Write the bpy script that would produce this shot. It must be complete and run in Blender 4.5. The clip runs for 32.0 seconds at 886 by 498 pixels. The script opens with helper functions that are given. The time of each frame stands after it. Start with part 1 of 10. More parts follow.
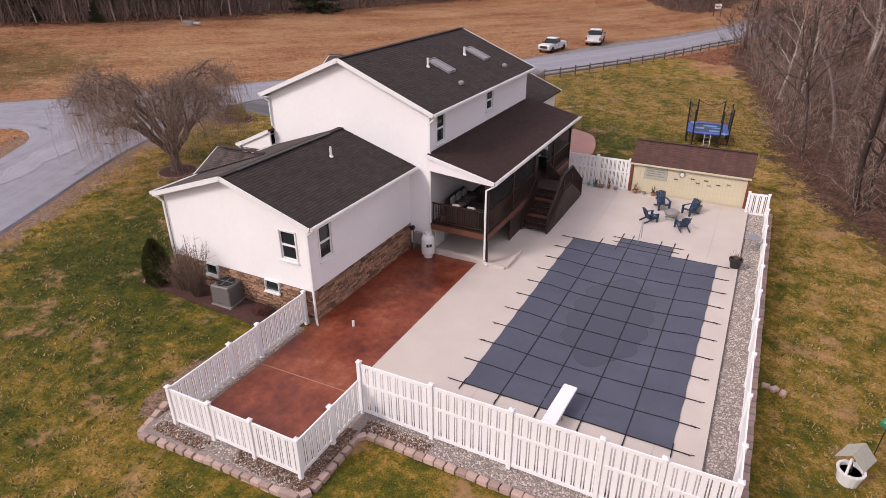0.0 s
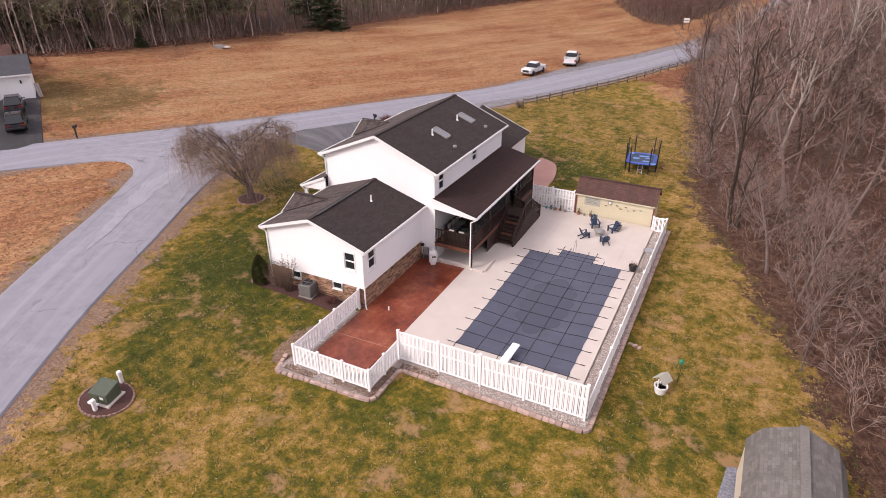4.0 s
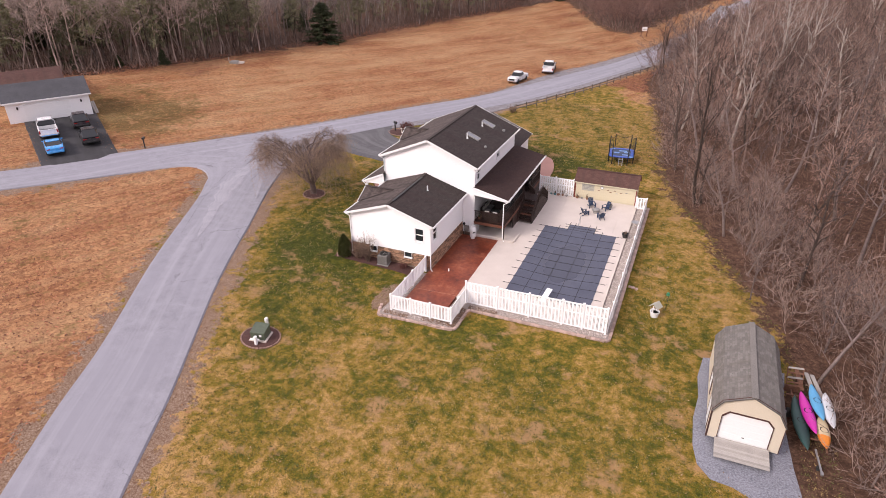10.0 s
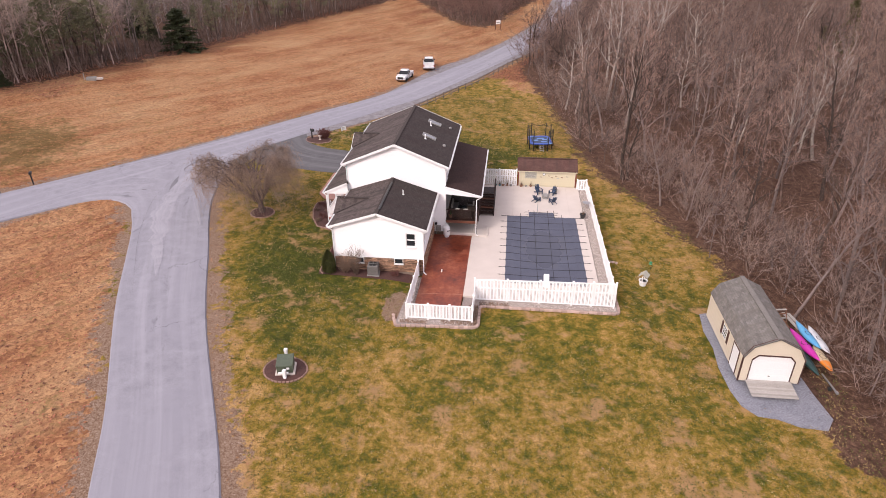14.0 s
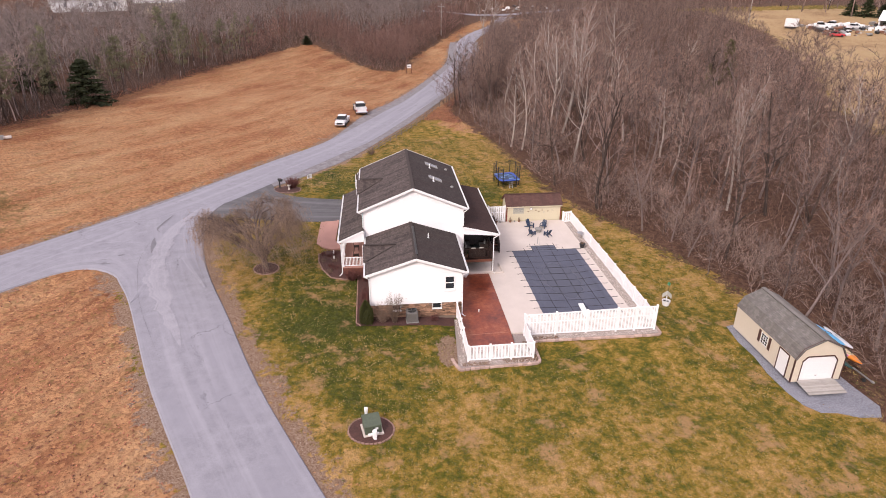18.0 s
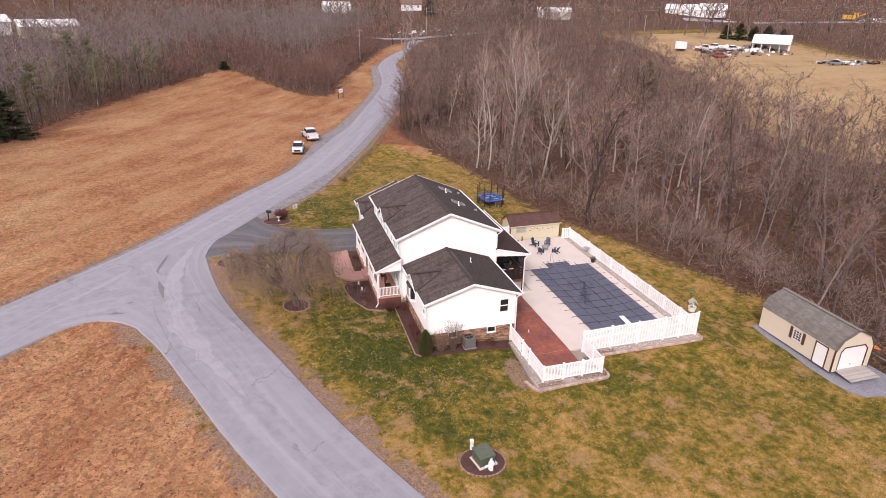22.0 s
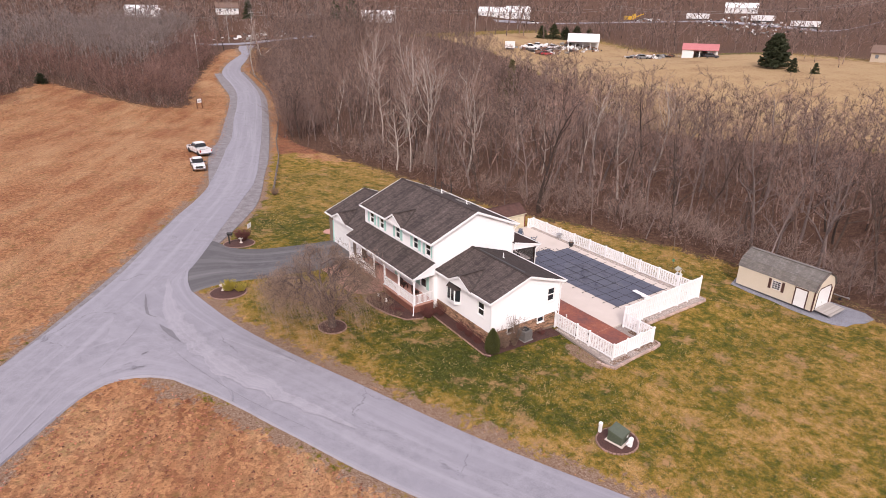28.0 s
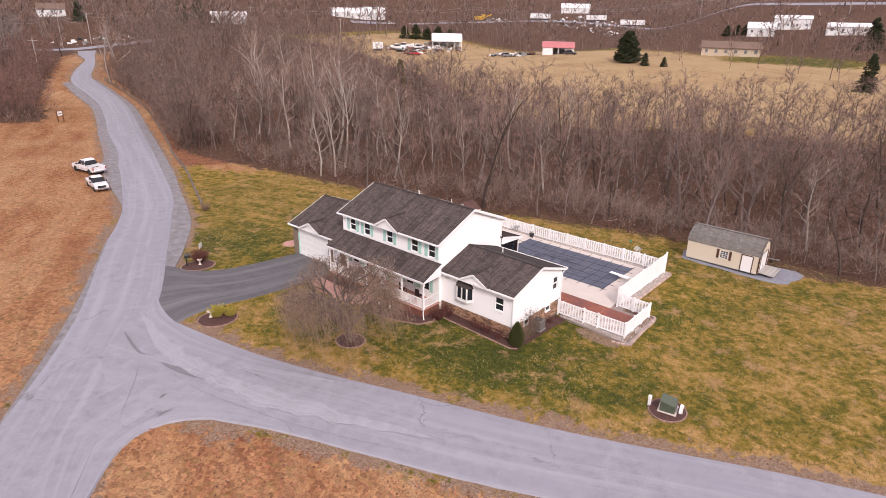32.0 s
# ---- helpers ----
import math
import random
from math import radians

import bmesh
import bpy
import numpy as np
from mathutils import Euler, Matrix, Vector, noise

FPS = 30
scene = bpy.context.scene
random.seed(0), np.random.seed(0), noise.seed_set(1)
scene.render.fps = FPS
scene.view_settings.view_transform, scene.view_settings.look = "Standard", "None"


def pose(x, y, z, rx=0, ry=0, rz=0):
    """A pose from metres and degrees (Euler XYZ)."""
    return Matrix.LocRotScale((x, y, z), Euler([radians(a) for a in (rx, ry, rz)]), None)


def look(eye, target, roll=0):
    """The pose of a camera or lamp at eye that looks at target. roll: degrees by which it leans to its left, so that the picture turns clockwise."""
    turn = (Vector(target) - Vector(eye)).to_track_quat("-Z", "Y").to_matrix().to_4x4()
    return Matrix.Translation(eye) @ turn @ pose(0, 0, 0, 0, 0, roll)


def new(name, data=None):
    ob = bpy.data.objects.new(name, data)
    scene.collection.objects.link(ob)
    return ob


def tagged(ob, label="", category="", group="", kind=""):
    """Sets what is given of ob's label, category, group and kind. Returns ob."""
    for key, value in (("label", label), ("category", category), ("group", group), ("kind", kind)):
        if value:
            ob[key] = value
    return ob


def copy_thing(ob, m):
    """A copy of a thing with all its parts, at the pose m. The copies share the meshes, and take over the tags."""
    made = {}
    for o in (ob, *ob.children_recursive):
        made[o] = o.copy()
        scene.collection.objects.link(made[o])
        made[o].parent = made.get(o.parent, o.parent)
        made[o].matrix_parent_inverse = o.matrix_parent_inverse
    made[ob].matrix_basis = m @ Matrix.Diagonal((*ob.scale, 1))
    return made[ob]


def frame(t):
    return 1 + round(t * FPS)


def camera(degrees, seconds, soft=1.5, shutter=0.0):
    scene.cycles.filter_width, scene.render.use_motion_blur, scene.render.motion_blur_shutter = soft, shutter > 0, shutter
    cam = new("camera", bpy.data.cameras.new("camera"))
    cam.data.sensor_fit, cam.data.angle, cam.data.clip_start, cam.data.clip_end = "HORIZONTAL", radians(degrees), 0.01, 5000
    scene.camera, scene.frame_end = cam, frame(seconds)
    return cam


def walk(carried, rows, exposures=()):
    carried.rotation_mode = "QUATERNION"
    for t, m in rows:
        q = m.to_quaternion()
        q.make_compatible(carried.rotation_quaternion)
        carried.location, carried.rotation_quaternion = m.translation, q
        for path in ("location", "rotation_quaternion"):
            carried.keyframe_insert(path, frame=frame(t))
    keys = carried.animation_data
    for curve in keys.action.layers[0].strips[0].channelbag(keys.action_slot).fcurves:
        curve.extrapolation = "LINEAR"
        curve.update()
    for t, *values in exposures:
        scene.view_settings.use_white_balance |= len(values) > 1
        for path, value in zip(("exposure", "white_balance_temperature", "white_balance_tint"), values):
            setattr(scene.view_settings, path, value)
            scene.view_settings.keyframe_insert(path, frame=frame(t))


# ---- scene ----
cam = camera(71.86, 32.0, 0.8)
# seconds, eye (x, y, z), turn (rx, ry, rz)
PATH = [
    (0.0, 8.981, -11.877, 12.716, 63.74, 0.23, 27.32),
    (0.5, 9.572, -12.969, 13.419, 62.21, 0.21, 27.36),
    (1.0, 10.161, -14.092, 14.306, 62.05, 0.21, 27.40),
    (1.5, 10.765, -15.307, 15.346, 62.05, 0.22, 27.45),
    (2.0, 11.412, -16.609, 16.434, 62.05, 0.21, 27.46),
    (2.5, 12.115, -18.033, 17.548, 62.03, 0.21, 27.37),
    (3.0, 12.864, -19.546, 18.671, 62.00, 0.18, 27.23),
    (3.5, 13.589, -21.129, 19.778, 61.96, 0.15, 27.06),
    (5.5, 15.643, -26.893, 23.885, 61.72, 0.05, 26.13),
    (6.0, 15.909, -28.067, 24.461, 61.70, 0.01, 25.78),
    (6.5, 16.154, -29.194, 24.793, 61.74, 0.04, 25.34),
    (7.0, 16.333, -30.411, 24.946, 61.80, 0.06, 24.60),
    (7.5, 16.451, -31.722, 25.001, 61.81, 0.13, 23.59),
    (8.0, 16.423, -32.999, 25.006, 61.80, 0.19, 23.05),
    (8.5, 16.178, -34.167, 24.946, 61.87, 0.25, 22.94),
    (9.0, 15.597, -34.993, 24.934, 61.90, 0.31, 22.93),
    (9.5, 14.693, -35.566, 24.970, 61.94, 0.33, 22.92),
    (10.0, 13.514, -36.080, 24.963, 61.95, 0.34, 22.85),
    (10.5, 12.134, -36.622, 24.978, 61.93, 0.32, 21.10),
    (11.0, 10.747, -37.118, 25.013, 61.90, 0.31, 18.79),
    (11.5, 9.298, -37.576, 25.047, 61.86, 0.28, 16.34),
    (12.0, 7.813, -37.959, 25.079, 61.83, 0.26, 14.01),
    (12.5, 6.348, -38.303, 25.135, 61.79, 0.25, 12.07),
    (13.0, 4.862, -38.585, 25.161, 61.79, 0.25, 10.12),
    (13.5, 3.405, -38.807, 25.213, 61.74, 0.24, 8.13),
    (14.0, 1.950, -38.989, 25.299, 61.65, 0.28, 6.19),
    (14.5, 0.456, -39.125, 25.386, 61.56, 0.28, 4.33),
    (16.5, -5.837, -39.220, 25.515, 62.06, 0.03, -2.34),
    (17.0, -7.373, -39.105, 25.543, 63.04, 0.00, -3.63),
    (17.5, -8.935, -39.008, 25.432, 64.24, -0.14, -4.85),
    (18.0, -10.459, -38.824, 25.359, 65.36, -0.26, -6.06),
    (18.5, -12.011, -38.604, 25.248, 66.41, -0.39, -7.31),
    (19.0, -13.543, -38.362, 25.160, 67.03, -0.49, -8.57),
    (19.5, -15.079, -38.057, 25.167, 67.21, -0.58, -9.88),
    (20.0, -16.586, -37.738, 25.220, 67.31, -0.63, -11.17),
    (20.5, -18.061, -37.387, 25.268, 67.44, -0.73, -12.45),
    (21.0, -19.504, -36.982, 25.378, 67.43, -0.77, -13.79),
    (21.5, -20.908, -36.558, 25.447, 67.39, -0.80, -15.09),
    (22.0, -22.352, -36.089, 25.468, 67.38, -0.82, -16.45),
    (22.5, -23.744, -35.617, 25.431, 67.41, -0.82, -17.82),
    (23.0, -25.135, -35.152, 25.387, 67.46, -0.77, -19.17),
    (23.5, -26.492, -34.655, 25.349, 67.53, -0.73, -20.52),
    (24.0, -27.825, -34.120, 25.294, 67.60, -0.65, -21.88),
    (24.5, -29.149, -33.544, 25.238, 67.66, -0.59, -23.29),
    (25.0, -30.491, -32.910, 25.192, 67.70, -0.58, -24.86),
    (25.5, -31.814, -32.227, 25.147, 67.74, -0.60, -26.47),
    (27.5, -36.922, -29.032, 24.879, 67.94, -0.81, -32.95),
    (28.0, -38.207, -28.136, 24.844, 67.96, -0.87, -34.67),
    (28.5, -39.434, -27.184, 24.792, 67.99, -0.93, -36.42),
    (29.0, -40.619, -26.187, 24.726, 68.03, -0.99, -38.22),
    (29.5, -41.776, -25.137, 24.663, 68.07, -1.06, -40.03),
    (30.0, -42.901, -24.053, 24.601, 68.10, -1.11, -41.86),
    (30.5, -43.990, -22.982, 24.554, 68.14, -1.14, -43.66),
    (31.0, -45.044, -21.957, 24.522, 68.19, -1.09, -45.42),
    (31.5, -46.055, -20.914, 24.515, 68.23, -0.99, -47.24),
    (32.0, -47.045, -19.841, 24.510, 68.26, -0.88, -49.07),
]
walk(cam, [(t, pose(x, y, z, rx, ry, rz)) for t, x, y, z, rx, ry, rz in PATH], exposures=[(0.0, 0.39, 6600, 18), (2.0, 0.54, 6650, 18), (6.0, 0.76, 6650, 18), (32.0, 0.76, 6650, 18)])

# ---- world and sun: a bright overcast winter day ----
world = bpy.data.worlds.new("overcast_sky")
world.use_nodes = True
scene.world = world
wn, wl = world.node_tree.nodes, world.node_tree.links
sky = wn.new("ShaderNodeTexSky")
sky.sky_type = "NISHITA"
sky.sun_disc = False
SUN_EL, SUN_AZ = 38.0, 215.0          # degrees above the horizon; clockwise from +y
sky.sun_elevation, sky.sun_rotation = radians(SUN_EL), radians(SUN_AZ)
sky.air_density, sky.dust_density, sky.ozone_density = 1.0, 4.0, 1.0
soft = wn.new("ShaderNodeMixRGB")      # a cloud sheet greys the blue of the sky
soft.inputs["Fac"].default_value = 0.78
soft.inputs["Color2"].default_value = (6.55, 6.2, 6.75, 1)
wl.new(sky.outputs["Color"], soft.inputs["Color1"])
wl.new(soft.outputs["Color"], wn["Background"].inputs["Color"])
wn["Background"].inputs["Strength"].default_value = 0.108
sun = new("sun", bpy.data.lights.new("sun", "SUN"))
sun.data.energy, sun.data.angle, sun.data.color = 1.55, radians(14), (1.0, 0.95, 0.89)
sun.matrix_world = look((0, 0, 60), (60 * -math.sin(radians(SUN_AZ)), 60 * -math.cos(radians(SUN_AZ)), 60 - 60 * math.tan(radians(SUN_EL))))


# ---- materials ----
def nodes_of(name):
    m = bpy.data.materials.new(name)
    m.use_nodes = True
    nt = m.node_tree
    return m, nt.nodes, nt.links, nt.nodes["Principled BSDF"]


def noise_node(n, l, scale, detail=6, rough=0.6, vec=None):
    t = n.new("ShaderNodeTexNoise")
    t.inputs["Scale"].default_value, t.inputs["Detail"].default_value, t.inputs["Roughness"].default_value = scale, detail, rough
    if vec is not None:
        l.new(vec, t.inputs["Vector"])
    return t


def ramp_node(n, l, src, stops):
    r = n.new("ShaderNodeValToRGB")
    while len(r.color_ramp.elements) < len(stops):
        r.color_ramp.elements.new(0.5)
    for e, (p, c) in zip(r.color_ramp.elements, stops):
        e.position, e.color = p, (*c, 1) if len(c) == 3 else c
    l.new(src, r.inputs["Fac"])
    return r


def mix_node(n, l, fac, a, b, kind="MIX"):
    m = n.new("ShaderNodeMixRGB")
    m.blend_type = kind
    for sock, v in (("Fac", fac), ("Color1", a), ("Color2", b)):
        if isinstance(v, (int, float)):
            m.inputs[sock].default_value = v
        elif isinstance(v, tuple):
            m.inputs[sock].default_value = (*v, 1)
        else:
            l.new(v, m.inputs[sock])
    return m.outputs["Color"]


def bump_node(n, l, height, bsdf, strength=0.3, dist=0.02):
    b = n.new("ShaderNodeBump")
    b.inputs["Strength"].default_value, b.inputs["Distance"].default_value = strength, dist
    l.new(height, b.inputs["Height"])
    l.new(b.outputs["Normal"], bsdf.inputs["Normal"])


def surface(name, a, b, grain=30.0, stain=1.2, rough=0.7, bump=0.2, dist=0.01, metal=0.0, vary=0.0, stain_amt=0.35, spec=0.5):
    """Two-scale varied paint, stone, wood or metal between the colours a and b; vary: change from object to object."""
    m, n, l, p = nodes_of(name)
    co = n.new("ShaderNodeTexCoord").outputs["Object"]
    fine = noise_node(n, l, grain, 5, 0.65, co)
    big = noise_node(n, l, stain, 4, 0.6, co)
    f = mix_node(n, l, stain_amt, fine.outputs["Fac"], big.outputs["Fac"])
    r = ramp_node(n, l, f, [(0.3, a), (0.7, b)])
    col = r.outputs["Color"]
    if vary:
        oi = n.new("ShaderNodeObjectInfo")
        hs = n.new("ShaderNodeHueSaturation")
        mr = n.new("ShaderNodeMapRange")
        mr.inputs["To Min"].default_value, mr.inputs["To Max"].default_value = 1 - vary, 1 + vary
        l.new(oi.outputs["Random"], mr.inputs["Value"])
        l.new(mr.outputs["Result"], hs.inputs["Value"])
        l.new(col, hs.inputs["Color"])
        col = hs.outputs["Color"]
    l.new(col, p.inputs["Base Color"])
    rr = n.new("ShaderNodeMapRange")
    rr.inputs["To Min"].default_value, rr.inputs["To Max"].default_value = max(0.03, rough - 0.1), min(1, rough + 0.1)
    l.new(big.outputs["Fac"], rr.inputs["Value"])
    l.new(rr.outputs["Result"], p.inputs["Roughness"])
    p.inputs["Metallic"].default_value = metal
    p.inputs["Specular IOR Level"].default_value = spec
    if bump:
        bump_node(n, l, fine.outputs["Fac"], p, bump, dist)
    return m


WHITE_VINYL = surface("white_vinyl", (0.86, 0.855, 0.86), (0.91, 0.905, 0.905), 8, 0.7, 0.42, 0.03)
WHITE_SIDING = surface("white_siding", (0.82, 0.81, 0.81), (0.89, 0.88, 0.88), 6, 0.35, 0.5, 0.05, stain_amt=0.6)
WHITE_TRIM = surface("white_trim", (0.78, 0.78, 0.78), (0.85, 0.85, 0.84), 10, 0.8, 0.4, 0.03)
DARK_TRIM = surface("black_metal", (0.012, 0.012, 0.013), (0.03, 0.03, 0.03), 20, 2, 0.45, 0.05)
STONE = surface("ledge_stone", (0.15, 0.075, 0.045), (0.44, 0.27, 0.175), 22, 5.5, 0.85, 0.5, 0.015, vary=0.55)
MORTAR = surface("mortar", (0.16, 0.12, 0.09), (0.26, 0.20, 0.16), 30, 2, 0.9, 0.4)
BLOCK = surface("pink_concrete_block", (0.33, 0.225, 0.19), (0.53, 0.395, 0.34), 40, 3, 0.9, 0.5, 0.01, vary=0.22)
BED_BRICK = surface("bed_edging_brick", (0.20, 0.115, 0.09), (0.34, 0.22, 0.18), 30, 3, 0.9, 0.4, vary=0.25)
DARK_WOOD = surface("dark_stained_wood", (0.013, 0.006, 0.0045), (0.048, 0.021, 0.014), 25, 2, 0.6, 0.2, vary=0.2)
# Half-transparent black that puts the porch's inner shade into a sheet.
SHADE_SHEET = nodes_of("porch_shade_sheet")[0]
sp = SHADE_SHEET.node_tree.nodes["Principled BSDF"]
sp.inputs["Base Color"].default_value, sp.inputs["Alpha"].default_value, sp.inputs["Roughness"].default_value = (0.010, 0.008, 0.008, 1), 0.7, 0.8
RED_WOOD = surface("red_stained_wood", (0.10, 0.035, 0.02), (0.20, 0.075, 0.04), 25, 2, 0.6, 0.2, vary=0.2)
GREY_WOOD = surface("weathered_grey_wood", (0.26, 0.24, 0.22), (0.42, 0.39, 0.36), 25, 2, 0.8, 0.3, vary=0.2)
FENCE_WOOD = surface("weathered_fence_wood", (0.10, 0.085, 0.072), (0.24, 0.205, 0.18), 25, 2, 0.85, 0.3, vary=0.2)
SHED_TAN = surface("cream_painted_boards", (0.56, 0.50, 0.35), (0.67, 0.605, 0.44), 12, 0.8, 0.6, 0.1)
SHED_BEIGE = surface("beige_painted_boards", (0.60, 0.525, 0.41), (0.69, 0.61, 0.49), 12, 0.8, 0.6, 0.1)
BROWN_TRIM = surface("brown_trim", (0.05, 0.022, 0.018), (0.10, 0.045, 0.035), 20, 2, 0.6, 0.1)
RED_TRIM = surface("barn_red_trim", (0.16, 0.03, 0.025), (0.24, 0.05, 0.04), 20, 2, 0.6, 0.1)
TEAL = surface("pale_teal_paint", (0.34, 0.58, 0.53), (0.44, 0.68, 0.62), 14, 1, 0.5, 0.05)
BARK = surface("grey_brown_bark", (0.022, 0.014, 0.011), (0.12, 0.083, 0.066), 14, 1.5, 0.95, 0.5, 0.02, vary=0.35)
GREY_BARK = surface("grey_limb_bark", (0.085, 0.062, 0.056), (0.29, 0.225, 0.205), 6, 1.2, 0.95, 0.4, 0.02, vary=0.35)
WEEP_BARK = surface("cherry_bark", (0.055, 0.036, 0.031), (0.17, 0.12, 0.105), 8, 1.5, 0.9, 0.4, 0.01)
PALE_BARK = surface("pale_sycamore_bark", (0.20, 0.162, 0.135), (0.62, 0.55, 0.49), 5, 1.2, 0.9, 0.3, vary=0.15)
TWIG = surface("bare_twigs", (0.066, 0.039, 0.030), (0.225, 0.147, 0.119), 4, 0.4, 0.95, 0, vary=0.35)
WILLOW_TWIG = surface("willow_twigs", (0.16, 0.105, 0.078), (0.40, 0.285, 0.205), 4, 0.4, 0.9, 0)
BRUSH = surface("dry_brush", (0.12, 0.078, 0.055), (0.28, 0.19, 0.14), 4, 0.4, 0.95, 0, vary=0.2)
NEEDLES = surface("conifer_needles", (0.016, 0.024, 0.008), (0.062, 0.075, 0.026), 6, 0.6, 0.8, 0, vary=0.25)
ARBOR = surface("arborvitae_foliage", (0.042, 0.050, 0.011), (0.105, 0.108, 0.028), 10, 1.5, 0.8, 0)
RED_BRUSH = surface("barberry_twigs", (0.09, 0.03, 0.025), (0.17, 0.06, 0.05), 6, 1, 0.9, 0)
YELLOW_SHRUB = surface("yellow_shrub_leaves", (0.24, 0.20, 0.025), (0.44, 0.35, 0.06), 10, 1.5, 0.8, 0)
MULCH = surface("dark_mulch", (0.030, 0.013, 0.011), (0.115, 0.052, 0.042), 14, 1.5, 0.95, 0.8, 0.03, stain_amt=0.25)
STEEL = surface("galvanised_steel", (0.36, 0.36, 0.37), (0.5, 0.5, 0.5), 20, 2, 0.4, 0.1, metal=0.8)
GREY_METAL = surface("grey_painted_metal", (0.20, 0.195, 0.185), (0.30, 0.29, 0.275), 15, 2, 0.5, 0.1)
GREEN_METAL = surface("green_painted_metal", (0.055, 0.072, 0.048), (0.10, 0.12, 0.08), 8, 1.5, 0.5, 0.05)
NAVY = surface("navy_plastic", (0.012, 0.028, 0.06), (0.03, 0.055, 0.11), 12, 2, 0.5, 0.05)
RUBBER = surface("black_rubber", (0.012, 0.012, 0.012), (0.03, 0.03, 0.03), 20, 2, 0.85, 0.1)
STRAP = surface("black_webbing", (0.008, 0.008, 0.010), (0.02, 0.02, 0.024), 30, 2, 0.8, 0.1)
RUST = surface("rusty_scrap", (0.10, 0.04, 0.025), (0.26, 0.13, 0.08), 8, 1, 0.85, 0.2)
ROOF_FAR = surface("far_brown_roof", (0.13, 0.085, 0.065), (0.2, 0.13, 0.10), 3, 0.4, 0.9, 0)
FAR_WHITE = surface("far_white_metal", (0.66, 0.66, 0.66), (0.78, 0.78, 0.78), 3, 0.3, 0.5, 0)
FAR_RED = surface("far_red_metal_roof", (0.40, 0.12, 0.125), (0.52, 0.19, 0.19), 3, 0.3, 0.6, 0)
FAR_TAN = surface("far_tan_siding", (0.42, 0.34, 0.25), (0.52, 0.43, 0.33), 3, 0.3, 0.7, 0)


def plain(name, c, rough=0.5, metal=0.0):
    return surface(name, tuple(v * 0.85 for v in c), tuple(min(1, v * 1.1) for v in c), 14, 1.5, rough, 0.04, metal=metal)


def car_paint(name, c):
    m = plain(name, c, 0.28)
    m.node_tree.nodes["Principled BSDF"].inputs["Coat Weight"].default_value = 0.6
    return m


def glass_mat(name, tint=(0.02, 0.025, 0.03)):
    m, n, l, p = nodes_of(name)
    p.inputs["Base Color"].default_value = (*tint, 1)
    p.inputs["Roughness"].default_value = 0.06
    p.inputs["IOR"].default_value = 1.5
    return m


GLASS = glass_mat("dark_window_glass")
CLEAR = nodes_of("skylight_glass")[0]
cp = CLEAR.node_tree.nodes["Principled BSDF"]
cp.inputs["Base Color"].default_value, cp.inputs["Roughness"].default_value = (0.20, 0.205, 0.22, 1), 0.10


def shingle_mat(name, a, b, streak):
    """Asphalt shingles: tabs in courses, speckle, dark runs down the slope."""
    m, n, l, p = nodes_of(name)
    co = n.new("ShaderNodeTexCoord").outputs["UV"]
    br = n.new("ShaderNodeTexBrick")
    l.new(co, br.inputs["Vector"])
    br.inputs["Scale"].default_value = 1.0
    br.inputs["Brick Width"].default_value, br.inputs["Row Height"].default_value = 0.30, 0.14
    br.inputs["Mortar Size"].default_value, br.inputs["Bias"].default_value = 0.006, 0.0
    br.inputs["Color1"].default_value, br.inputs["Color2"].default_value = (*a, 1), (*b, 1)
    br.inputs["Mortar"].default_value = (*(v * 0.45 for v in a), 1)
    sp = noise_node(n, l, 45, 3, 0.7, co)
    c1 = mix_node(n, l, 0.55, br.outputs["Color"], ramp_node(n, l, sp.outputs["Fac"], [(0.3, a), (0.75, b)]).outputs["Color"])
    mp = n.new("ShaderNodeMapping")
    mp.inputs["Scale"].default_value = (1.6, 0.16, 1)
    l.new(co, mp.inputs["Vector"])
    st = noise_node(n, l, 1.3, 5, 0.6, mp.outputs["Vector"])
    c2 = mix_node(n, l, ramp_node(n, l, st.outputs["Fac"], [(0.38, (0, 0, 0)), (0.68, (0.8, 0.8, 0.8))]).outputs["Color"], c1, streak)
    blot = noise_node(n, l, 0.9, 6, 0.7, co)
    c2 = mix_node(n, l, ramp_node(n, l, blot.outputs["Fac"], [(0.45, (0, 0, 0)), (0.68, (0.3, 0.3, 0.3))]).outputs["Color"], c2, b)
    l.new(c2, p.inputs["Base Color"])
    p.inputs["Roughness"].default_value = 0.92
    p.inputs["Specular IOR Level"].default_value = 0.25
    bump_node(n, l, sp.outputs["Fac"], p, 0.35, 0.01)
    return m


# East roof slopes take the black shingles, west slopes the lighter brown ones.
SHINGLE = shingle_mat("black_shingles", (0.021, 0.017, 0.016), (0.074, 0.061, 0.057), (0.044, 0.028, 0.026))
SHINGLE_W = shingle_mat("brown_streaked_shingles", (0.040, 0.031, 0.029), (0.165, 0.130, 0.118), (0.026, 0.021, 0.021))
SHINGLE_RED = shingle_mat("red_brown_shingles", (0.075, 0.036, 0.03), (0.15, 0.082, 0.07), (0.075, 0.045, 0.038))
SHINGLE_PORCH = shingle_mat("dark_red_brown_shingles", (0.024, 0.014, 0.013), (0.064, 0.037, 0.034), (0.044, 0.022, 0.018))
SHINGLE_GREY = shingle_mat("grey_shingles", (0.085, 0.080, 0.075), (0.27, 0.25, 0.23), (0.13, 0.115, 0.10))


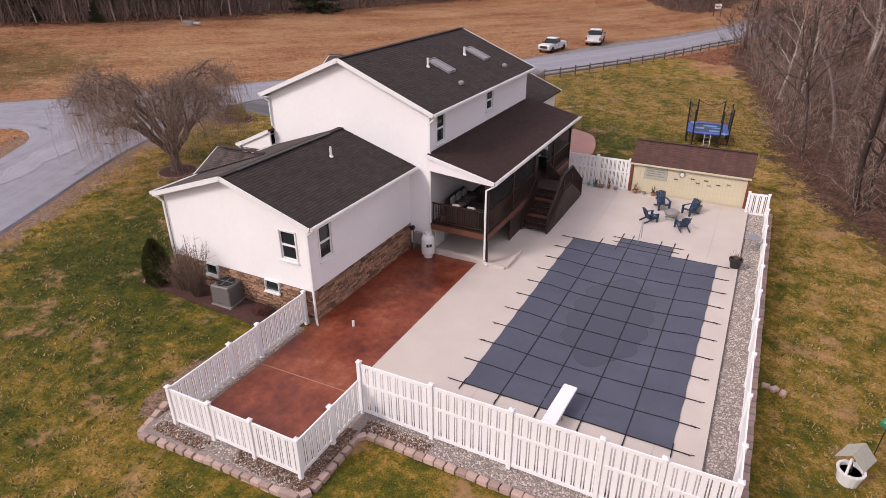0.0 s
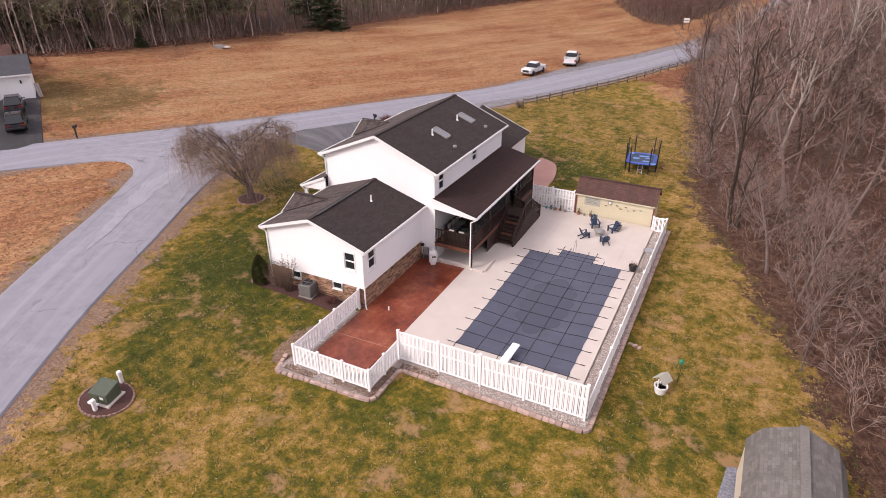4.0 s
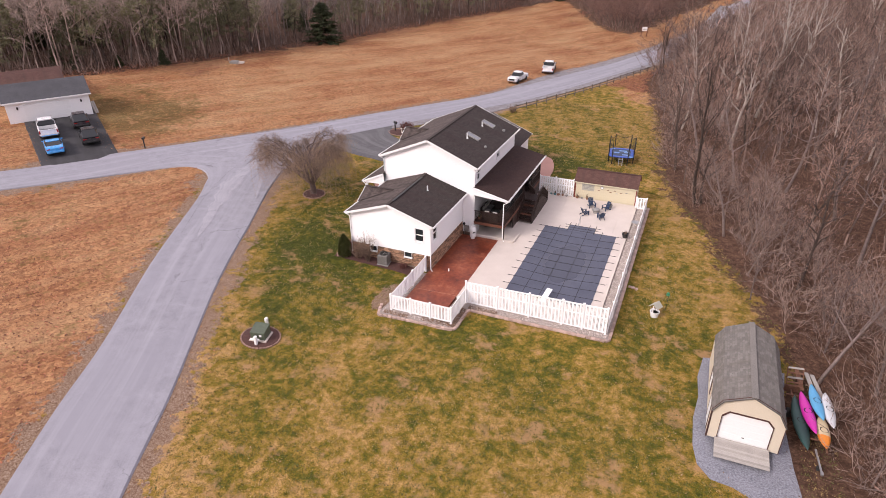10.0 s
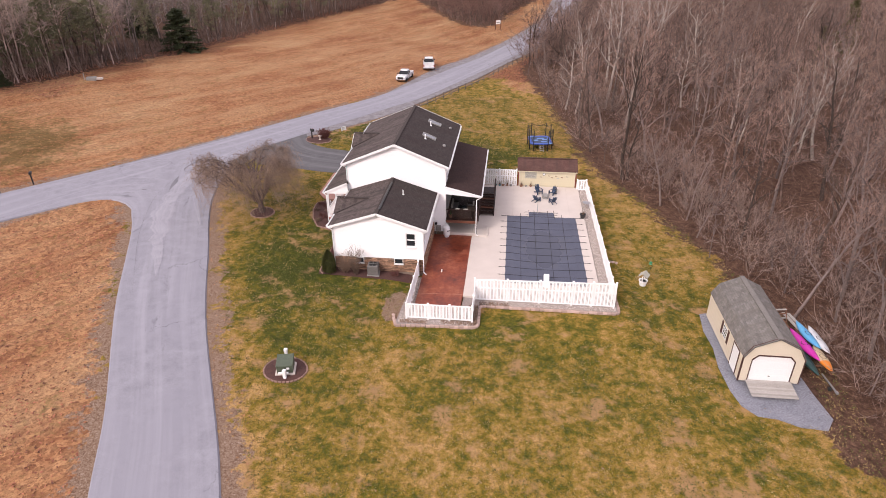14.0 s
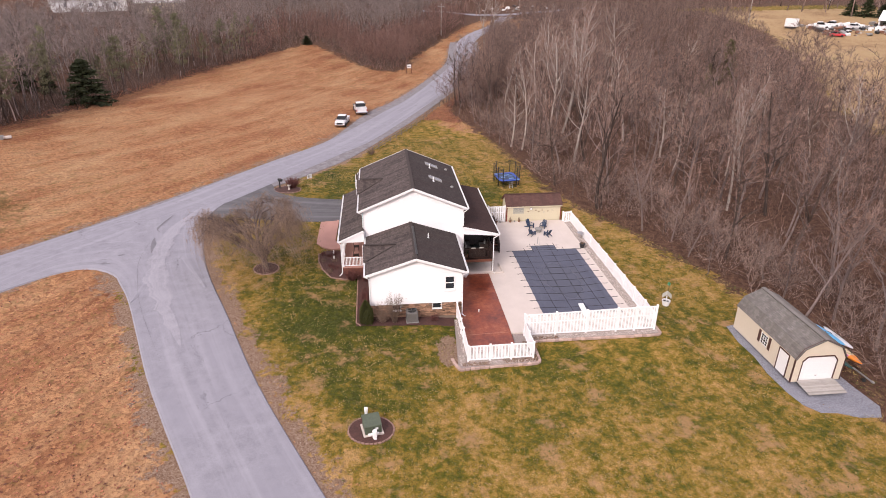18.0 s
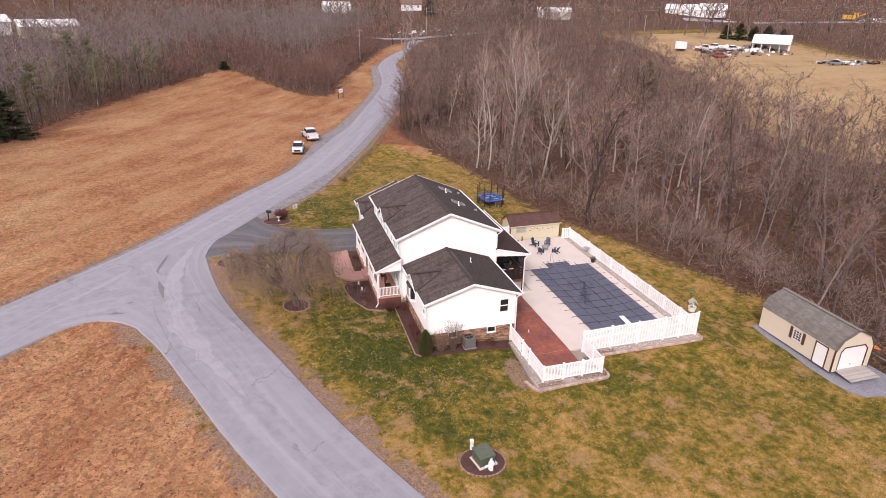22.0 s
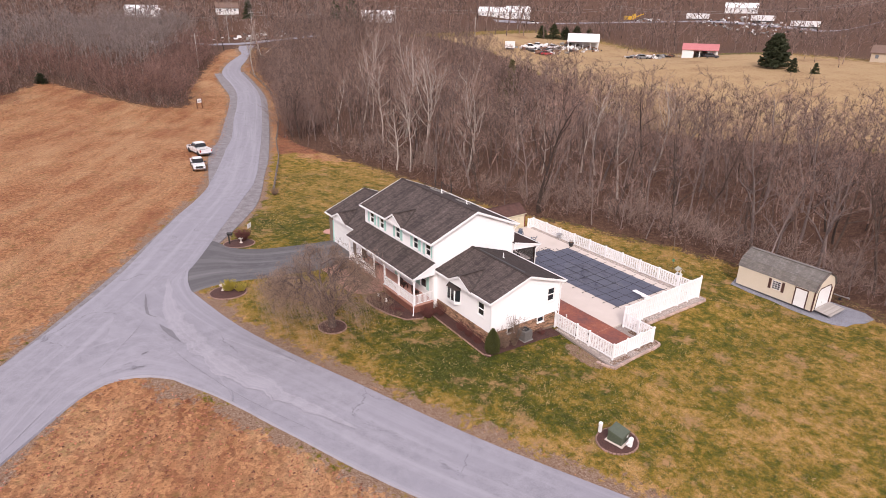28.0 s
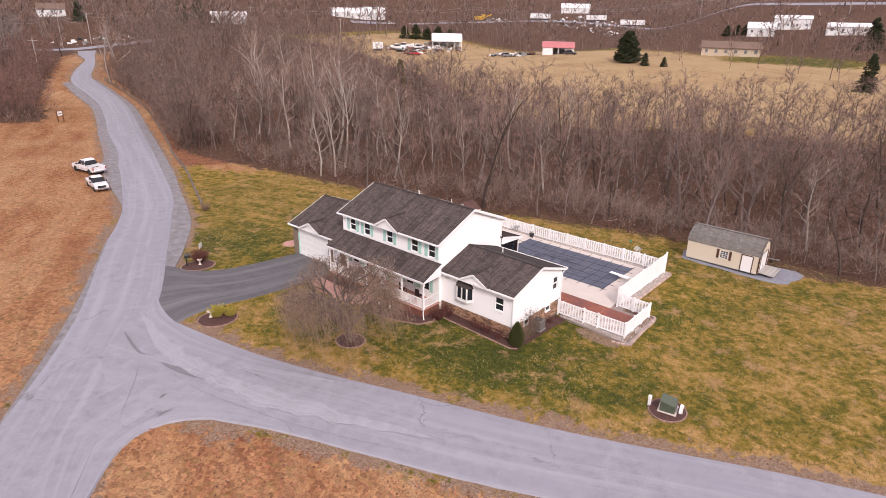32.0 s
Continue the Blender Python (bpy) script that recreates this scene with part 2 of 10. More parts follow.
def asphalt_mat(name, a, b, patch, track):
    """Worn asphalt: speckle, patched areas, lengthwise tyre wear from the strip's own UV, branching cracks."""
    m, n, l, p = nodes_of(name)
    tc = n.new("ShaderNodeTexCoord")
    co = tc.outputs["Object"]
    fine = noise_node(n, l, 14, 4, 0.8, co)
    big = noise_node(n, l, 0.16, 6, 0.62, co)
    mid = noise_node(n, l, 1.1, 6, 0.7, co)
    base = ramp_node(n, l, mix_node(n, l, 0.5, fine.outputs["Fac"], mid.outputs["Fac"]), [(0.34, a), (0.66, b)]).outputs["Color"]
    c = mix_node(n, l, ramp_node(n, l, big.outputs["Fac"], [(0.45, (0, 0, 0)), (0.62, (0.9, 0.9, 0.9))]).outputs["Color"], base, patch)
    mp = n.new("ShaderNodeMapping")
    mp.inputs["Scale"].default_value = (7.0, 0.035, 1)
    l.new(tc.outputs["UV"], mp.inputs["Vector"])
    run = noise_node(n, l, 1.0, 5, 0.6, mp.outputs["Vector"])
    c = mix_node(n, l, ramp_node(n, l, run.outputs["Fac"], [(0.46, (0, 0, 0)), (0.66, (0.5, 0.5, 0.5))]).outputs["Color"], c, track)
    # tar-dark repair patches with ragged ends
    mp2 = n.new("ShaderNodeMapping")
    mp2.inputs["Scale"].default_value = (3.0, 0.16, 1)
    l.new(tc.outputs["UV"], mp2.inputs["Vector"])
    tar = noise_node(n, l, 1.0, 7, 0.72, mp2.outputs["Vector"])
    c = mix_node(n, l, ramp_node(n, l, tar.outputs["Fac"], [(0.30, (0.6, 0.6, 0.6)), (0.37, (0, 0, 0))]).outputs["Color"], c, tuple(v * 0.55 for v in a))
    vo = n.new("ShaderNodeTexVoronoi")
    vo.feature = "DISTANCE_TO_EDGE"
    vo.inputs["Scale"].default_value = 0.14
    wob = noise_node(n, l, 0.5, 5, 0.7, co)
    add = n.new("ShaderNodeVectorMath")
    sc = n.new("ShaderNodeVectorMath")
    sc.operation = "SCALE"
    sc.inputs["Scale"].default_value = 2.2
    l.new(wob.outputs["Color"], sc.inputs[0])
    l.new(co, add.inputs[0])
    l.new(sc.outputs["Vector"], add.inputs[1])
    l.new(add.outputs["Vector"], vo.inputs["Vector"])
    gate = noise_node(n, l, 0.11, 2, 0.5, co)
    crack = ramp_node(n, l, vo.outputs["Distance"], [(0.0, (0.75, 0.75, 0.75)), (0.005, (0, 0, 0))]).outputs["Color"]
    cg = mix_node(n, l, 1.0, crack, ramp_node(n, l, gate.outputs["Fac"], [(0.54, (0, 0, 0)), (0.60, (1, 1, 1))]).outputs["Color"], "MULTIPLY")
    c = mix_node(n, l, cg, c, tuple(v * 0.35 for v in a))
    l.new(c, p.inputs["Base Color"])
    p.inputs["Roughness"].default_value = 0.85
    bump_node(n, l, fine.outputs["Fac"], p, 0.4, 0.012)
    return m


ASPHALT = asphalt_mat("worn_grey_asphalt", (0.182, 0.178, 0.203), (0.312, 0.306, 0.345), (0.248, 0.243, 0.278), (0.345, 0.338, 0.376))
NEW_ASPHALT = asphalt_mat("dark_driveway_asphalt", (0.056, 0.054, 0.058), (0.125, 0.120, 0.126), (0.095, 0.092, 0.097), (0.22, 0.213, 0.218))
SEALED = asphalt_mat("black_sealed_asphalt", (0.018, 0.017, 0.019), (0.045, 0.043, 0.046), (0.03, 0.029, 0.031), (0.06, 0.058, 0.062))
SHOULDER = surface("dark_grey_shoulder_gravel", (0.095, 0.083, 0.083), (0.31, 0.295, 0.31), 9, 1.3, 0.95, 0.8, 0.03, stain_amt=0.5)
BLUE_GRAVEL = surface("blue_grey_gravel", (0.085, 0.088, 0.11), (0.34, 0.345, 0.39), 11, 0.9, 0.95, 0.9, 0.05, stain_amt=0.2)
PEBBLE = surface("river_pebbles", (0.13, 0.10, 0.088), (0.42, 0.36, 0.33), 24, 0.9, 0.9, 0.9, 0.04, stain_amt=0.12)
DECK = surface("pale_pool_deck_concrete", (0.52, 0.455, 0.405), (0.63, 0.56, 0.505), 20, 0.5, 0.75, 0.12, 0.004, stain_amt=0.6)
WALK = surface("pink_concrete_walk", (0.40, 0.21, 0.17), (0.52, 0.29, 0.235), 20, 0.7, 0.8, 0.12, 0.004, stain_amt=0.5)


def red_patio_mat():
    m, n, l, p = nodes_of("red_stained_concrete")
    co = n.new("ShaderNodeTexCoord").outputs["Object"]
    big = noise_node(n, l, 0.55, 7, 0.62, co)
    mid = noise_node(n, l, 3.2, 6, 0.7, co)
    f = mix_node(n, l, 0.35, big.outputs["Fac"], mid.outputs["Fac"])
    c = ramp_node(n, l, f, [(0.36, (0.075, 0.015, 0.009)), (0.45, (0.165, 0.034, 0.017)), (0.53, (0.24, 0.058, 0.027)), (0.60, (0.30, 0.095, 0.05)), (0.70, (0.40, 0.20, 0.14))]).outputs["Color"]
    l.new(c, p.inputs["Base Color"])
    rr = ramp_node(n, l, big.outputs["Fac"], [(0.35, (0.28, 0.28, 0.28)), (0.65, (0.55, 0.55, 0.55))])
    l.new(rr.outputs["Color"], p.inputs["Roughness"])
    bump_node(n, l, mid.outputs["Fac"], p, 0.08, 0.005)
    return m


RED_PATIO = red_patio_mat()


def cover_mat():
    """Blue-grey mesh pool cover; meltwater stands in the sag and mirrors the trees."""
    m, n, l, p = nodes_of("blue_grey_pool_cover")
    tc = n.new("ShaderNodeTexCoord")
    co = tc.outputs["Object"]
    fine = noise_node(n, l, 60, 3, 0.6, co)
    big = noise_node(n, l, 0.5, 6, 0.6, co)
    c = ramp_node(n, l, mix_node(n, l, 0.6, fine.outputs["Fac"], big.outputs["Fac"]), [(0.3, (0.052, 0.058, 0.086)), (0.7, (0.092, 0.100, 0.140))]).outputs["Color"]
    at = n.new("ShaderNodeAttribute")
    at.attribute_name = "water"
    wob = noise_node(n, l, 0.9, 5, 0.6, co)
    sm = n.new("ShaderNodeMath")
    sm.operation = "ADD"
    l.new(at.outputs["Fac"], sm.inputs[0])
    l.new(wob.outputs["Fac"], sm.inputs[1])
    wet = ramp_node(n, l, sm.outputs["Value"], [(0.72, (0, 0, 0)), (0.88, (1, 1, 1))]).outputs["Color"]
    l.new(mix_node(n, l, wet, c, (0.056, 0.061, 0.087)), p.inputs["Base Color"])
    l.new(mix_node(n, l, wet, (0.55, 0.55, 0.55), (0.28, 0.28, 0.28)), p.inputs["Roughness"])
    b = n.new("ShaderNodeBump")
    b.inputs["Distance"].default_value = 0.004
    inv = n.new("ShaderNodeInvert")
    l.new(wet, inv.inputs["Color"])
    l.new(inv.outputs["Color"], b.inputs["Strength"])
    l.new(fine.outputs["Fac"], b.inputs["Height"])
    l.new(b.outputs["Normal"], p.inputs["Normal"])
    return m


COVER = cover_mat()
PUDDLE, pn, pl, pp = nodes_of("standing_water_over_cover")
pp.inputs["Base Color"].default_value, pp.inputs["Roughness"].default_value, pp.inputs["IOR"].default_value = (0.058, 0.063, 0.090, 1), 0.012, 1.36
ripple = noise_node(pn, pl, 3.0, 3, 0.5, pn.new("ShaderNodeTexCoord").outputs["Object"])
bump_node(pn, pl, ripple.outputs["Fac"], pp, 0.01, 0.003)


STREAK = 60.0      # the way the mown streaks of the field run, degrees from +x


def ground_mat():
    """Winter lawn, leaf-strewn field, woodland floor and gravel verge, blended by the ground's own zone attributes."""
    m, n, l, p = nodes_of("winter_ground")
    co = n.new("ShaderNodeTexCoord").outputs["Object"]
    zone = n.new("ShaderNodeAttribute")
    zone.attribute_name = "zone"
    sep = n.new("ShaderNodeSeparateColor")
    l.new(zone.outputs["Color"], sep.inputs["Color"])
    far = n.new("ShaderNodeAttribute")
    far.attribute_name = "straw"
    lush = n.new("ShaderNodeAttribute")
    lush.attribute_name = "lush"
    fine = noise_node(n, l, 7, 6, 0.8, co)
    blade = noise_node(n, l, 16, 3, 0.75, co)
    mid = noise_node(n, l, 1.7, 7, 0.7, co)
    patch = noise_node(n, l, 0.33, 5, 0.6, co)
    big = noise_node(n, l, 0.09, 5, 0.6, co)
    mp0 = n.new("ShaderNodeMapping")
    mp0.inputs["Location"].default_value = (31, 17, 5)
    l.new(co, mp0.inputs["Vector"])
    # lawn: straw and green in patches
    g0 = mix_node(n, l, 0.30, mix_node(n, l, 0.80, patch.outputs["Fac"], mid.outputs["Fac"]), fine.outputs["Fac"])
    con = n.new("ShaderNodeMapRange")
    con.clamp = False
    con.inputs["From Min"].default_value, con.inputs["From Max"].default_value = 0.2, 0.8
    con.inputs["To Min"].default_value, con.inputs["To Max"].default_value = 0.14, 0.86
    l.new(g0, con.inputs["Value"])
    g = con.outputs["Result"]
    ad = n.new("ShaderNodeMath")
    ad.operation = "ADD"
    l.new(g, ad.inputs[0])
    # mower runs and uneven growth a few metres wide
    mpr = n.new("ShaderNodeMapping")
    mpr.inputs["Rotation"].default_value = (0, 0, radians(-6))
    mpr.inputs["Scale"].default_value = (1.5, 0.10, 1)
    l.new(co, mpr.inputs["Vector"])
    runs = noise_node(n, l, 1.0, 4, 0.6, mpr.outputs["Vector"])
    clump = noise_node(n, l, 0.8, 3, 0.5, mp0.outputs["Vector"])
    uneven = n.new("ShaderNodeMapRange")
    uneven.inputs["From Min"].default_value, uneven.inputs["From Max"].default_value = 0.3, 0.7
    uneven.inputs["To Min"].default_value, uneven.inputs["To Max"].default_value = -0.065, 0.065
    l.new(mix_node(n, l, 0.42, clump.outputs["Fac"], runs.outputs["Fac"]), uneven.inputs["Value"])
    tot = n.new("ShaderNodeMath")
    tot.operation = "ADD"
    l.new(lush.outputs["Fac"], tot.inputs[0])
    l.new(uneven.outputs["Result"], tot.inputs[1])
    l.new(tot.outputs["Value"], ad.inputs[1])
    lawn = ramp_node(n, l, ad.outputs["Value"], [(0.36, (0.46, 0.275, 0.108)), (0.44, (0.305, 0.190, 0.045)), (0.50, (0.200, 0.139, 0.018)), (0.56, (0.094, 0.092, 0.010)), (0.66, (0.036, 0.052, 0.006))]).outputs["Color"]
    lawn = mix_node(n, l, ramp_node(n, l, blade.outputs["Fac"], [(0.36, (0.72, 0.72, 0.72)), (0.54, (0, 0, 0))]).outputs["Color"], lawn, (0.040, 0.031, 0.011))
    lawn = mix_node(n, l, ramp_node(n, l, fine.outputs["Fac"], [(0.56, (0, 0, 0)), (0.70, (0.6, 0.6, 0.6))]).outputs["Color"], lawn, (0.47, 0.335, 0.13))
    bare = noise_node(n, l, 0.42, 6, 0.7, mp0.outputs["Vector"])
    lawn = mix_node(n, l, ramp_node(n, l, bare.outputs["Fac"], [(0.555, (0, 0, 0)), (0.635, (0.75, 0.75, 0.75))]).outputs["Color"], lawn, (0.35, 0.205, 0.105))
    # field: orange leaves over tan grass, with pale mown streaks
    leaf = n.new("ShaderNodeTexVoronoi")
    leaf.inputs["Scale"].default_value = 3.6
    l.new(co, leaf.inputs["Vector"])
    mp = n.new("ShaderNodeMapping")
    mp.vector_type = "TEXTURE"
    mp.inputs["Rotation"].default_value = (0, 0, radians(STREAK))
    mp.inputs["Scale"].default_value = (20.0, 2.4, 1)
    l.new(co, mp.inputs["Vector"])
    strk = noise_node(n, l, 1.0, 6, 0.65, mp.outputs["Vector"])
    lf = mix_node(n, l, 0.38, mix_node(n, l, 0.7, mid.outputs["Fac"], big.outputs["Fac"]), strk.outputs["Fac"])
    dry = ramp_node(n, l, lf, [(0.40, (0.225, 0.075, 0.037)), (0.455, (0.31, 0.135, 0.068)), (0.52, (0.40, 0.214, 0.112)), (0.60, (0.52, 0.340, 0.190))]).outputs["Color"]
    dry = mix_node(n, l, 0.45, dry, ramp_node(n, l, leaf.outputs["Color"], [(0.1, (0.09, 0.030, 0.014)), (0.9, (0.58, 0.31, 0.14))]).outputs["Color"])
    mp3 = n.new("ShaderNodeMapping")
    mp3.vector_type = "TEXTURE"
    mp3.inputs["Rotation"].default_value = (0, 0, radians(STREAK + 4))
    mp3.inputs["Scale"].default_value = (42.0, 5.5, 1)
    mp3.inputs["Location"].default_value = (3.1, 7.7, 0)
    l.new(co, mp3.inputs["Vector"])
    track = noise_node(n, l, 1.0, 5, 0.65, mp3.outputs["Vector"])
    dry = mix_node(n, l, ramp_node(n, l, track.outputs["Fac"], [(0.52, (0, 0, 0)), (0.64, (0.45, 0.45, 0.45))]).outputs["Color"], dry, (0.49, 0.315, 0.170))
    dry = mix_node(n, l, ramp_node(n, l, track.outputs["Fac"], [(0.36, (0.5, 0.5, 0.5)), (0.47, (0, 0, 0))]).outputs["Color"], dry, (0.22, 0.078, 0.038))
    dry = mix_node(n, l, ramp_node(n, l, fine.outputs["Fac"], [(0.36, (0.75, 0.75, 0.75)), (0.53, (0, 0, 0))]).outputs["Color"], dry, (0.10, 0.044, 0.022))
    dry = mix_node(n, l, ramp_node(n, l, ad.outputs["Value"], [(0.53, (0, 0, 0)), (0.66, (0.6, 0.6, 0.6))]).outputs["Color"], dry, lawn)
    # woodland floor
    wood = ramp_node(n, l, mix_node(n, l, 0.5, mid.outputs["Fac"], fine.outputs["Fac"]), [(0.36, (0.028, 0.0145, 0.010)), (0.50, (0.090, 0.049, 0.033)), (0.64, (0.22, 0.128, 0.086))]).outputs["Color"]
    # verge
    verge = ramp_node(n, l, mix_node(n, l, 0.5, blade.outputs["Fac"], fine.outputs["Fac"]), [(0.36, (0.062, 0.034, 0.022)), (0.48, (0.19, 0.118, 0.078)), (0.56, (0.29, 0.21, 0.155)), (0.66, (0.44, 0.37, 0.32))]).outputs["Color"]
    straw = ramp_node(n, l, mix_node(n, l, 0.18, mix_node(n, l, 0.5, big.outputs["Fac"], mid.outputs["Fac"]), strk.outputs["Fac"]), [(0.36, (0.18, 0.103, 0.055)), (0.45, (0.295, 0.195, 0.102)), (0.55, (0.37, 0.26, 0.14)), (0.66, (0.235, 0.195, 0.08))]).outputs["Color"]
    wig = n.new("ShaderNodeMapRange")
    wig.inputs["From Min"].default_value, wig.inputs["From Max"].default_value = 0.3, 0.7
    wig.clamp = False
    l.new(mix_node(n, l, 0.45, noise_node(n, l, 0.55, 4, 0.6, co).outputs["Fac"], noise_node(n, l, 3.0, 5, 0.7, co).outputs["Fac"]), wig.inputs["Value"])

    def edge(src):
        a = n.new("ShaderNodeMath")
        a.operation = "ADD"
        l.new(src, a.inputs[0])
        l.new(wig.outputs["Result"], a.inputs[1])
        return ramp_node(n, l, a.outputs["Value"], [(0.90, (0, 0, 0)), (1.10, (1, 1, 1))]).outputs["Color"]
    c = mix_node(n, l, edge(sep.outputs["Red"]), lawn, dry)
    c = mix_node(n, l, edge(sep.outputs["Green"]), c, wood)
    c = mix_node(n, l, edge(far.outputs["Fac"]), c, straw)
    c = mix_node(n, l, edge(sep.outputs["Blue"]), c, verge)
    l.new(c, p.inputs["Base Color"])
    p.inputs["Roughness"].default_value = 0.97
    p.inputs["Specular IOR Level"].default_value = 0.15
    bump_node(n, l, mix_node(n, l, 0.5, fine.outputs["Fac"], blade.outputs["Fac"]), p, 0.7, 0.06)
    return m


GROUND = ground_mat()


# ---- mesh helpers ----
def part(name, bm, material, parent=None, label=""):
    """Links a bmesh as one mesh object under a thing or part."""
    me = bpy.data.meshes.new(name)
    bm.to_mesh(me)
    bm.free()
    return mesh_part(name, me, material, parent, label)


def mesh_part(name, me, material, parent=None, label=""):
    if not me.materials and material:
        me.materials.append(material)
    ob = new(name, me)
    if parent is not None:
        ob.parent = parent
    if label:
        ob["label"] = label
    return ob


def thing(name, x, y, z, rz=0.0, label="", category="", group="", kind=""):
    ob = new(name)
    ob.empty_display_size = 0.2
    ob.matrix_basis = pose(x, y, z, 0, 0, rz)
    return tagged(ob, label, category, group, kind)


def raw_mesh(name, verts, faces):
    me = bpy.data.meshes.new(name)
    me.from_pydata([tuple(v) for v in verts], [], [tuple(f) for f in faces])
    me.update()
    return me


def box(bm, x0, x1, y0, y1, z0, z1, bevel=0.0):
    """A box, with its long edges rounded where bevel is given."""
    made = bmesh.ops.create_cube(bm, size=1, matrix=Matrix.LocRotScale(((x0 + x1) / 2, (y0 + y1) / 2, (z0 + z1) / 2), None, (abs(x1 - x0), abs(y1 - y0), abs(z1 - z0))))
    if bevel:
        edges = {e for v in made["verts"] for e in v.link_edges}
        bmesh.ops.bevel(bm, geom=list(edges), offset=bevel, segments=1, affect="EDGES")
    return bm


def boxes(*dims, bevel=0.0):
    bm = bmesh.new()
    for d in dims:
        box(bm, *d, bevel=bevel)
    return bm


def rod(bm, a, b, r0, r1=None, sides=8):
    """A tapered round bar from a to b."""
    a, b = Vector(a), Vector(b)
    r1 = r0 if r1 is None else r1
    m = Matrix.Translation((a + b) / 2) @ (b - a).to_track_quat("Z", "Y").to_matrix().to_4x4()
    bmesh.ops.create_cone(bm, cap_ends=True, segments=sides, radius1=max(r0, 1e-4), radius2=max(r1, 1e-4), depth=(b - a).length, matrix=m)
    return bm


def pipe(bm, pts, r, sides=8):
    for a, b in zip(pts, pts[1:]):
        rod(bm, a, b, r, r, sides)
    return bm


def turned(bm, profile, sides=20, centre=(0, 0, 0)):
    """A body turned round z from (radius, height) pairs."""
    rings = []
    for r, z in profile:
        rings.append([bm.verts.new((centre[0] + r * math.cos(2 * math.pi * k / sides), centre[1] + r * math.sin(2 * math.pi * k / sides), centre[2] + z)) for k in range(sides)])
    for a, b in zip(rings, rings[1:]):
        for k in range(sides):
            bm.faces.new((a[k], a[(k + 1) % sides], b[(k + 1) % sides], b[k]))
    bm.faces.new(rings[0][::-1])
    bm.faces.new(rings[-1])
    return bm


def loft(bm, rings, close=True, caps=True):
    """A skin over rings of points with equal counts."""
    vs = [[bm.verts.new(p) for p in ring] for ring in rings]
    k = len(rings[0])
    for a, b in zip(vs, vs[1:]):
        for i in range(k if close else k - 1):
            bm.faces.new((a[i], a[(i + 1) % k], b[(i + 1) % k], b[i]))
    if caps:
        bm.faces.new(vs[0][::-1])
        bm.faces.new(vs[-1])
    return bm


def prism(bm, outline, z0, z1):
    """An upright slab over an outline of (x, y)."""
    a = [bm.verts.new((x, y, z0)) for x, y in outline]
    b = [bm.verts.new((x, y, z1)) for x, y in outline]
    k = len(outline)
    for i in range(k):
        bm.faces.new((a[i], a[(i + 1) % k], b[(i + 1) % k], b[i]))
    bm.faces.new(a[::-1])
    bm.faces.new(b)
    bmesh.ops.recalc_face_normals(bm, faces=bm.faces[:])
    return bm


def smooth(ob):
    for p in ob.data.polygons:
        p.use_smooth = True
    return ob


# ---- the lie of the land ----
def ramp(x, xs, zs):
    return np.interp(x, xs, zs)


def sstep(a, b, x):
    t = np.clip((x - a) / (b - a), 0, 1)
    return t * t * (3 - 2 * t)


def land(x, y):
    """Height of the ground: level yard, field rising to the west, creek hollow in the woods, slope and ridge beyond."""
    x, y = np.asarray(x, float), np.asarray(y, float)
    f = ramp(x, [-400, -120, -62, -46, -31, -22, -12, -5, 0, 6, 14, 22, 34, 48, 66, 95, 130, 170, 240, 420, 900], [30, 7, 2.9, 1.5, 0.95, 0.55, 0.1, -0.2, -0.32, -0.42, -0.55, -0.75, -2.2, -2.6, -1.0, 3.2, 7.0, 9.0, 10, 38, 70])
    g = ramp(y, [-60, -30, -10, 2, 12, 22, 32, 60, 110, 150, 200, 260, 420, 900], [-1.2, -0.8, -0.34, 0, 0.34, 0.48, 0.5, 0.2, 0.1, 2.2, 7.5, 9, 34, 60])
    w = 1 - 0.45 * sstep(-6, 8, x)
    north = sstep(90, 150, y)
    h = f * (1 - north * 0.6 * sstep(10, 80, x)) + g * np.where(y > 110, 1.0, w)
    pad = sstep(1.6, 0.2, np.maximum(np.maximum(-5.2 - x, x - 10.5), np.maximum(-3.2 - y, y - 23.5)))
    h = h * (1 - pad) + np.minimum(h, -0.3) * pad
    # the lawn is banked up against the edging of the terrace
    off = np.maximum(np.maximum(-5.2 - x, x - 10.5), np.maximum(-3.2 - y, y - 23.5))
    return h + sstep(3.2, 0.3, off) * np.maximum(0, -0.29 - h)


def lumps(x, y, size, seed=0):
    """Smooth value noise between 0 and 1, with lumps of the given size in metres."""
    u, v = np.asarray(x, float) / size + 37.3 * seed, np.asarray(y, float) / size - 21.7 * seed
    i, j = np.floor(u), np.floor(v)
    a, b = u - i, v - j
    a, b = a * a * (3 - 2 * a), b * b * (3 - 2 * b)

    def h(p, q):
        return np.modf(np.abs(np.sin(p * 127.1 + q * 311.7 + seed * 17.0) * 43758.5453))[0]
    return (h(i, j) * (1 - a) + h(i + 1, j) * a) * (1 - b) + (h(i, j + 1) * (1 - a) + h(i + 1, j + 1) * a) * b


def patchy(x, y):
    """How green the winter grass is, about 0 (straw) to 1."""
    return 0.38 * lumps(x, y, 1.3, 3) + 0.40 * lumps(x, y, 0.6, 4) + 0.22 * lumps(x, y, 4.2, 5)


def lz(x, y):
    return float(land(x, y))


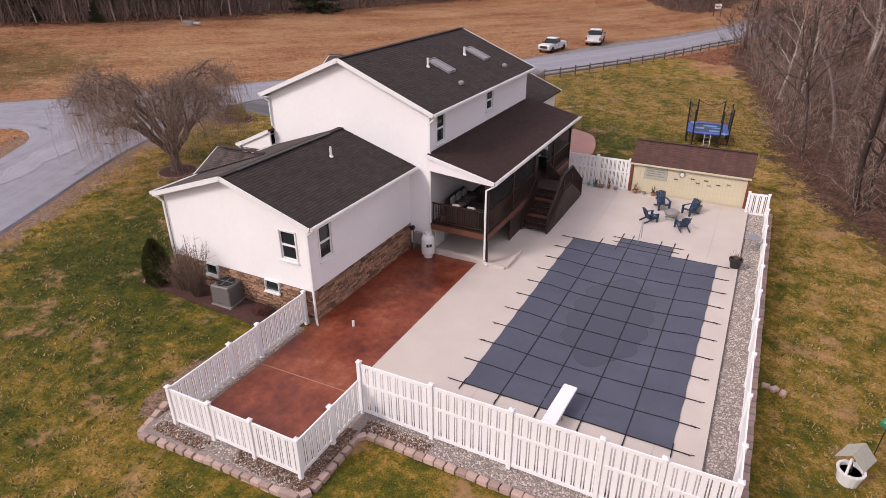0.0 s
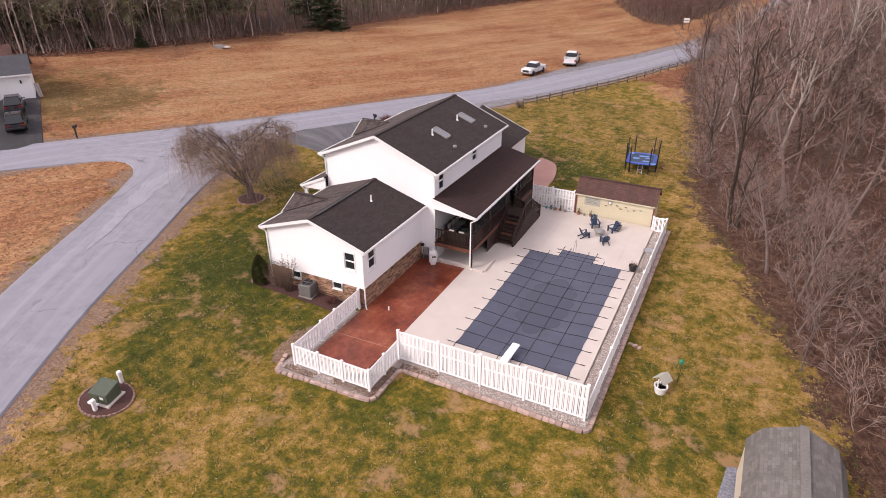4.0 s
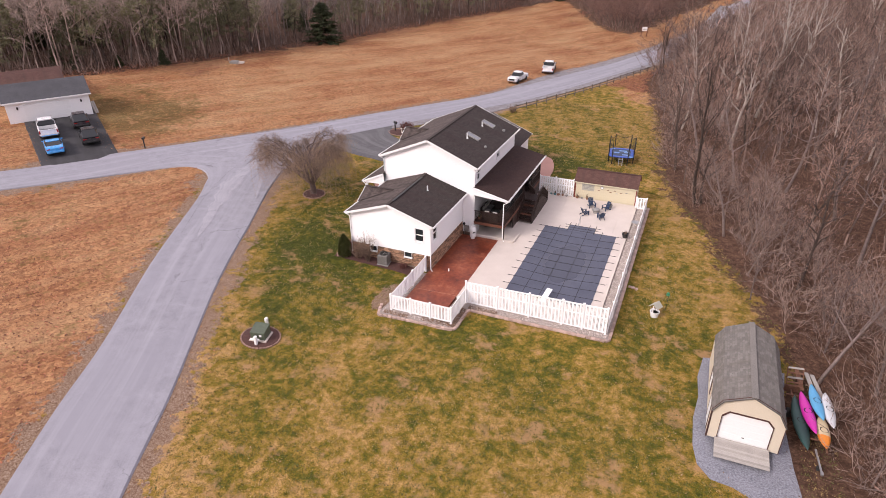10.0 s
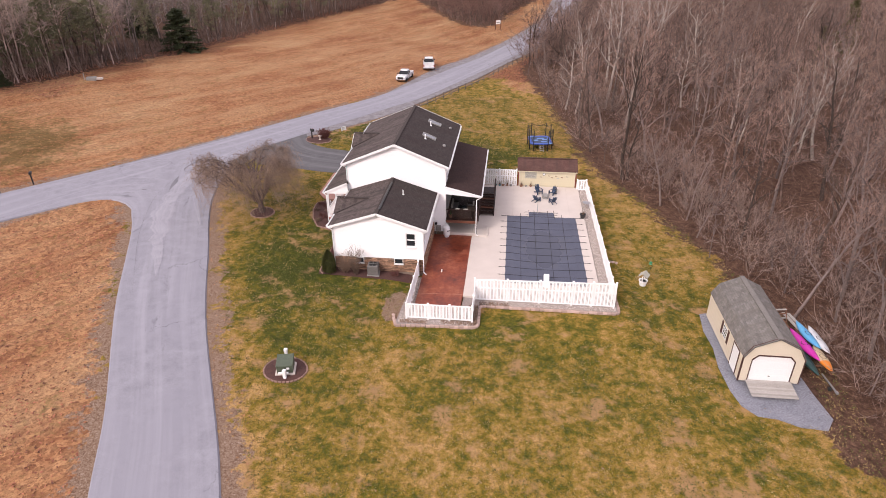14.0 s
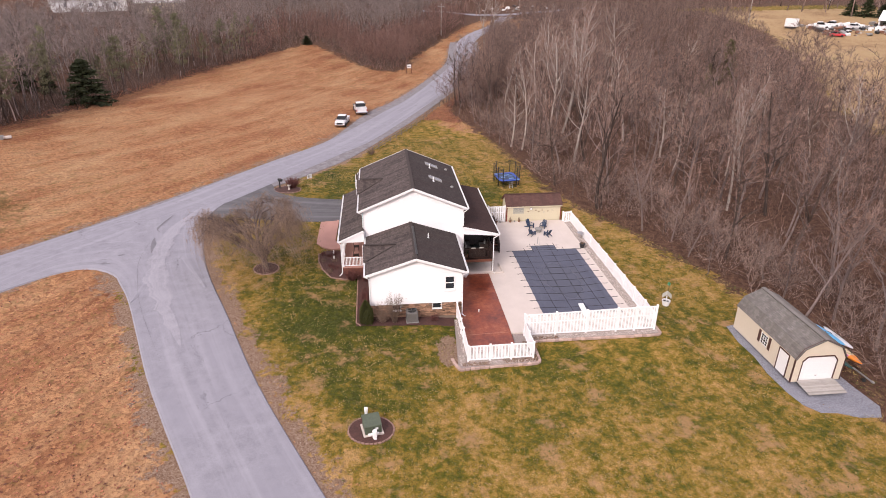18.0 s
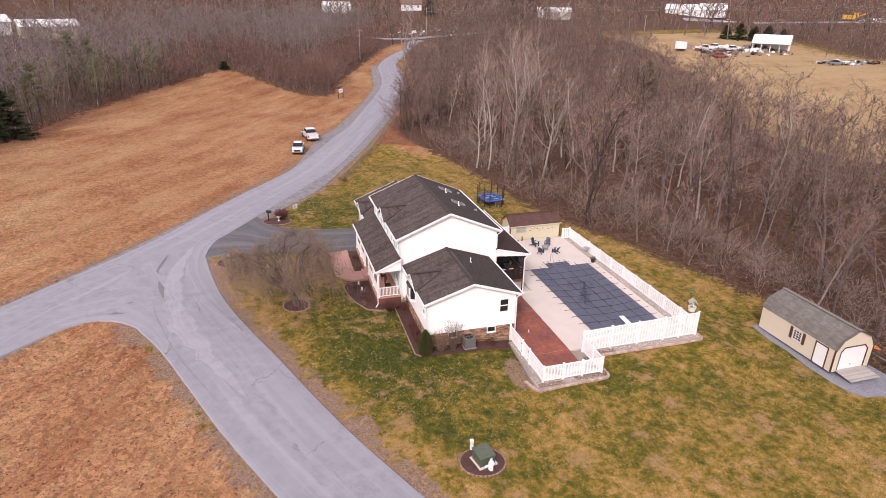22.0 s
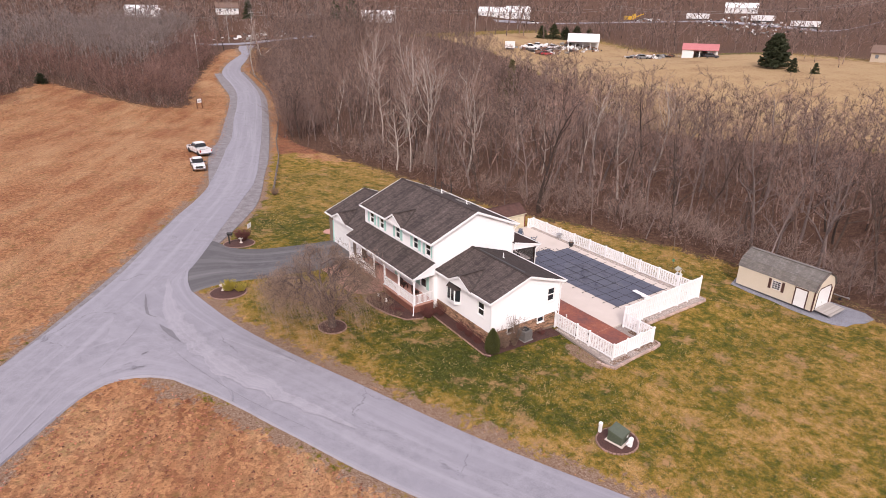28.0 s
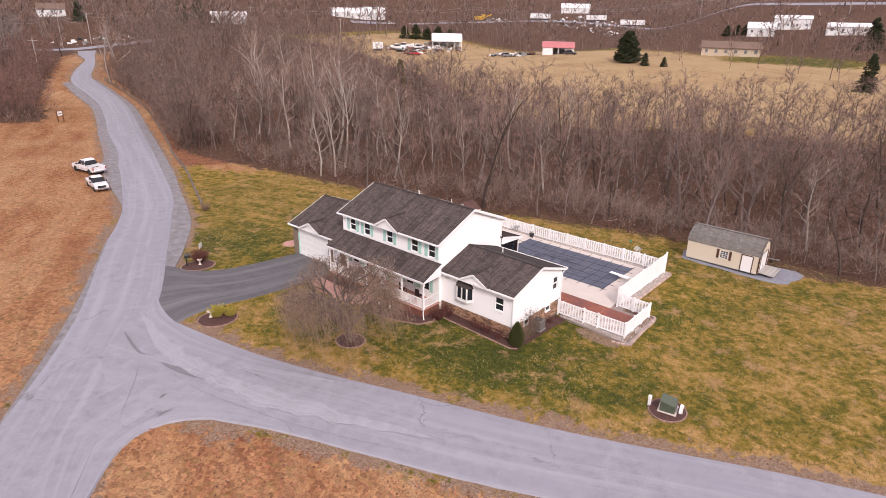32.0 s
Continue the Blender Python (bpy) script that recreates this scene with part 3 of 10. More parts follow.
def spline_pts(pts, n=10):
    """A smooth line through points."""
    p = np.array(pts, float)
    e = np.vstack([2 * p[0] - p[1], p, 2 * p[-1] - p[-2]])
    out = []
    for i in range(len(p) - 1):
        a, b, c, d = e[i:i + 4]
        for k in range(n):
            t = k / n
            out.append(0.5 * (2 * b + (c - a) * t + (2 * a - 5 * b + 4 * c - d) * t * t + (3 * b - a - 3 * c + d) * t ** 3))
    out.append(p[-1])
    return np.array(out)


ROAD_W = spline_pts([(-90, -37), (-72, -17.5), (-53, 1.8), (-46.7, 11.5), (-38.3, 22.3), (-33.2, 29.8), (-28.5, 38.6), (-25.0, 45), (-19.2, 55.2), (-15.3, 65), (-10, 80.6), (-6.2, 89.2), (0.8, 110), (4.6, 119.4), (10.8, 137), (14.3, 153), (16, 168), (23, 184), (34.5, 206), (39, 224), (44, 238)])
ROAD_E = spline_pts([(-85, -42), (-67, -22), (-47.8, 0.5), (-38.6, 12.8), (-28.5, 27), (-21.3, 40.3), (-16.3, 49.8), (-12.6, 56.7), (-8, 68), (-4.4, 77.5), (-0.6, 87.3), (8.6, 112.8), (16, 134.5), (20, 151.5), (22.5, 170), (26.5, 181), (33.5, 196), (45, 225), (50, 236)])
SIDE_W = spline_pts([(-7, -42), (-12, -32), (-17.8, -20.8), (-20.8, -14.3), (-26, -4.5), (-30.6, 5.6), (-33.0, 9.9), (-37.5, 18)])
SIDE_E = spline_pts([(0, -39), (-5, -31), (-9.5, -23.5), (-13.1, -16), (-18.6, -5.5), (-22.3, 3), (-26.9, 14.4), (-29.5, 28)])
WOOD_EDGE = spline_pts([(25, -60), (25, -30), (24.3, -16), (23.6, -6), (21.5, 4.2), (18.8, 12), (15.2, 21.5), (12.2, 28), (10.3, 37), (9.2, 48), (6.8, 65), (3.6, 82), (9, 100), (19, 127), (27, 157), (40, 190), (47, 208), (58, 240)])
WOOD_BACK = spline_pts([(82, -90), (80, -40), (77, 0), (71, 24), (64, 46), (70, 76), (92, 118), (112, 168), (112, 205)])
WEST_WOOD = spline_pts([(-150, -30), (-105, 6), (-79, 27), (-73.5, 38), (-70, 46.5), (-67, 58), (-63, 69.5), (-59.5, 84), (-52, 118), (-33, 158), (-24, 152), (-13, 131), (-4, 128), (2, 150), (12, 172), (22, 195), (30, 214), (40, 240)])


def side_of(line, x, y):
    """Signed distance to a line: positive on its right."""
    best = np.full(x.shape, 1e9)
    sign = np.ones(x.shape)
    for (ax, ay), (bx, by) in zip(line, line[1:]):
        dx, dy = bx - ax, by - ay
        t = np.clip(((x - ax) * dx + (y - ay) * dy) / (dx * dx + dy * dy + 1e-9), 0, 1)
        d = np.hypot(x - ax - t * dx, y - ay - t * dy)
        s = np.where((x - ax) * dy - (y - ay) * dx > 0, 1.0, -1.0)
        closer = d < best
        best, sign = np.where(closer, d, best), np.where(closer, s, sign)
    return best * sign


def resample(line, n):
    d = np.concatenate([[0], np.cumsum(np.hypot(*np.diff(line, axis=0).T))])
    s = np.linspace(0, d[-1], n)
    return np.stack([np.interp(s, d, line[:, 0]), np.interp(s, d, line[:, 1])], -1)


def eased(line, y0, width=9):
    """The same line with its small kinks taken out beyond y0."""
    p = resample(line, 240)
    k = np.ones(width) / width
    pad = np.vstack([p[:1]] * (width // 2) + [p] + [p[-1:]] * (width // 2))
    q = np.stack([np.convolve(pad[:, i], k, "valid") for i in (0, 1)], -1)
    f = sstep(y0, y0 + 20, p[:, 1])[:, None]
    return p * (1 - f) + q * f




def widened(line, ys, by):
    """The line moved to its right by the amounts given along y."""
    d = np.gradient(line, axis=0)
    side = np.stack([d[:, 1], -d[:, 0]], -1) / np.hypot(d[:, 0], d[:, 1])[:, None]
    return line + side * np.interp(line[:, 1], ys, by)[:, None]


ROAD_W = widened(eased(ROAD_W, 50), [60, 66, 76, 103, 129, 140], [0, 0.3, 0.85, 0.65, 0.05, 0])
ROAD_E = widened(eased(ROAD_E, 50), [18, 29, 36, 44, 63, 85, 126, 150], [0, 0.36, 0.45, 0.62, 0.68, 0.4, 0.15, 0])

# outer edges of the gravel shoulders beside the road
SH_A = resample(spline_pts([(-25.8, 34.6), (-22.3, 39.4), (-16.9, 50.1), (-13.2, 57), (-8.6, 68.2), (-5.0, 77.7), (-1.2, 87.5), (8.0, 113), (15.4, 134.7), (19.4, 151.7), (22.0, 170)]), 90)
SH_B = resample(spline_pts([(-23.0, 33.6), (-21.2, 36.0), (-18.7, 39.6), (-14.6, 46), (-9.8, 55.6), (-3.8, 68.8), (-0.2, 78.5), (3.6, 89), (11, 110), (17.5, 130), (21.7, 150), (24, 169)]), 90)
# the gravel narrows towards the bend
SH_B = SH_B + (SH_A - SH_B) * (0.12 + 0.26 * sstep(44, 62, SH_B[:, 1]))[:, None]
SW_A = resample(spline_pts([(-47.4, 11.7), (-43.8, 17.6), (-40.0, 23.4), (-35.2, 31.0), (-30.3, 38.8), (-25.9, 46.0), (-20.1, 55.2), (-16.5, 65.2), (-11.5, 80.8), (-7.6, 89.6), (-0.4, 110.4), (3.2, 120), (8.9, 137.5), (11.8, 155), (13.8, 168)]), 90)
SW_B = resample(spline_pts([(-47.1, 11.5), (-42.0, 17.0), (-37.9, 22.3), (-33.0, 29.6), (-28.2, 38.5), (-24.8, 45.2), (-18.7, 55.4), (-14.8, 65.2), (-9.5, 80.8), (-5.7, 89.4), (1.3, 110.2), (5.1, 119.6), (11.3, 137.2), (14.8, 153.1), (16.5, 168)]), 90)


# the gravel runs in under the edges of the road; on the field side it is narrow near the junction
SW_B, SH_A = widened(SW_B, [0, 300], [1.0, 1.0]), widened(SH_A, [0, 300], [-1.0, -1.0])
SW_A = SW_A + (SW_B - SW_A) * (0.5 * sstep(75, 50, SW_A[:, 1]))[:, None]


def build_ground():
    def lines(fine0, fine1, step, ends, up=1.10):
        a = list(np.arange(fine0, fine1 + 1e-6, step))
        d, v = step, fine1
        while v < ends[1]:
            d *= up
            v += d
            a.append(v)
        d, v = step, fine0
        while v > ends[0]:
            d *= 1.10
            v -= d
            a.insert(0, v)
        return np.array(a)
    xs, ys = lines(-52, 26, 0.5, (-1500, 1800)), lines(-34, 60, 0.5, (-1500, 1800), 1.05)
    X, Y = np.meshgrid(xs, ys)
    Z = land(X, Y)
    rough = 0.035 * np.sin(X * 1.3 + 2 * np.sin(Y * 0.7)) * np.sin(Y * 1.1 + X * 0.4)
    by_road = sstep(3, 8, np.abs(side_of(SH_A, X.ravel(), Y.ravel())).reshape(X.shape)) * sstep(3, 9, np.abs(side_of(SW_B, X.ravel(), Y.ravel())).reshape(X.shape))
    Z = Z + by_road * rough * ((X < -60) | (X > 26) | (Y > 60) | (Y < -34)) * 2 + rough * 0.4
    nx, ny = len(xs), len(ys)
    idx = np.arange(nx * ny).reshape(ny, nx)
    faces = np.stack([idx[:-1, :-1], idx[:-1, 1:], idx[1:, 1:], idx[1:, :-1]], -1).reshape(-1, 4)
    me = bpy.data.meshes.new("ground")
    me.from_pydata(np.stack([X, Y, Z], -1).reshape(-1, 3).tolist(), [], faces.tolist())
    x, y = X.ravel(), Y.ravel()
    dw, de = side_of(ROAD_W, x, y), side_of(ROAD_E, x, y)
    sw, se = side_of(SIDE_W, x, y), side_of(SIDE_E, x, y)
    we, wb, ww = side_of(WOOD_EDGE, x, y), side_of(WOOD_BACK, x, y), side_of(WEST_WOOD, x, y)
    field = np.clip(0.5 - 0.25 * dw, 0, 1)
    island = np.clip(0.5 - 0.3 * np.maximum(sw, -de), 0, 1) * (y < 16)
    dry = np.maximum(field, island)
    dry = np.maximum(dry, sstep(7.5, 2.5, -we) * sstep(58, 68, y) * (we < 2) * 0.62)
    wood_e = np.clip(0.5 + 0.22 * np.minimum(we, 10 - wb), 0, 1)
    wood_w = np.clip(0.5 - 0.2 * ww, 0, 1)
    wood = np.maximum(wood_e, wood_w)
    # bare leaf-strewn soil round the trailer
    wood = np.maximum(wood, 0.85 * sstep(1.25, 0.6, np.hypot((x - 23.2) / 3.2, (y + 6.5) / 8.5)))
    wood = np.maximum(wood, np.clip((x - 175) / 30, 0, 1) * 0.8)
    wood = np.maximum(wood, np.clip((y - 215) / 20, 0, 1))
    verge = np.clip(0.74 - 0.27 * np.abs(np.minimum(np.minimum(np.abs(dw), np.abs(de)), np.minimum(np.abs(sw) + 50 * (y > 14), np.abs(se) + 50 * (y > 26)))), 0, 1)
    wood = np.maximum(wood, sstep(0.95, 0.6, np.hypot((x - 141) / 9, (y - 12) / 14)) * 0.7)
    verge = np.maximum(verge, sstep(1.35, 0.5, np.hypot((x + 5.9) / 0.95, (y + 1.2) / 2.3)) * 0.8)
    for rim in (SH_B, SW_A):
        verge = np.maximum(verge, np.clip(0.66 - 0.42 * np.abs(side_of(rim, x, y)), 0, 1))
    dry = np.maximum(dry, (de > 0) * (we < 0.5) * sstep(66, 82, y) * 0.95)
    straw = np.clip(0.5 + 0.12 * (wb - 10), 0, 1) * (y < 205) * np.clip((200 - x) / 25, 0, 1)
    green = np.maximum(sstep(1.2, 0.7, np.hypot((x - 192) / 12, (y - 108) / 13)), sstep(1.2, 0.7, np.hypot((x - 182) / 14, (y - 30) / 26)))
    straw, wood = straw * (1 - green), wood * (1 - green)
    lush = 0.14 * np.exp(-((x + 15) ** 2 / 60 + (y - 3) ** 2 / 90)) + 0.15 * np.exp(-((x + 2) ** 2 / 30 + (y - 32) ** 2 / 22)) + 0.10 * np.exp(-((x + 16) ** 2 / 30 + (y - 38) ** 2 / 60)) \
        + 0.09 * np.exp(-((x - 1) ** 2 / 8 + (y + 3.5) ** 2 / 3)) - 0.10 * sstep(5, 0.5, np.abs(se)) - 0.06 * sstep(7, 0, np.abs(we)) - 0.025 * sstep(-6, -16, y) + 0.10 * green + 0.27 * sstep(1.3, 0.3, np.hypot((x + 58.5) / 12, (y - 22.5) / 10)) * (0.35 + lumps(x, y, 5, 12)) + 0.012
    lush = lush + 0.17 * (patchy(x, y) - 0.54) * (1 - 0.7 * sstep(30, 36, y))
    # mown bands in the lawn north of the house
    lush = lush + (0.05 * np.sin((x * 0.94 + y * 0.34) * 2.1 + 5 * lumps(x, y, 7, 9)) * lumps(x, y, 4, 8) - 0.005) * sstep(31, 40, y) - 0.022 * sstep(34, 44, y) * (y < 100)
    zone = me.color_attributes.new("zone", "FLOAT_COLOR", "POINT")
    zone.data.foreach_set("color", np.stack([dry, wood, verge, np.ones_like(x)], -1).ravel().astype(np.float32))
    for name, v in (("straw", straw), ("lush", lush)):
        a = me.attributes.new(name, "FLOAT", "POINT")
        a.data.foreach_set("value", v.astype(np.float32))
    ob = smooth(mesh_part("ground", me, GROUND))
    return tagged(ob, "winter lawn, leaf-strewn fields and brown woodland floor", "ground", kind="structure")


build_ground()


def ribbon(name, left, right, lift, material, cols=8, label="", category="road", crown=0.06, edge=0.12):
    """A paved strip between two edges, laid on the land, with a small crown and edge thickness."""
    n = min(len(left), len(right))
    verts, faces, uv = [], [], []
    steps = [0.0, 0.015] + [k / (cols - 2) for k in range(1, cols - 2)] + [0.985, 1.0]
    run = np.concatenate([[0], np.cumsum(np.hypot(*np.diff(left[:n], axis=0).T))])
    for i in range(n):
        for k, t in enumerate(steps):
            x, y = left[i] * (1 - t) + right[i] * t
            drop = -edge if k in (0, cols) else 0.0
            verts.append((x, y, lz(x, y) + lift + drop + crown * math.sin(math.pi * t)))
            uv.append((t, run[i]))
    for i in range(n - 1):
        for k in range(cols):
            a = i * (cols + 1) + k
            faces.append((a, a + 1, a + cols + 2, a + cols + 1))
    me = raw_mesh(name, verts, faces)
    lay = me.uv_layers.new(name="strip")
    lay.data.foreach_set("uv", np.array([uv[v] for f in faces for v in f], np.float32).ravel())
    ob = mesh_part(name, me, material)
    return tagged(ob, label, category, kind="structure")


ribbon("road", ROAD_W, ROAD_E, 0.10, ASPHALT, label="worn grey asphalt country road without markings")
ribbon("side_road", SIDE_W, SIDE_E, 0.106, ASPHALT, label="worn grey asphalt side road with cracks")
ribbon("side_road", resample(np.array([(23.0, -95.3), (-7.0, -42.0)]), 40), resample(np.array([(30.0, -92.3), (0.0, -39.0)]), 40), 0.106, ASPHALT, label="worn grey asphalt side road leading away")
# rounded corners of the junction
TIP_A = resample(spline_pts([(-45.6, 3.1), (-41.7, 7.3), (-38.4, 10.7), (-36.4, 11.6), (-34.3, 11.1), (-32.1, 8.9), (-30.6, 5.8)]), 24)
TIP_B = resample(np.array([(-45.75, 3.3), (-39.0, 17.5), (-32.0, 19.0), (-29.0, 11.0), (-30.4, 5.9)]), 24)
ribbon("road_corner", TIP_B, TIP_A, 0.113, ASPHALT, 4, "worn grey asphalt junction corner")
CUR_A = resample(spline_pts([(-25.2, 8.2), (-27.1, 13.2), (-28.25, 17.5), (-28.75, 21.2), (-28.5, 25.0), (-27.6, 28.5)]), 24)
CUR_B = resample(np.array([(-25.5, 8.1), (-29.5, 14.0), (-31.5, 20.0), (-32.0, 26.0), (-27.9, 28.7)]), 24)
ribbon("road_corner", CUR_B, CUR_A, 0.12, ASPHALT, 4, "worn grey asphalt junction corner")
# the dark driveway, fanning out to the road
DR_S = resample(spline_pts([(-12.4, 22.9), (-17.4, 22.5), (-22.0, 22.9), (-25.6, 23.4), (-28.2, 22.9), (-30.5, 22.0)]), 30)
DR_N = resample(spline_pts([(-12.4, 29.3), (-16.3, 29.5), (-20.2, 30.2), (-22.6, 31.8), (-23.6, 34.6), (-25.2, 37.6)]), 30)
ribbon("driveway", DR_N, DR_S, 0.082, NEW_ASPHALT, 16, "dark sealed asphalt driveway with pale tyre tracks", "driveway", 0.0)
ND_A = resample(np.array([(-66.5, 14.0), (-50.6, 4.4)]), 20)
ND_B = resample(np.array([(-62.4, 21.3), (-46.0, 10.6)]), 20)
ribbon("neighbour_driveway", ND_B, ND_A, 0.082, SEALED, 8, "dark asphalt driveway of the neighbouring house", "driveway")
# gravel pull-off along the east edge of the road
ribbon("gravel_shoulder", SW_A, SW_B, 0.066, SHOULDER, 4, "dark grey gravel shoulder on the field side", "gravel", 0.0)
ribbon("gravel_shoulder", SH_A, SH_B, 0.07, SHOULDER, 4, "grey gravel shoulder beside the road", "gravel", 0.0)


def tar_patch(pts, width, lift, seed, label, material):
    """A ragged strip of tar along a line on the road."""
    m = max(26, int(np.hypot(*np.diff(np.array(pts), axis=0).T).sum() * 5))
    mid = resample(spline_pts(pts), m)
    g = np.random.default_rng(seed)

    def ragged():
        slow = np.interp(np.arange(m), np.arange(0, m + 6, 6), g.uniform(0.35, 1.0, len(range(0, m + 6, 6))))
        return (slow * g.uniform(0.75, 1.0, m))[:, None]
    d = np.gradient(mid, axis=0)
    nrm = np.stack([d[:, 1], -d[:, 0]], -1) / np.hypot(d[:, 0], d[:, 1])[:, None]
    taper = np.sin(np.linspace(0.12, math.pi - 0.12, m))[:, None] * width
    ribbon("road_patch", mid - nrm * taper * ragged(), mid + nrm * taper * ragged(), lift, material, 4, label, "road", 0.0, 0.002)


PALE_WEAR = asphalt_mat("pale_worn_asphalt", (0.205, 0.199, 0.223), (0.355, 0.347, 0.386), (0.30, 0.292, 0.328), (0.38, 0.37, 0.41))
TAR_DARK = asphalt_mat("dark_tar_wear", (0.115, 0.112, 0.126), (0.215, 0.209, 0.232), (0.16, 0.156, 0.174), (0.20, 0.195, 0.215))
CRACK = surface("crack_filler", (0.10, 0.097, 0.107), (0.19, 0.184, 0.204), 9, 2, 0.9, 0.2)
tar_patch([(-29.97, 26.2), (-30.9, 20.8), (-31.0, 16.0), (-30.4, 12.0), (-28.4, 6.5), (-25.0, -0.5)], 1.25, 0.185, 4, "pale worn lane where cars turn", PALE_WEAR)
tar_patch([(-32.2, 23.9), (-32.6, 21.4), (-32.7, 20.0), (-32.2, 19.2)], 0.16, 0.19, 1, "dark ragged tar wear at the road junction", TAR_DARK)
tar_patch([(-32.3, 17.9), (-31.9, 16.1), (-31.6, 14.5)], 0.34, 0.19, 2, "dark ragged tar wear at the road junction", TAR_DARK)
tar_patch([(-34.3, 14.0), (-33.8, 14.25)], 0.12, 0.19, 5, "dark tar stain at the road junction", TAR_DARK)
tar_patch([(-35.3, 12.35), (-34.75, 12.48), (-34.3, 12.35)], 0.1, 0.19, 6, "dark tar stain at the road junction", TAR_DARK)
for seed, pts in ((3, [(-32.9, 20.0), (-33.09, 19.4), (-34.28, 17.32), (-36.97, 13.38), (-36.77, 12.4)]), (7, [(-37.97, 13.37), (-39.88, 10.77), (-42.33, 7.45), (-44.6, 4.6)]), (8, [(-32.5, 18.3), (-32.2, 13.3), (-31.1, 9.3), (-29.4, 4.8), (-25.5, -3.0)])):
    tar_patch(pts, 0.014, 0.192, seed, "thin dark crack across the road junction", CRACK)

GW_L = resample(spline_pts([(-2.9, 22.9), (-2.7, 26.5), (-3.0, 29.5), (-3.9, 31.2)]), 24)
GW_R = resample(spline_pts([(-0.6, 22.9), (-0.4, 26.5), (-0.55, 29.5), (-1.5, 32.4), (-3.2, 33.4)]), 24)
ribbon("garden_walk", GW_L, GW_R, 0.08, WALK, 6, "curved pink concrete walk behind the house", "pavement", 0.0)


# ---- building parts ----
def lap_wall(name, axis, pos, out, z0, z1, span, holes=(), step=0.115, material=None, parent=None, label=""):
    """Lapped siding on a wall facing +-x or +-y. span(z) gives its ends; holes (u0, u1, z0, z1) stay open."""
    verts, faces = [], []

    def pt(u, z, d):
        return (pos + out * d, u, z) if axis == "x" else (u, pos + out * d, z)
    z = z0
    while z < z1 - 1e-4:
        t = min(z + step, z1)
        (b0, b1), (t0, t1) = span(z), span(t)
        cuts = sorted((h[0], h[1]) for h in holes if h[2] < (z + t) / 2 < h[3])
        edges = [(b0, t0)]
        for c0, c1 in cuts:
            edges += [(c0, c0), (c1, c1)]
        edges.append((b1, t1))
        for (ba, ta), (bb, tb) in zip(edges[::2], edges[1::2]):
            if bb - ba < 0.01 and tb - ta < 0.01:
                continue
            k = len(verts)
            verts += [pt(ba, z, 0.002), pt(bb, z, 0.002), pt(bb, z, 0.02), pt(ba, z, 0.02), pt(tb, t, 0.003), pt(ta, t, 0.003)]
            faces += [(k, k + 1, k + 2, k + 3), (k + 3, k + 2, k + 4, k + 5)]
        z = t
    return mesh_part(name, raw_mesh(name, verts, faces), material, parent, label)


def roof_plane(el, er, rr, rl, material, parent, name="roof", label="", course=0.14, thick=0.10):
    """Shingle courses from the eave (el to er) up to the ridge (rl to rr), over a closed slab."""
    el, er, rr, rl = map(Vector, (el, er, rr, rl))
    up = ((rl - el) + (rr - er)) / 2
    n = max(2, int(up.length / course))
    nor = (er - el).cross(up).normalized()
    if nor.z < 0:
        nor = -nor
    verts, faces, uvs = [], [], []
    along = (er - el).normalized()
    verts += [el, er]
    for i in range(n):
        a, b = i / n, (i + 1) / n
        q = [el.lerp(rl, a) + nor * 0.013, er.lerp(rr, a) + nor * 0.013, er.lerp(rr, b) + nor * 0.003, el.lerp(rl, b) + nor * 0.003]
        k = len(verts)
        last = (0, 1) if i == 0 else (k - 1, k - 2)
        verts += q
        faces += [(k, k + 1, k + 2, k + 3), (last[0], last[1], k + 1, k)]
        uq = [((p - el).dot(along), (i + (j > 1)) * course) for j, p in enumerate(q)]
        uvs += uq + [uq[0], uq[1], uq[1], uq[0]]
    top = (0, 1, len(verts) - 2, len(verts) - 1)
    k = len(verts)
    verts += [p - nor * thick for p in (el, er, rr, rl)]
    faces += [(k + 3, k + 2, k + 1, k)] + [(top[a], k + a, k + b, top[b]) for a, b in ((0, 1), (1, 2), (2, 3), (3, 0))]
    uvs += [(0, 0)] * 20
    me = raw_mesh(name, verts, faces)
    lay = me.uv_layers.new(name="UVMap")
    for d, uv in zip(lay.data, uvs):
        d.uv = uv
    return mesh_part(name, me, material, parent, label)


def beam(a, b, w, h, bm=None):
    """A squared board from a to b: w wide sideways, h high."""
    bm = bm or bmesh.new()
    a, b = Vector(a), Vector(b)
    d = (b - a).normalized()
    side = d.cross(Vector((0, 0, 1)))
    side = Vector((1, 0, 0)) if side.length < 1e-3 else side.normalized()
    up = side.cross(d).normalized()
    ring = [side * w / 2 + up * h / 2, -side * w / 2 + up * h / 2, -side * w / 2 - up * h / 2, side * w / 2 - up * h / 2]
    loft(bm, [[a + r for r in ring], [b + r for r in ring]])
    bmesh.ops.recalc_face_normals(bm, faces=bm.faces[:])
    return bm


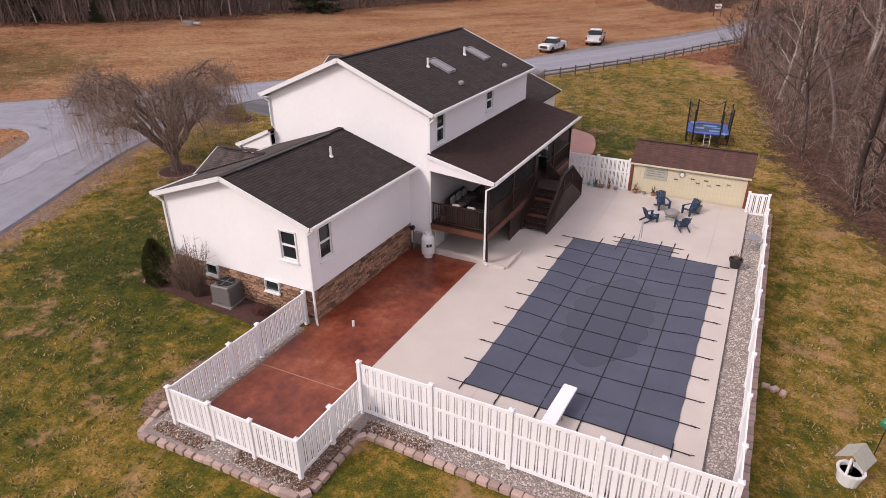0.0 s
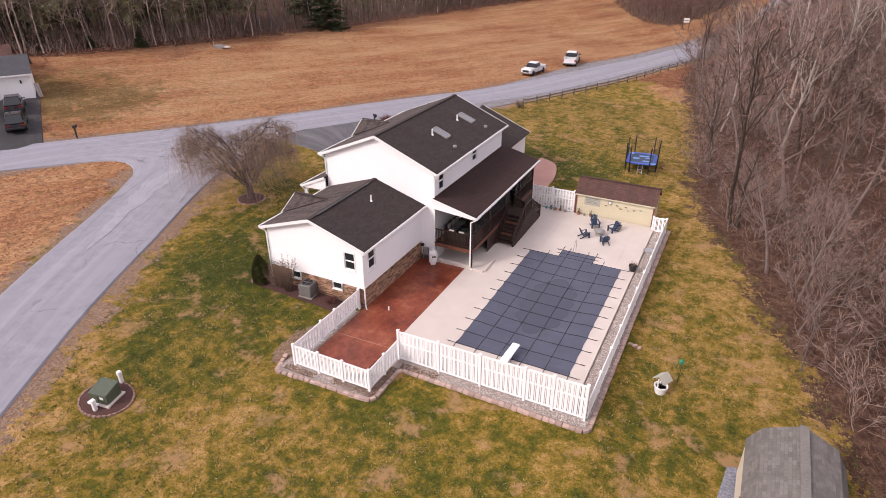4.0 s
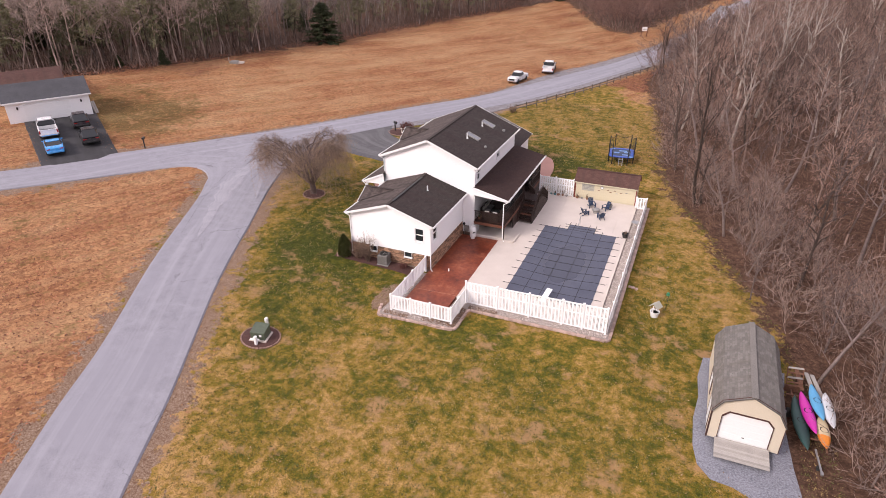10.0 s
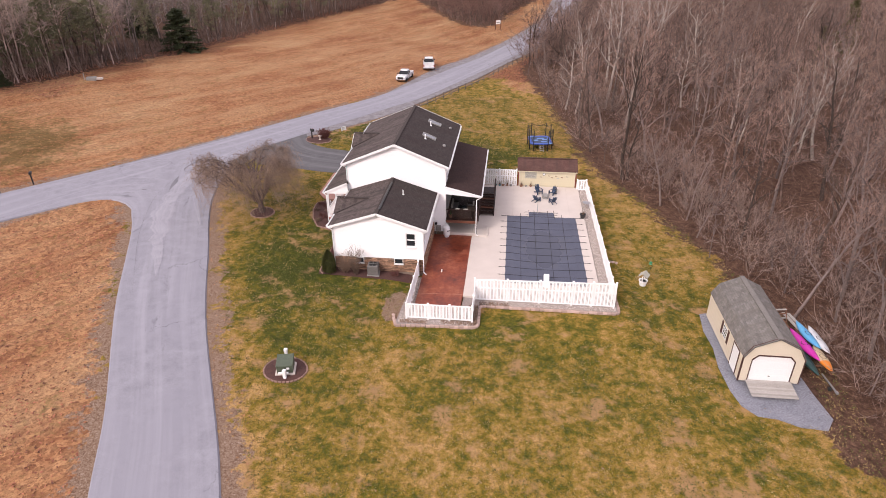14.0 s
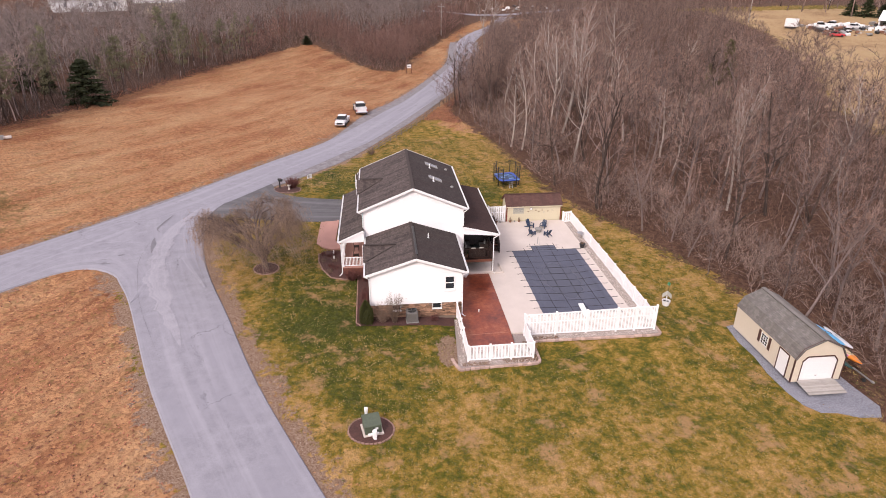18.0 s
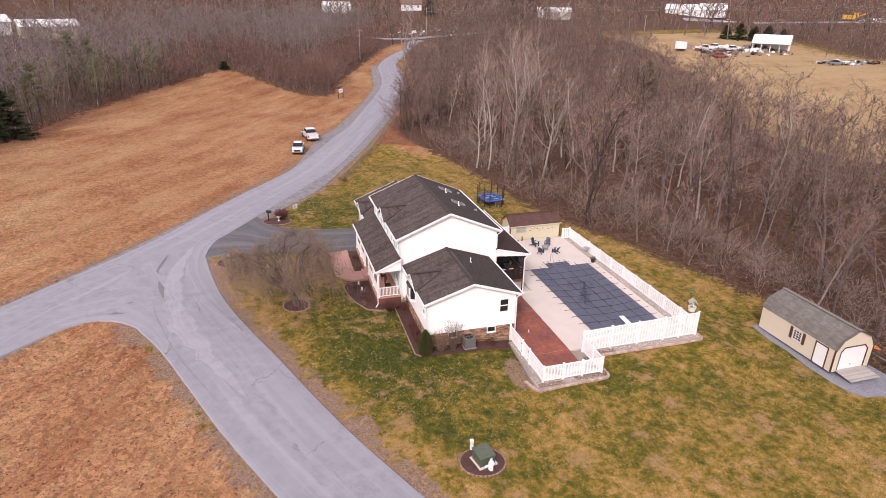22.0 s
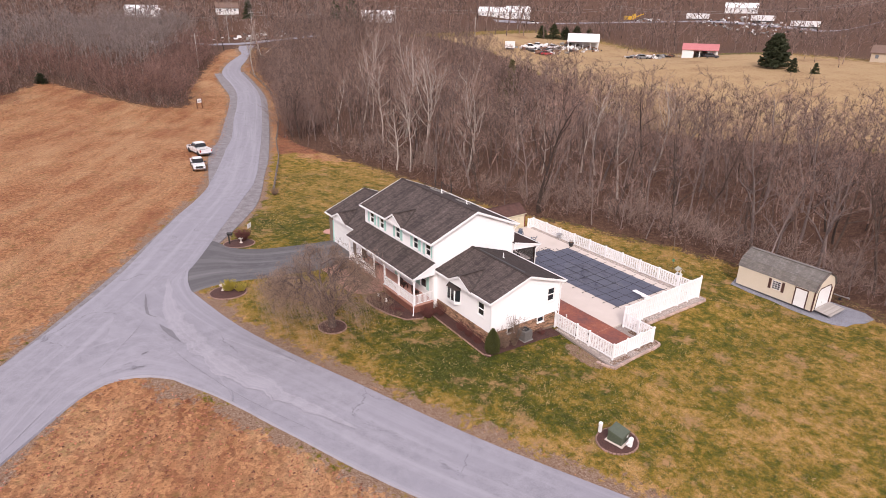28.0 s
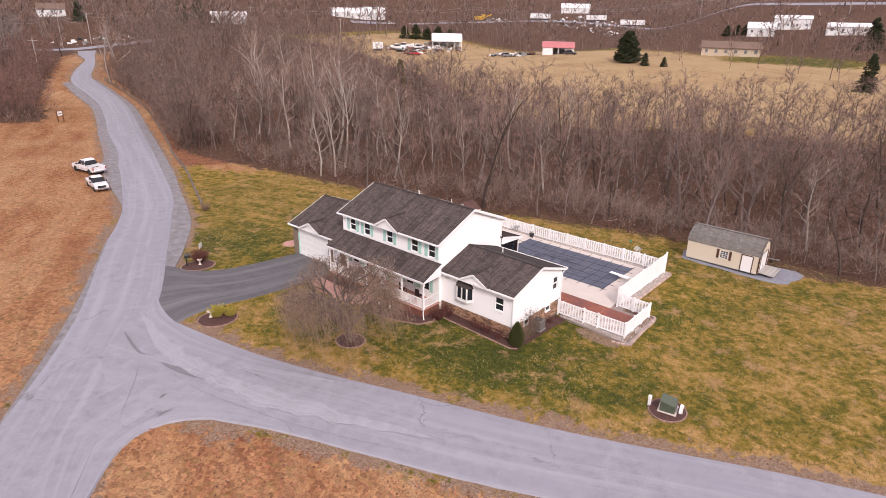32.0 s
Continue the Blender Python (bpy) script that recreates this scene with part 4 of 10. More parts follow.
def window(parent, axis, pos, out, u0, u1, z0, z1, split=True, shutters=None, depth=0.05, name="window", grid=(0, 0)):
    """A double-hung window: casing, sashes, two panes and a sill, with shutters where given."""
    def bx(bm, a0, a1, d0, d1, b0, b1):
        lo, hi = sorted((pos + out * d0, pos + out * d1))
        box(bm, *((lo, hi, a0, a1) if axis == "x" else (a0, a1, lo, hi)), b0, b1)
    bm = bmesh.new()
    w = 0.062 if z1 - z0 > 0.8 else 0.028
    for a in ((u0 - w, u0, z0 - w, z1 + w), (u1, u1 + w, z0 - w, z1 + w), (u0, u1, z1, z1 + w), (u0, u1, z0 - w, z0)):
        bx(bm, a[0], a[1], -0.10, depth, a[2], a[3])
    frame_ob = part(name, bm, WHITE_TRIM, parent)
    mid = (z0 + z1) / 2
    bm = bmesh.new()
    s = 0.035
    for lo, hi, d in (((z0, mid + s, 0.0), (mid - s, z1, 0.02)) if split else ((z0, z1, 0.0),)):
        for a in ((u0, u0 + s, lo, hi), (u1 - s, u1, lo, hi), (u0 + s, u1 - s, hi - s, hi), (u0 + s, u1 - s, lo, lo + s)):
            bx(bm, a[0], a[1], -0.05 + d, -0.02 + d, a[2], a[3])
        for i in range(1, grid[0]):
            c = u0 + (u1 - u0) * i / grid[0]
            bx(bm, c - 0.012, c + 0.012, -0.045 + d, -0.022 + d, lo, hi)
        for i in range(1, grid[1]):
            c = lo + (hi - lo) * i / grid[1]
            bx(bm, u0, u1, -0.045 + d, -0.022 + d, c - 0.012, c + 0.012)
    if name == "basement_window":
        bm.free()
    else:
        part("sash", bm, WHITE_TRIM, frame_ob)
    for lo, hi in (((z0, mid), (mid, z1)) if split else ((z0, z1),)):
        bm = bmesh.new()
        bx(bm, u0 + 0.01, u1 - 0.01, -0.062, -0.052, lo + 0.005, hi - 0.005)
        part("pane", bm, GLASS, frame_ob, "dark reflecting window pane")
    bm = bmesh.new()
    bx(bm, u0 - w - 0.03, u1 + w + 0.03, 0.0, depth + 0.05, z0 - w - 0.05, z0 - w)
    part("sill", bm, WHITE_TRIM, frame_ob)
    if shutters:
        for a in (u0 - w - 0.36, u1 + w + 0.02):
            bm = bmesh.new()
            bx(bm, a, a + 0.34, 0.02, 0.05, z0 - 0.05, z1 + 0.05)
            k = z0
            while k < z1:
                bx(bm, a + 0.05, a + 0.29, 0.05, 0.058, k, k + 0.045)
                k += 0.075
            part("shutter", bm, shutters, frame_ob, "louvred shutter beside the window")
    return frame_ob


def gutter(parent, a, b):
    bm = bmesh.new()
    a, b = Vector(a), Vector(b)
    d = (b - a).normalized()
    s = d.cross(Vector((0, 0, 1)))
    ring = [s * 0.07 + Vector((0, 0, 0.06)), s * 0.055 - Vector((0, 0, 0.06)), -s * 0.05 - Vector((0, 0, 0.06)), -s * 0.05 + Vector((0, 0, 0.06)), -s * 0.035 + Vector((0, 0, 0.06)), -s * 0.035 - Vector((0, 0, 0.045)), s * 0.045 - Vector((0, 0, 0.045)), s * 0.058 + Vector((0, 0, 0.06))]
    loft(bm, [[a + r for r in ring], [b + r for r in ring]])
    bmesh.ops.recalc_face_normals(bm, faces=bm.faces[:])
    return part("gutter", bm, WHITE_TRIM, parent)


def downspout(parent, pts):
    bm = bmesh.new()
    for a, b in zip(pts, pts[1:]):
        beam(a, b, 0.075, 0.06, bm)
    return part("downspout", bm, WHITE_TRIM, parent)


def gable_span(u0, u1, zw, ur, zr):
    """Ends of a gable wall at height z: upright to zw, then in to the ridge."""
    def f(z):
        if z <= zw:
            return u0, u1
        t = min(1, (z - zw) / (zr - zw))
        return u0 + (ur - u0) * t, u1 + (ur - u1) * t
    return f


# Dark colour of the strips that draw shade lines along the gables' valleys.
VALLEY_SHADE = surface("valley_shade", (0.030, 0.024, 0.022), (0.085, 0.068, 0.062), 12, 1.0, 0.9, 0.2)


def reverse_gable(parent, x0, xr, yc, half, zb, zp, material):
    """A small gable on a west slope: two roof planes, a white face and rake boards."""
    over = 0.12
    for s in (-1, 1):
        a, b = (x0 - over, yc + s * half, zb), (x0 - over, yc, zp)
        # each plane is a triangle-like sheet that dies into the main slope
        low_in = (x0 + 0.25, yc + s * half, zb + 0.01)
        roof_plane(a, low_in, (xr, yc, zp), b, material, parent, "dormer_roof", course=0.14, thick=0.06)
    bm = bmesh.new()
    v = [bm.verts.new(p) for p in ((x0 + 0.02, yc - half + 0.2, zb - 0.02), (x0 + 0.02, yc + half - 0.2, zb - 0.02), (x0 + 0.02, yc, zp - 0.12))]
    w = [bm.verts.new(p) for p in ((x0 + 0.10, yc - half + 0.2, zb - 0.02), (x0 + 0.10, yc + half - 0.2, zb - 0.02), (x0 + 0.10, yc, zp - 0.12))]
    bm.faces.new(v)
    bm.faces.new(w[::-1])
    for i in range(3):
        bm.faces.new((v[i], w[i], w[(i + 1) % 3], v[(i + 1) % 3]))
    bmesh.ops.recalc_face_normals(bm, faces=bm.faces[:])
    part("dormer_face", bm, WHITE_SIDING, parent)
    for s in (-1, 1):
        # dark strips stand in for the shade where the roof planes meet
        part("valley_flashing", beam((x0 + 0.1, yc + s * (half - 0.02), zb + 0.10), (xr + 0.05, yc + s * 0.03, zp + 0.06), 0.10, 0.02), VALLEY_SHADE, parent)
    part("dormer_ridge", beam((x0 - over, yc, zp + 0.075), (xr, yc, zp + 0.075), 0.22, 0.025), material, parent)
    bm = bmesh.new()
    for s in (-1, 1):
        beam((x0 - over - 0.012, yc + s * (half + 0.05), zb - 0.07), (x0 - over - 0.012, yc, zp - 0.05), 0.03, 0.16, bm)
    part("rake_board", bm, WHITE_TRIM, parent)


# ---- the house ----
house = thing("house", -7.7, 16.5, 0.0, label="white two-storey vinyl-sided house with dark shingle roofs and stone base", category="house")
inv = house.matrix_basis.inverted()
kids_before = set(bpy.data.objects)
WX0, WX1, WY0 = -11.55, -4.40, 3.40            # wing
MX0, MX1, MY0, MY1 = -12.05, -3.35, 10.65, 22.50  # main block
GX0, GX1, GY1 = -12.60, -3.80, 29.70           # garage
MR, WR = -7.70, -7.97                           # ridges

w_s = [(-5.68, -4.97, 2.38, 3.50), (-6.68, -6.02, 0.78, 1.22), (-9.86, -9.24, 0.74, 1.20)]
w_e = [(4.00, 4.72, 2.28, 3.58)]
w_w = [(7.40, 8.85, 2.25, 3.30), (4.25, 5.02, 2.30, 3.38)]
m_e = [(11.30, 12.05, 4.95, 6.18), (16.70, 17.50, 5.25, 6.18)]
m_w = [(20.70, 21.45, 5.08, 6.16), (18.80, 19.55, 5.08, 6.16), (15.90, 16.65, 5.08, 6.16), (12.90, 13.65, 5.08, 6.16), (10.97, 11.70, 5.08, 6.16)]
m_w_low = [(11.6, 12.5, 1.9, 3.5), (13.4, 14.3, 1.9, 3.5), (18.6, 19.5, 1.9, 3.5), (20.4, 21.3, 1.9, 3.5), (15.9, 16.9, 1.3, 3.45)]
lap_wall("wall", "y", WY0, -1, 1.22, 5.12, gable_span(WX0, WX1, 3.98, WR, 5.16), w_s[:1], material=WHITE_SIDING, parent=house)
lap_wall("wall", "x", WX1, 1, 1.22, 3.98, lambda z: (WY0, MY0), w_e, material=WHITE_SIDING, parent=house)
lap_wall("wall", "x", WX0, -1, 1.22, 3.98, lambda z: (WY0, MY0), w_w, material=WHITE_SIDING, parent=house)
lap_wall("wall", "y", MY0, -1, 0.2, 8.26, gable_span(MX0, MX1, 6.50, MR, 8.30), material=WHITE_SIDING, parent=house)
lap_wall("wall", "y", MY1, 1, 0.2, 8.26, gable_span(MX0, MX1, 6.50, MR, 8.30), material=WHITE_SIDING, parent=house)
lap_wall("wall", "x", MX1, 1, 1.4, 6.50, lambda z: (MY0, MY1), m_e, material=WHITE_SIDING, parent=house)
lap_wall("wall", "x", MX0, -1, 0.6, 6.50, lambda z: (MY0, MY1), m_w + m_w_low, material=WHITE_SIDING, parent=house)
lap_wall("wall", "x", GX1, 1, 0.0, 3.85, lambda z: (MY1, GY1), material=WHITE_SIDING, parent=house)
lap_wall("wall", "x", GX0, -1, 0.4, 3.85, lambda z: (MY1, GY1), [(24.2, 28.9, 0.4, 3.1)], material=WHITE_SIDING, parent=house)
lap_wall("wall", "y", GY1, 1, 0.0, 5.62, gable_span(GX0, GX1, 3.85, -8.2, 5.66), material=WHITE_SIDING, parent=house)
# solid cores, set back behind the windows
part("wall_core", boxes((WX0 + 0.15, WX1 - 0.15, WY0 + 0.15, MY0, -0.4, 3.9)), MORTAR, house, "unlit inside of the wing")
part("wall_core", boxes((MX0 + 0.15, MX1 - 0.15, MY0 + 0.15, MY1 - 0.1, -0.4, 6.4)), MORTAR, house, "unlit inside of the house")
part("wall_core", boxes((GX0 + 0.25, GX1 - 0.1, MY1, GY1 - 0.1, -0.4, 3.8)), MORTAR, house, "unlit inside of the garage")
# windows
for u in w_s[:1]:
    window(house, "y", WY0, -1, *u)
for u in w_s[1:]:
    window(house, "y", WY0 - 0.06, -1, *u, split=False, name="basement_window")
for u in w_e:
    window(house, "x", WX1, 1, *u)
window(house, "x", WX0, -1, *w_w[1])
for u in m_e:
    window(house, "x", MX1, 1, *u)
for u in m_w:
    window(house, "x", MX0, -1, *u, shutters=TEAL)
for u in m_w_low[:4]:
    window(house, "x", MX0, -1, *u, shutters=TEAL)
# bay window on the front of the wing
bay = part("bay_window", loft(bmesh.new(), [[(WX0, 7.25, z), (WX0 - 0.42, 7.6, z), (WX0 - 0.42, 8.65, z), (WX0, 9.0, z)] for z in (2.05, 2.28)]), WHITE_TRIM, house, "white bay window under a small dark roof")
part("bay_roof", loft(bmesh.new(), [[(WX0, 7.2, 3.34), (WX0 - 0.48, 7.55, 3.34), (WX0 - 0.48, 8.7, 3.34), (WX0, 9.05, 3.34)], [(WX0, 7.45, 3.72), (WX0 - 0.1, 7.8, 3.72), (WX0 - 0.1, 8.45, 3.72), (WX0, 8.8, 3.72)]]), SHINGLE_W, bay)
for a, b in (((WX0, 7.28), (WX0 - 0.4, 7.62)), ((WX0 - 0.4, 7.62), (WX0 - 0.4, 8.12)), ((WX0 - 0.4, 8.13), (WX0 - 0.4, 8.63)), ((WX0 - 0.4, 8.63), (WX0, 8.97))):
    a, b = Vector((*a, 0)), Vector((*b, 0))
    part("pane", beam(a.lerp(b, 0.08) + Vector((0, 0, 2.81)), a.lerp(b, 0.92) + Vector((0, 0, 2.81)), 0.02, 0.98), GLASS, bay, "dark reflecting window pane")
    bm = bmesh.new()
    for k in (0.04, 0.96):
        box(bm, *(a.lerp(b, k).x - 0.035, a.lerp(b, k).x + 0.035, a.lerp(b, k).y - 0.035, a.lerp(b, k).y + 0.035), 2.28, 3.34)
    part("mullion", bm, WHITE_TRIM, bay)
# front door, garage door and its gable
part("front_door", boxes((MX0 - 0.02, MX0 + 0.04, 15.92, 16.88, 1.3, 3.42), (MX0 - 0.035, MX0, 16.02, 16.36, 1.5, 2.2), (MX0 - 0.035, MX0, 16.44, 16.78, 1.5, 2.2), (MX0 - 0.035, MX0, 16.02, 16.36, 2.35, 3.25), (MX0 - 0.035, MX0, 16.44, 16.78, 2.35, 3.25)), TEAL, house, "panelled teal front door")
gdoor = part("garage_door", boxes(*[(GX0 + 0.02, GX0 + 0.08, 24.2, 28.9, 0.5 + 0.645 * k, 1.13 + 0.645 * k) for k in range(4)]), WHITE_TRIM, house, "white sectional garage door")
part("door_trim", boxes((GX0 - 0.07, GX0 + 0.015, 28.76, 28.895, 0.5, 3.1), bevel=0.006), TEAL, house, "pale mint trim beside the garage door")
for k in range(4):
    for j in range(4):
        part("door_panel", boxes((GX0 + 0.0, GX0 + 0.025, 24.35 + 1.15 * j, 25.3 + 1.15 * j, 0.62 + 0.645 * k, 1.02 + 0.645 * k), bevel=0.01), WHITE_TRIM, gdoor)
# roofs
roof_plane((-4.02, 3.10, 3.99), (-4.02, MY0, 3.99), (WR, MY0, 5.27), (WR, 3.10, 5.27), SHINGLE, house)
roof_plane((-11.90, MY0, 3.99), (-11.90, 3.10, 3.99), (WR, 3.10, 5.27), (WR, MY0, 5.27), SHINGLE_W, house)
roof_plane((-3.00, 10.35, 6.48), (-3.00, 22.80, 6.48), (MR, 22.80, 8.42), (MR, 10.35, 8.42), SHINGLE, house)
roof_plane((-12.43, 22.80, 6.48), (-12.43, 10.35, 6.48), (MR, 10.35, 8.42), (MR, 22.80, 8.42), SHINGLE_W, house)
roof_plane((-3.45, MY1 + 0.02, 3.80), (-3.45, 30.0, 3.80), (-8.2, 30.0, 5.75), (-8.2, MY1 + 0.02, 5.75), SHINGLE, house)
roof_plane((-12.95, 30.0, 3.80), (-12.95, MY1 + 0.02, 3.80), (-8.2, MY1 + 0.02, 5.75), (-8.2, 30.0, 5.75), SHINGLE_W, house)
for x, z, y0, y1 in ((WR, 5.285, 3.10, MY0 - 0.02), (MR, 8.435, 10.35, 22.8), (-8.2, 5.765, MY1 + 0.05, 30.0)):
    part("ridge_cap", beam((x, y0, z), (x, y1, z), 0.26, 0.025), SHINGLE_W, house)
part("ridge_vent", boxes((WR + 0.02, WR + 0.20, 3.9, 9.6, 5.265, 5.315), bevel=0.01), DARK_TRIM, house, "black ridge vent along the wing roof")
reverse_gable(house, -11.95, -9.42, 6.98, 1.5, 4.0, 4.80, SHINGLE_W)
reverse_gable(house, -12.5, -10.2, 16.28, 1.45, 6.5, 7.40, SHINGLE_W)
reverse_gable(house, -13.0, -10.9, 26.5, 1.6, 3.85, 4.65, SHINGLE_W)
# rakes, fascia, soffits
for a, b in (((-4.02, 3.085, 3.92), (WR, 3.085, 5.20)), ((-11.90, 3.085, 3.92), (WR, 3.085, 5.20)), ((-3.00, 10.335, 6.41), (MR, 10.335, 8.35)), ((-12.43, 10.335, 6.41), (MR, 10.335, 8.35)), ((-3.45, 30.015, 3.73), (-8.2, 30.015, 5.68)), ((-12.95, 30.015, 3.73), (-8.2, 30.015, 5.68)), ((-3.00, 22.815, 6.41), (MR, 22.815, 8.35)), ((-12.43, 22.815, 6.41), (MR, 22.815, 8.35))):
    part("rake_board", beam(a, b, 0.03, 0.19), WHITE_TRIM, house)
for x0, x1, y0, y1, z in ((WX1, -4.05, 3.1, MY0, 3.86), (-11.88, WX0, 3.1, MY0, 3.86), (MX1, -3.03, 10.35, 22.8, 6.34), (-12.40, MX0, 10.35, 22.8, 6.34)):
    part("soffit", boxes((x0, x1, y0, y1, z, z + 0.03)), WHITE_TRIM, house)
for a, b in (((-3.94, 3.1, 3.95), (-3.94, 10.6, 3.95)), ((-11.98, 3.1, 3.95), (-11.98, 10.6, 3.95)), ((-2.92, 10.35, 6.44), (-2.92, 22.8, 6.44)), ((-12.51, 10.35, 6.44), (-12.51, 22.8, 6.44)), ((-13.02, 22.6, 3.77), (-13.02, 30.0, 3.77))):
    gutter(house, a, b)
for pts in ([(-3.94, 3.2, 3.88), (-4.33, 3.32, 3.6), (-4.33, 3.32, 0.1), (-4.1, 3.1, 0.0)], [(-11.98, 3.2, 3.88), (-11.62, 3.32, 3.6), (-11.62, 3.32, 0.25)], [(-2.92, 10.45, 6.36), (-3.30, 10.58, 6.0), (-3.30, 10.58, 0.1)], [(-12.5, 10.45, 6.36), (-12.1, 10.58, 6.1), (-12.1, 10.58, 4.9)], [(-12.05, 10.56, 3.9), (-11.98, 10.56, 0.9)]):
    downspout(house, pts)
for x, y in ((-4.4, 3.4), (-11.55, 3.4), (-3.35, 10.65), (-12.05, 10.65)):
    sx, sy = (1 if x > -8 else -1), -1
    part("corner_board", boxes((x - 0.05, x + 0.03, y - 0.03, y + 0.05, 1.2 if y < 5 else 0.2, 3.95 if y < 5 else 6.4)) if sx > 0 else boxes((x - 0.03, x + 0.05, y - 0.03, y + 0.05, 1.2 if y < 5 else 0.2, 3.95 if y < 5 else 6.4)), WHITE_TRIM, house)
# skylights, pipes and vents on the back slope


def slope_z(x):
    return 8.42 - (x - MR) * (8.42 - 6.48) / 4.7


for y0, y1 in ((15.30, 15.98), (19.55, 20.28)):
    bm = bmesh.new()
    xs = (-5.92, -4.75)
    z0, z1 = slope_z(xs[0]), slope_z(xs[1])
    for a, b in (((xs[0], y0, z0), (xs[1], y0, z1)), ((xs[0], y1, z0), (xs[1], y1, z1))):
        beam(Vector(a) + Vector((0, 0, 0.05)), Vector(b) + Vector((0, 0, 0.05)), 0.06, 0.13, bm)
    for x, z in zip(xs, (z0, z1)):
        box(bm, x - 0.03, x + 0.03, y0, y1, z - 0.02, z + 0.115)
    sk = part("skylight", bm, GREY_METAL, house, "grey-framed skylight on the back roof slope")
    bm = bmesh.new()
    loft(bm, [[(xs[0], y0, z0 + d), (xs[0], y1, z0 + d), (xs[1], y1, z1 + d), (xs[1], y0, z1 + d)] for d in (0.07, 0.09)])
    part("pane", bm, CLEAR, sk, "pale sky-reflecting skylight pane")
for x, y, h in ((-5.6, 14.72, 0.42), (-5.6, 18.80, 0.42)):
    part("vent_pipe", rod(rod(bmesh.new(), (x, y, slope_z(x) - 0.05), (x, y, slope_z(x) + h), 0.055, sides=12), (x, y, slope_z(x) - 0.02), (x, y, slope_z(x) + 0.08), 0.12, 0.06, 12), WHITE_TRIM, house, "white plastic vent pipe")
for x, y in ((-3.86, 14.83), (-3.84, 20.24)):
    part("roof_vent", turned(bmesh.new(), [(0.13, 0), (0.15, 0.1), (0.13, 0.16), (0.05, 0.2)], 14, (x, y, slope_z(x))), GREY_METAL, house, "round grey roof vent cap")
vx = -6.63
vz = 5.27 - (vx - WR) * 0.324
part("vent_pipe", rod(rod(bmesh.new(), (vx, 8.0, vz - 0.05), (vx, 8.0, vz + 0.42), 0.05, sides=12), (vx, 8.0, vz - 0.02), (vx, 8.0, vz + 0.07), 0.11, 0.055, 12), WHITE_TRIM, house, "white plastic vent pipe")
# foundation behind the stone facing
part("foundation", boxes((WX0 + 0.01, WX1 - 0.01, WY0 + 0.01, WY0 + 0.12, -0.5, 1.22), (WX1 - 0.12, WX1 - 0.01, WY0, MY0, -0.5, 1.22), (WX0 + 0.01, WX0 + 0.12, WY0, MY0, -0.5, 1.22)), MORTAR, house, "mortared base wall behind the stone facing")
part("basement_wall", boxes((MX1 - 0.1, MX1 + 0.02, MY0, MY1, -0.3, 1.4)), DECK, house, "painted concrete basement wall")
part("basement_door", boxes((MX1 + 0.02, MX1 + 0.07, 11.0, 11.9, 0.0, 1.98 - 0.6)), WHITE_TRIM, house, "white basement door below the porch")
part("garage_brick", boxes((GX0 - 0.06, GX0 + 0.02, 23.6, 24.2, 0.2, 3.6), (GX0 - 0.06, GX0 + 0.02, 28.9, 29.7, 0.2, 3.6)), MORTAR, house, "brown brick piers beside the garage door")
for o in set(bpy.data.objects) - kids_before:
    if o.parent is house:
        o.matrix_parent_inverse = inv


# ---- back porch: dark timber deck with its own roof ----
def own(thing_ob, before):
    """Children modelled in world places keep them under their thing."""
    k = thing_ob.matrix_basis.inverted()
    for o in set(bpy.data.objects) - before:
        if o.parent is thing_ob:
            o.matrix_parent_inverse = k


back = thing("back_porch", -1.9, 16.6, 0.0, label="covered dark brown timber back porch with stairs to the pool deck", category="porch")
mark = set(bpy.data.objects)
FZ = 1.45
roof_plane((-0.14, 10.33, 3.94), (-0.14, 22.90, 3.94), (-3.35, 22.90, 4.72), (-3.35, 10.33, 4.72), SHINGLE_PORCH, back, label="dark red-brown shingle porch roof")
part("ceiling_boards", loft(bmesh.new(), [[(-3.3, 10.4, 4.50), (-0.2, 10.4, 3.74), (-0.2, 22.8, 3.74), (-3.3, 22.8, 4.50)], [(-3.3, 10.4, 4.54), (-0.2, 10.4, 3.78), (-0.2, 22.8, 3.78), (-3.3, 22.8, 4.54)]]), DARK_WOOD, back)
bm = bmesh.new()
loft(bm, [[(-3.35, y, 4.0), (-0.25, y, 3.75), (-0.2, y, 3.88), (-3.35, y, 4.64)] for y in (10.38, 10.46)])
bmesh.ops.recalc_face_normals(bm, faces=bm.faces[:])
part("gable_face", bm, WHITE_SIDING, back)
part("rake_board", beam((-0.14, 10.32, 3.88), (-3.35, 10.32, 4.66), 0.03, 0.17), WHITE_TRIM, back)
gutter(back, (-0.07, 10.33, 3.90), (-0.07, 22.9, 3.90))
downspout(back, [(-0.07, 10.42, 3.82), (-0.55, 10.46, 3.5), (-0.55, 10.46, 0.12), (-0.35, 10.3, 0.05)])
part("beam", boxes((-0.62, -0.46, 10.5, 22.8, 3.55, 3.76)), DARK_WOOD, back)
for y in (10.62, 13.6, 16.6, 19.6, 22.65):
    part("post", boxes((-0.61, -0.47, y - 0.07, y + 0.07, -0.05, 3.56), bevel=0.012), DARK_WOOD, back)
part("rim_joist", boxes((-3.3, -0.45, 10.55, 10.60, 1.14, FZ - 0.03), (-0.50, -0.45, 10.6, 22.7, 1.14, FZ - 0.03)), RED_WOOD, back, "red-brown rim board of the porch floor")
for k in range(20):
    x = -3.28 + k * 0.142
    part("floor_board", boxes((x, x + 0.136, 10.52, 22.7, FZ - 0.03, FZ)), DARK_WOOD, back)


